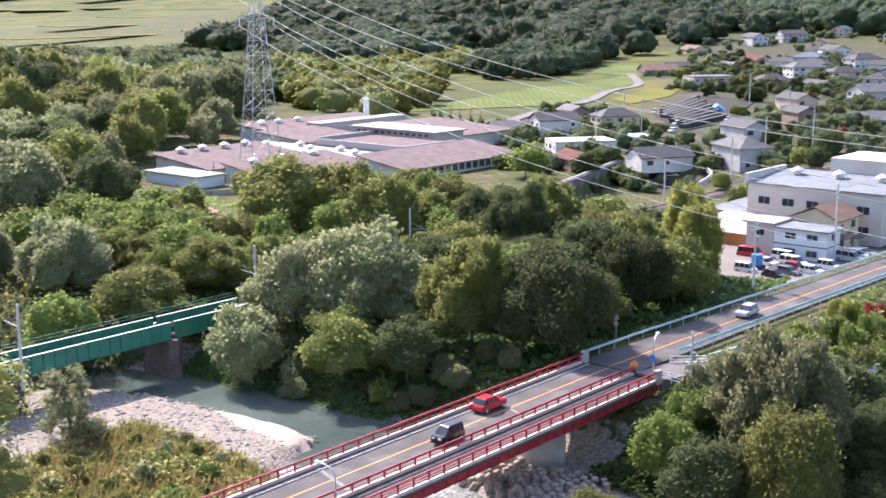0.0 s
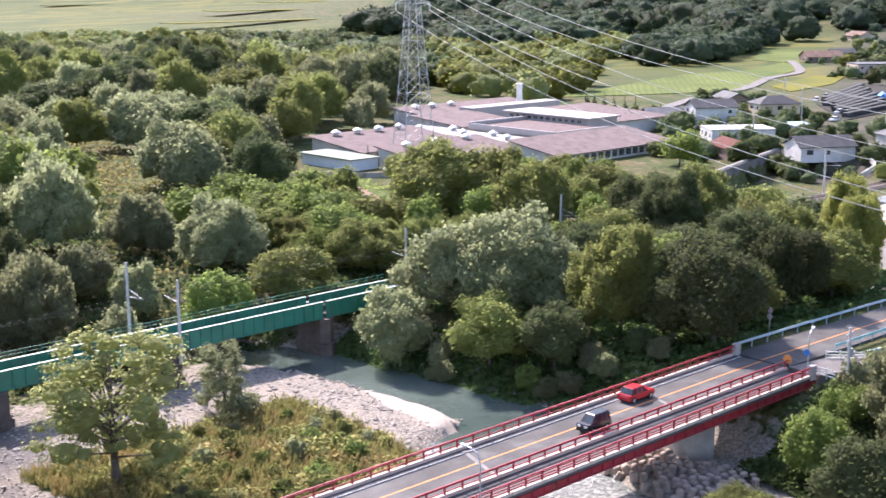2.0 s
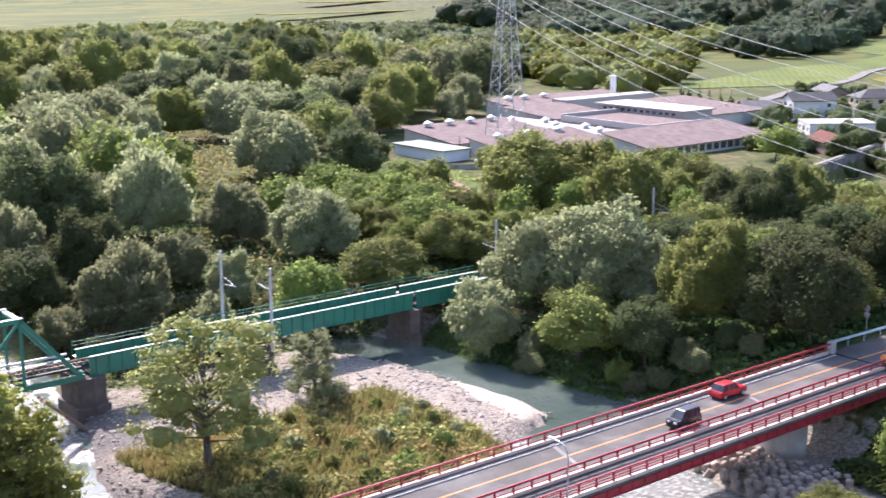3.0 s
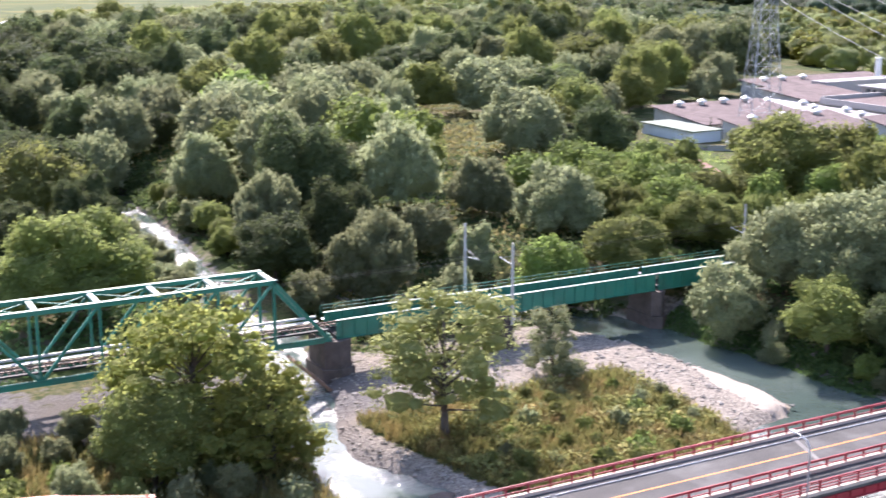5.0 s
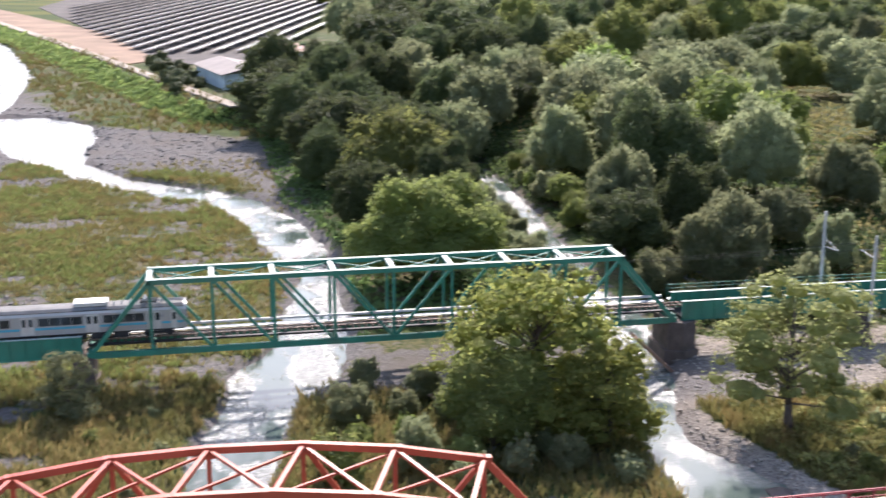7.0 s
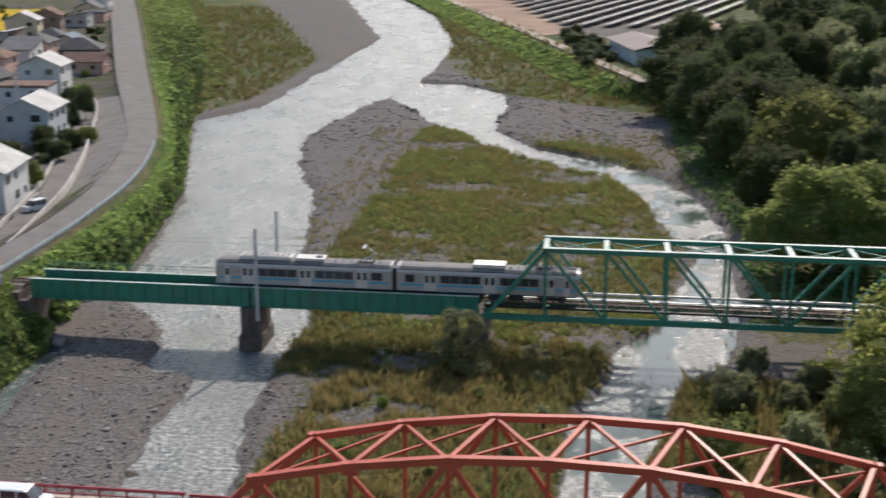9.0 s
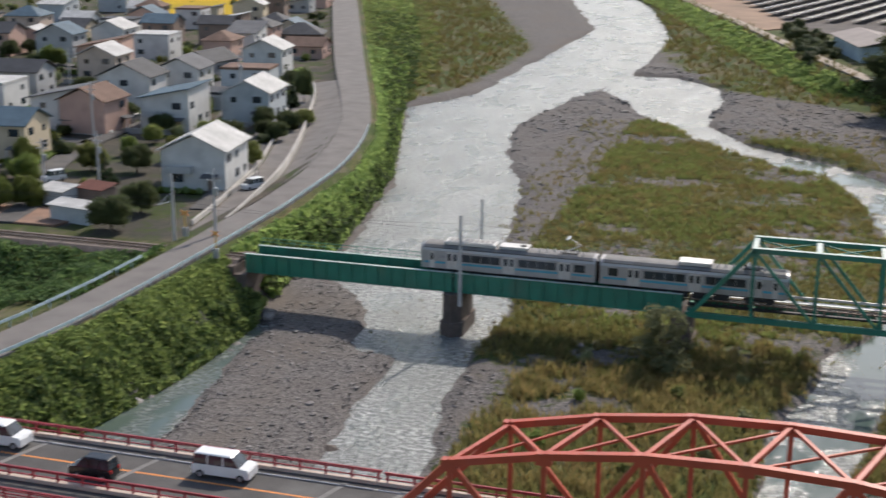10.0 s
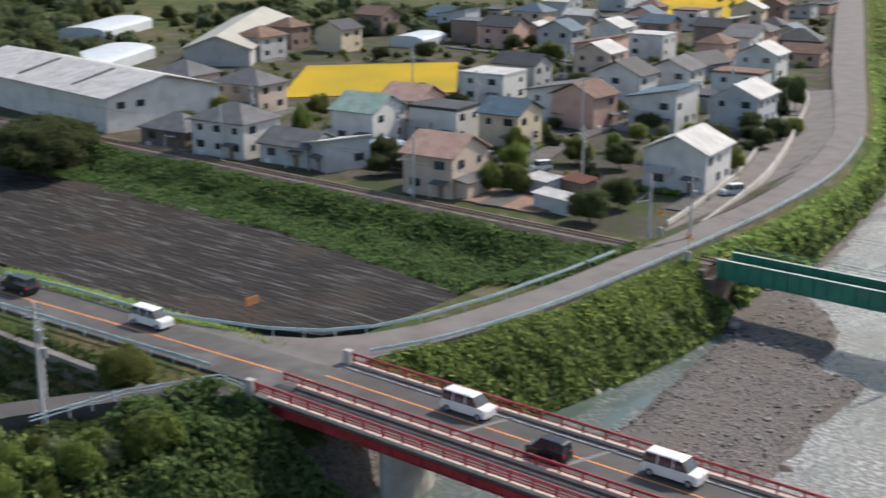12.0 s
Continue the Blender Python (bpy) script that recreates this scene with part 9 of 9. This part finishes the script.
lane_points = [(-104, 150), (-113.5, 168), (-118.6, 190), (-119, 215), (-126, 248), (-125, 149), (-150, 150), (-176, 151), (-140, 187), (-160, 189), (-150, 263), (-190, 270), (-95, 185)]


def clear_spot(x, y, gap):
    """True where no house, lane or rice stands within the gap."""
    for hx, hy, rz, w, d, st in SPOTS:
        c, s = math.cos(radians(rz)), math.sin(radians(rz))
        u, v = (x - hx) * c + (y - hy) * s, -(x - hx) * s + (y - hy) * c
        if abs(u) < w / 2 + gap and abs(v) < d / 2 + gap:
            return False
    if x < 0 and (x > LEFT_TOP(y) - 13 or y < 135.5 or any(math.hypot(x - a, y - b) < 3.4 for a, b in lane_points)):
        return False
    return not inside([(-188.4, 180), (-163, 211), (-194, 251), (-220, 220)], x, y)


# walls and hedges along the plots of the nearer houses
hedge_lines = []
for hx, hy, rz, w, d, st in [q for q in SPOTS if q[0] < 0 and math.hypot(q[0], q[1]) < 330]:
    c, s = math.cos(radians(rz)), math.sin(radians(rz))
    place = lambda u, v: (hx + u * c - v * s, hy + u * s + v * c)
    front, side = d / 2 + rg.uniform(2.2, 3.4), w / 2 + rg.uniform(1.4, 2.4)
    runs = [(place(-side, -front), place(side * rg.uniform(0.1, 0.5), -front)), (place(side, -front), place(side, d / 2))]
    for a, b in runs:
        if not (clear_spot(*a, 0.5) and clear_spot(*b, 0.5) and clear_spot((a[0] + b[0]) / 2, (a[1] + b[1]) / 2, 0.5)):
            continue
        if rg.random() < 0.5:
            za = 5.45
            gw = thing("garden_wall", pose(0, 0, 0), "low grey concrete block wall round a garden", "wall", "garden walls")
            part("wall", Geo().beam((*a, za + 0.35), (*b, za + 0.35), 0.15, 1.2), BLOCKWALL, gw)
            part("coping", Geo().beam((*a, za + 0.98), (*b, za + 0.98), 0.2, 0.07), CONC, gw)
        else:
            n = max(2, int(math.dist(a, b) / 0.9))
            hedge_lines += [(a[0] + (b[0] - a[0]) * k / n, a[1] + (b[1] - a[1]) * k / n) for k in range(n + 1)]
far_wood(hedge_lines, (1.2, 1.9), 41, "clipped garden hedges between the houses", LEAF_D)
# garden trees and shrubs
count = 0
while count < 105:
    x, y = rg.uniform(-215, -84), rg.uniform(136, 300)
    if rg.random() < smooth(150, 320, y) * 0.6 or not clear_spot(x, y, 1.2):
        continue
    kind = rg.choice("sssDCCA")
    plant(kind, x, y, rg.uniform(1.2, 2.6) if kind == "s" else rg.uniform(2.8, 5.2), None, rg)
    count += 1
spots = []
while len(spots) < 420:
    x, y = rg.uniform(-300, -84), rg.uniform(136, 480)
    if clear_spot(x, y, 0.8):
        spots.append((x, y))
far_wood(spots[:260], (1.0, 2.6), 42, "garden shrubs and bushes between the houses", LEAF_A)
far_wood(spots[260:], (1.4, 3.4), 43, "dark garden shrubs between the houses", LEAF_C)
spots = [(hx + rg.uniform(-17, 17), hy + rg.uniform(-15, 15)) for hx, hy, *_ in SPOTS if hx > 230 for _ in range(15)]
spots = [q for q in spots if clear_spot(*q, 1.0)]
far_wood(spots, (2.5, 7.5), 44, "garden trees round the houses of the plain", LEAF_C)


def conifer(x, y, tall, wide):
    """A pointed conifer: tiers of drooping needle sprays on a straight trunk."""
    t = thing("conifer", pose(x, y, float(height(x, y))), "dark pointed conifer in a garden", "tree", "conifers")
    part("trunk", Geo().tube((0, 0, -0.3), (0, 0, tall * 0.95), wide * 0.05, 0.03, 7), BARK, t)
    rng = np.random.default_rng(int(abs(x * 7 + y)))
    lumps_ = []
    for k in range(16):
        f = k / 15
        for j in range(max(1, int(5 * (1 - f)))):
            a = rng.uniform(0, 6.28)
            r_ = wide / 2 * (1 - f) * 0.75
            lumps_.append(((math.cos(a) * r_, math.sin(a) * r_, tall * (0.06 + 0.9 * f)), max(0.18, wide * 0.2 * (1.1 - f))))
    part("crown", crown_mesh("crown", rng, lumps_, 1800, wide * 0.07, LEAF_PINE, 0.7, 0.4), None, t)


LEAF_PINE = foliage("conifer_needles", (0.035, 0.06, 0.03), (0.085, 0.115, 0.05), 0.3)
for x, y, h, w in ((-100.4, 229, 9, 4.5), (-99.5, 160, 5, 3.4), (-118, 176, 4.5, 2.6), (-161, 160, 5, 2.8), (-137, 215, 5, 2.6), (333, 285, 6, 2.6), (331, 280, 6, 2.6), (329, 274, 6, 2.6), (327, 268, 6, 2.6), (325, 262, 6, 2.6), (323, 256, 6, 2.6), (189, 229, 5, 2.2), (191, 227.5, 4.6, 2.2)):
    conifer(x, y, h, w)
for x, y, rz, kind, col in ((-90, 173, 80, HATCH, "silver"), (-107, 158, 60, KEI, "white"), (-128, 162, 5, KEI, "black"), (-150, 152.5, 0, HATCH, "white"), (-121, 205, 90, HATCH, "grey"), (-137, 190, 0, KEI, "white"), (-118, 232, 70, HATCH, "white"), (-163, 152.8, 0, MINIVAN, "black"), (-143, 266, 10, KEI, "blue"),
                          (352, 202, 0, HATCH, "white"), (405, 240, 20, KEI, "white"), (420, 245, 20, KEI, "silver"), (300, 196, 0, HATCH, "grey"), (322, 208, 0, KEI, "white"), (330, 244, 0, KEI, "silver")):
    car(x, y, 5.86 if x < 0 else float(height(x, y)) + 0.03, rz, kind, COL[col], "%s car parked beside the houses" % col, group="parked cars")

# pale sand in a low swell on the gravel bar
g = Geo()
rows = []
for k in range(13):
    f = k / 12
    ring = []
    for q in range(33):
        a = 2 * math.pi * q / 32
        e = f * (1 + 0.16 * math.sin(3 * a + 1) + 0.08 * math.sin(7 * a))
        x, y = 90.2 + 2.7 * e * math.cos(a) + 0.12 * (e * 9 * math.sin(a)), 101.5 + 8.5 * e * math.sin(a)
        ring.append((x, y, float(height(x, y)) + 0.2 * (1 - f * f) - 0.05 * f))
    rows.append(ring)
solid("sand", g.loft(rows), paint("pale_river_sand", (0.40, 0.34, 0.28), 0.95, 0, 0.5, 0.15, 6, 0.3, (0.30, 0.26, 0.22)), "pale smooth sand on the gravel bar", "sand", "structure", True)

# ---- terraced garden below the main road ----
gz = float(height(140, 52))
BED = rows_material("garden_bed_soil", (0.05, 0.04, 0.032), (0.13, 0.105, 0.085), 0.5, 20, (0.07, 0.08, 0.03))
solid("garden_bed", Geo().prism([(129, 50), (147, 52.5), (148, 46), (128, 44)], gz - 0.8, gz + 0.25), BED, "dug vegetable beds in a garden", "garden", "structure")
solid("garden_lawn", Geo().prism([(131, 53.5), (148, 55), (148, 60), (134, 58.5)], gz - 0.8, gz + 0.7), MEADOW, "small lawn behind the garden wall", "lawn", "structure")
tw = thing("garden_wall", pose(0, 0, 0), "broken pale terrace wall in the garden", "wall", "garden walls")
part("wall", Geo().beam((129.5, 51.8, gz + 0.3), (148, 53.6, gz + 0.3), 0.3, 1.4), LOWWALL, tw)
for x, y, kind, tall in ((155, 58.5, "s", 3), (157, 60, "s", 2.6), (150, 57, "D", 4), (146, 56, "s", 1.8), (140, 56.5, "s", 1.6), (152, 61.5, "E", 5), (143, 49, "s", 1.2), (136, 47, "s", 1.2)):
    plant(kind, x, y, tall, None, rg)
LEAF_RED = foliage("red_autumn_leaves", (0.25, 0.05, 0.03), (0.42, 0.12, 0.06), 0.5)
far_wood([(158, 59.5), (158.6, 60.6), (316, 150), (318, 152), (342, 150), (345, 153), (302, 147), (392, 168), (386, 160)], (2.4, 4.2), 51, "red-leaved autumn shrubs in the gardens", LEAF_RED, 160)

# bushes round the river shed and along the path
far_wood(spots_in([(-4, 332), (4, 340), (-1, 380), (-9, 420), (-14, 412), (-9, 372)], 34, 61), (2.5, 5), 61, "dark bushes beside the river shed", LEAF_C)
far_wood(spots_in([(22, 330), (34, 345), (46, 400), (40, 430), (24, 372)], 40, 62), (3, 7), 62, "dark bushes behind the river shed", LEAF_C)
far_wood(spots_in([(-335, 250), (-290, 262), (-235, 275), (-215, 300), (-235, 350), (-340, 330)], 130, 63), (3, 7), 63, "dark trees and bushes behind the barn", LEAF_C)
far_wood(spots_in([(-300, 205), (-275, 200), (-270, 215), (-300, 232)], 22, 64), (2, 4), 64, "dark bushes between the greenhouses", LEAF_C)


for src in [k for v in KINDS.values() for k in v]:      # the patterns themselves leave
    for o in (*src.children_recursive, src):
        bpy.data.objects.remove(o)
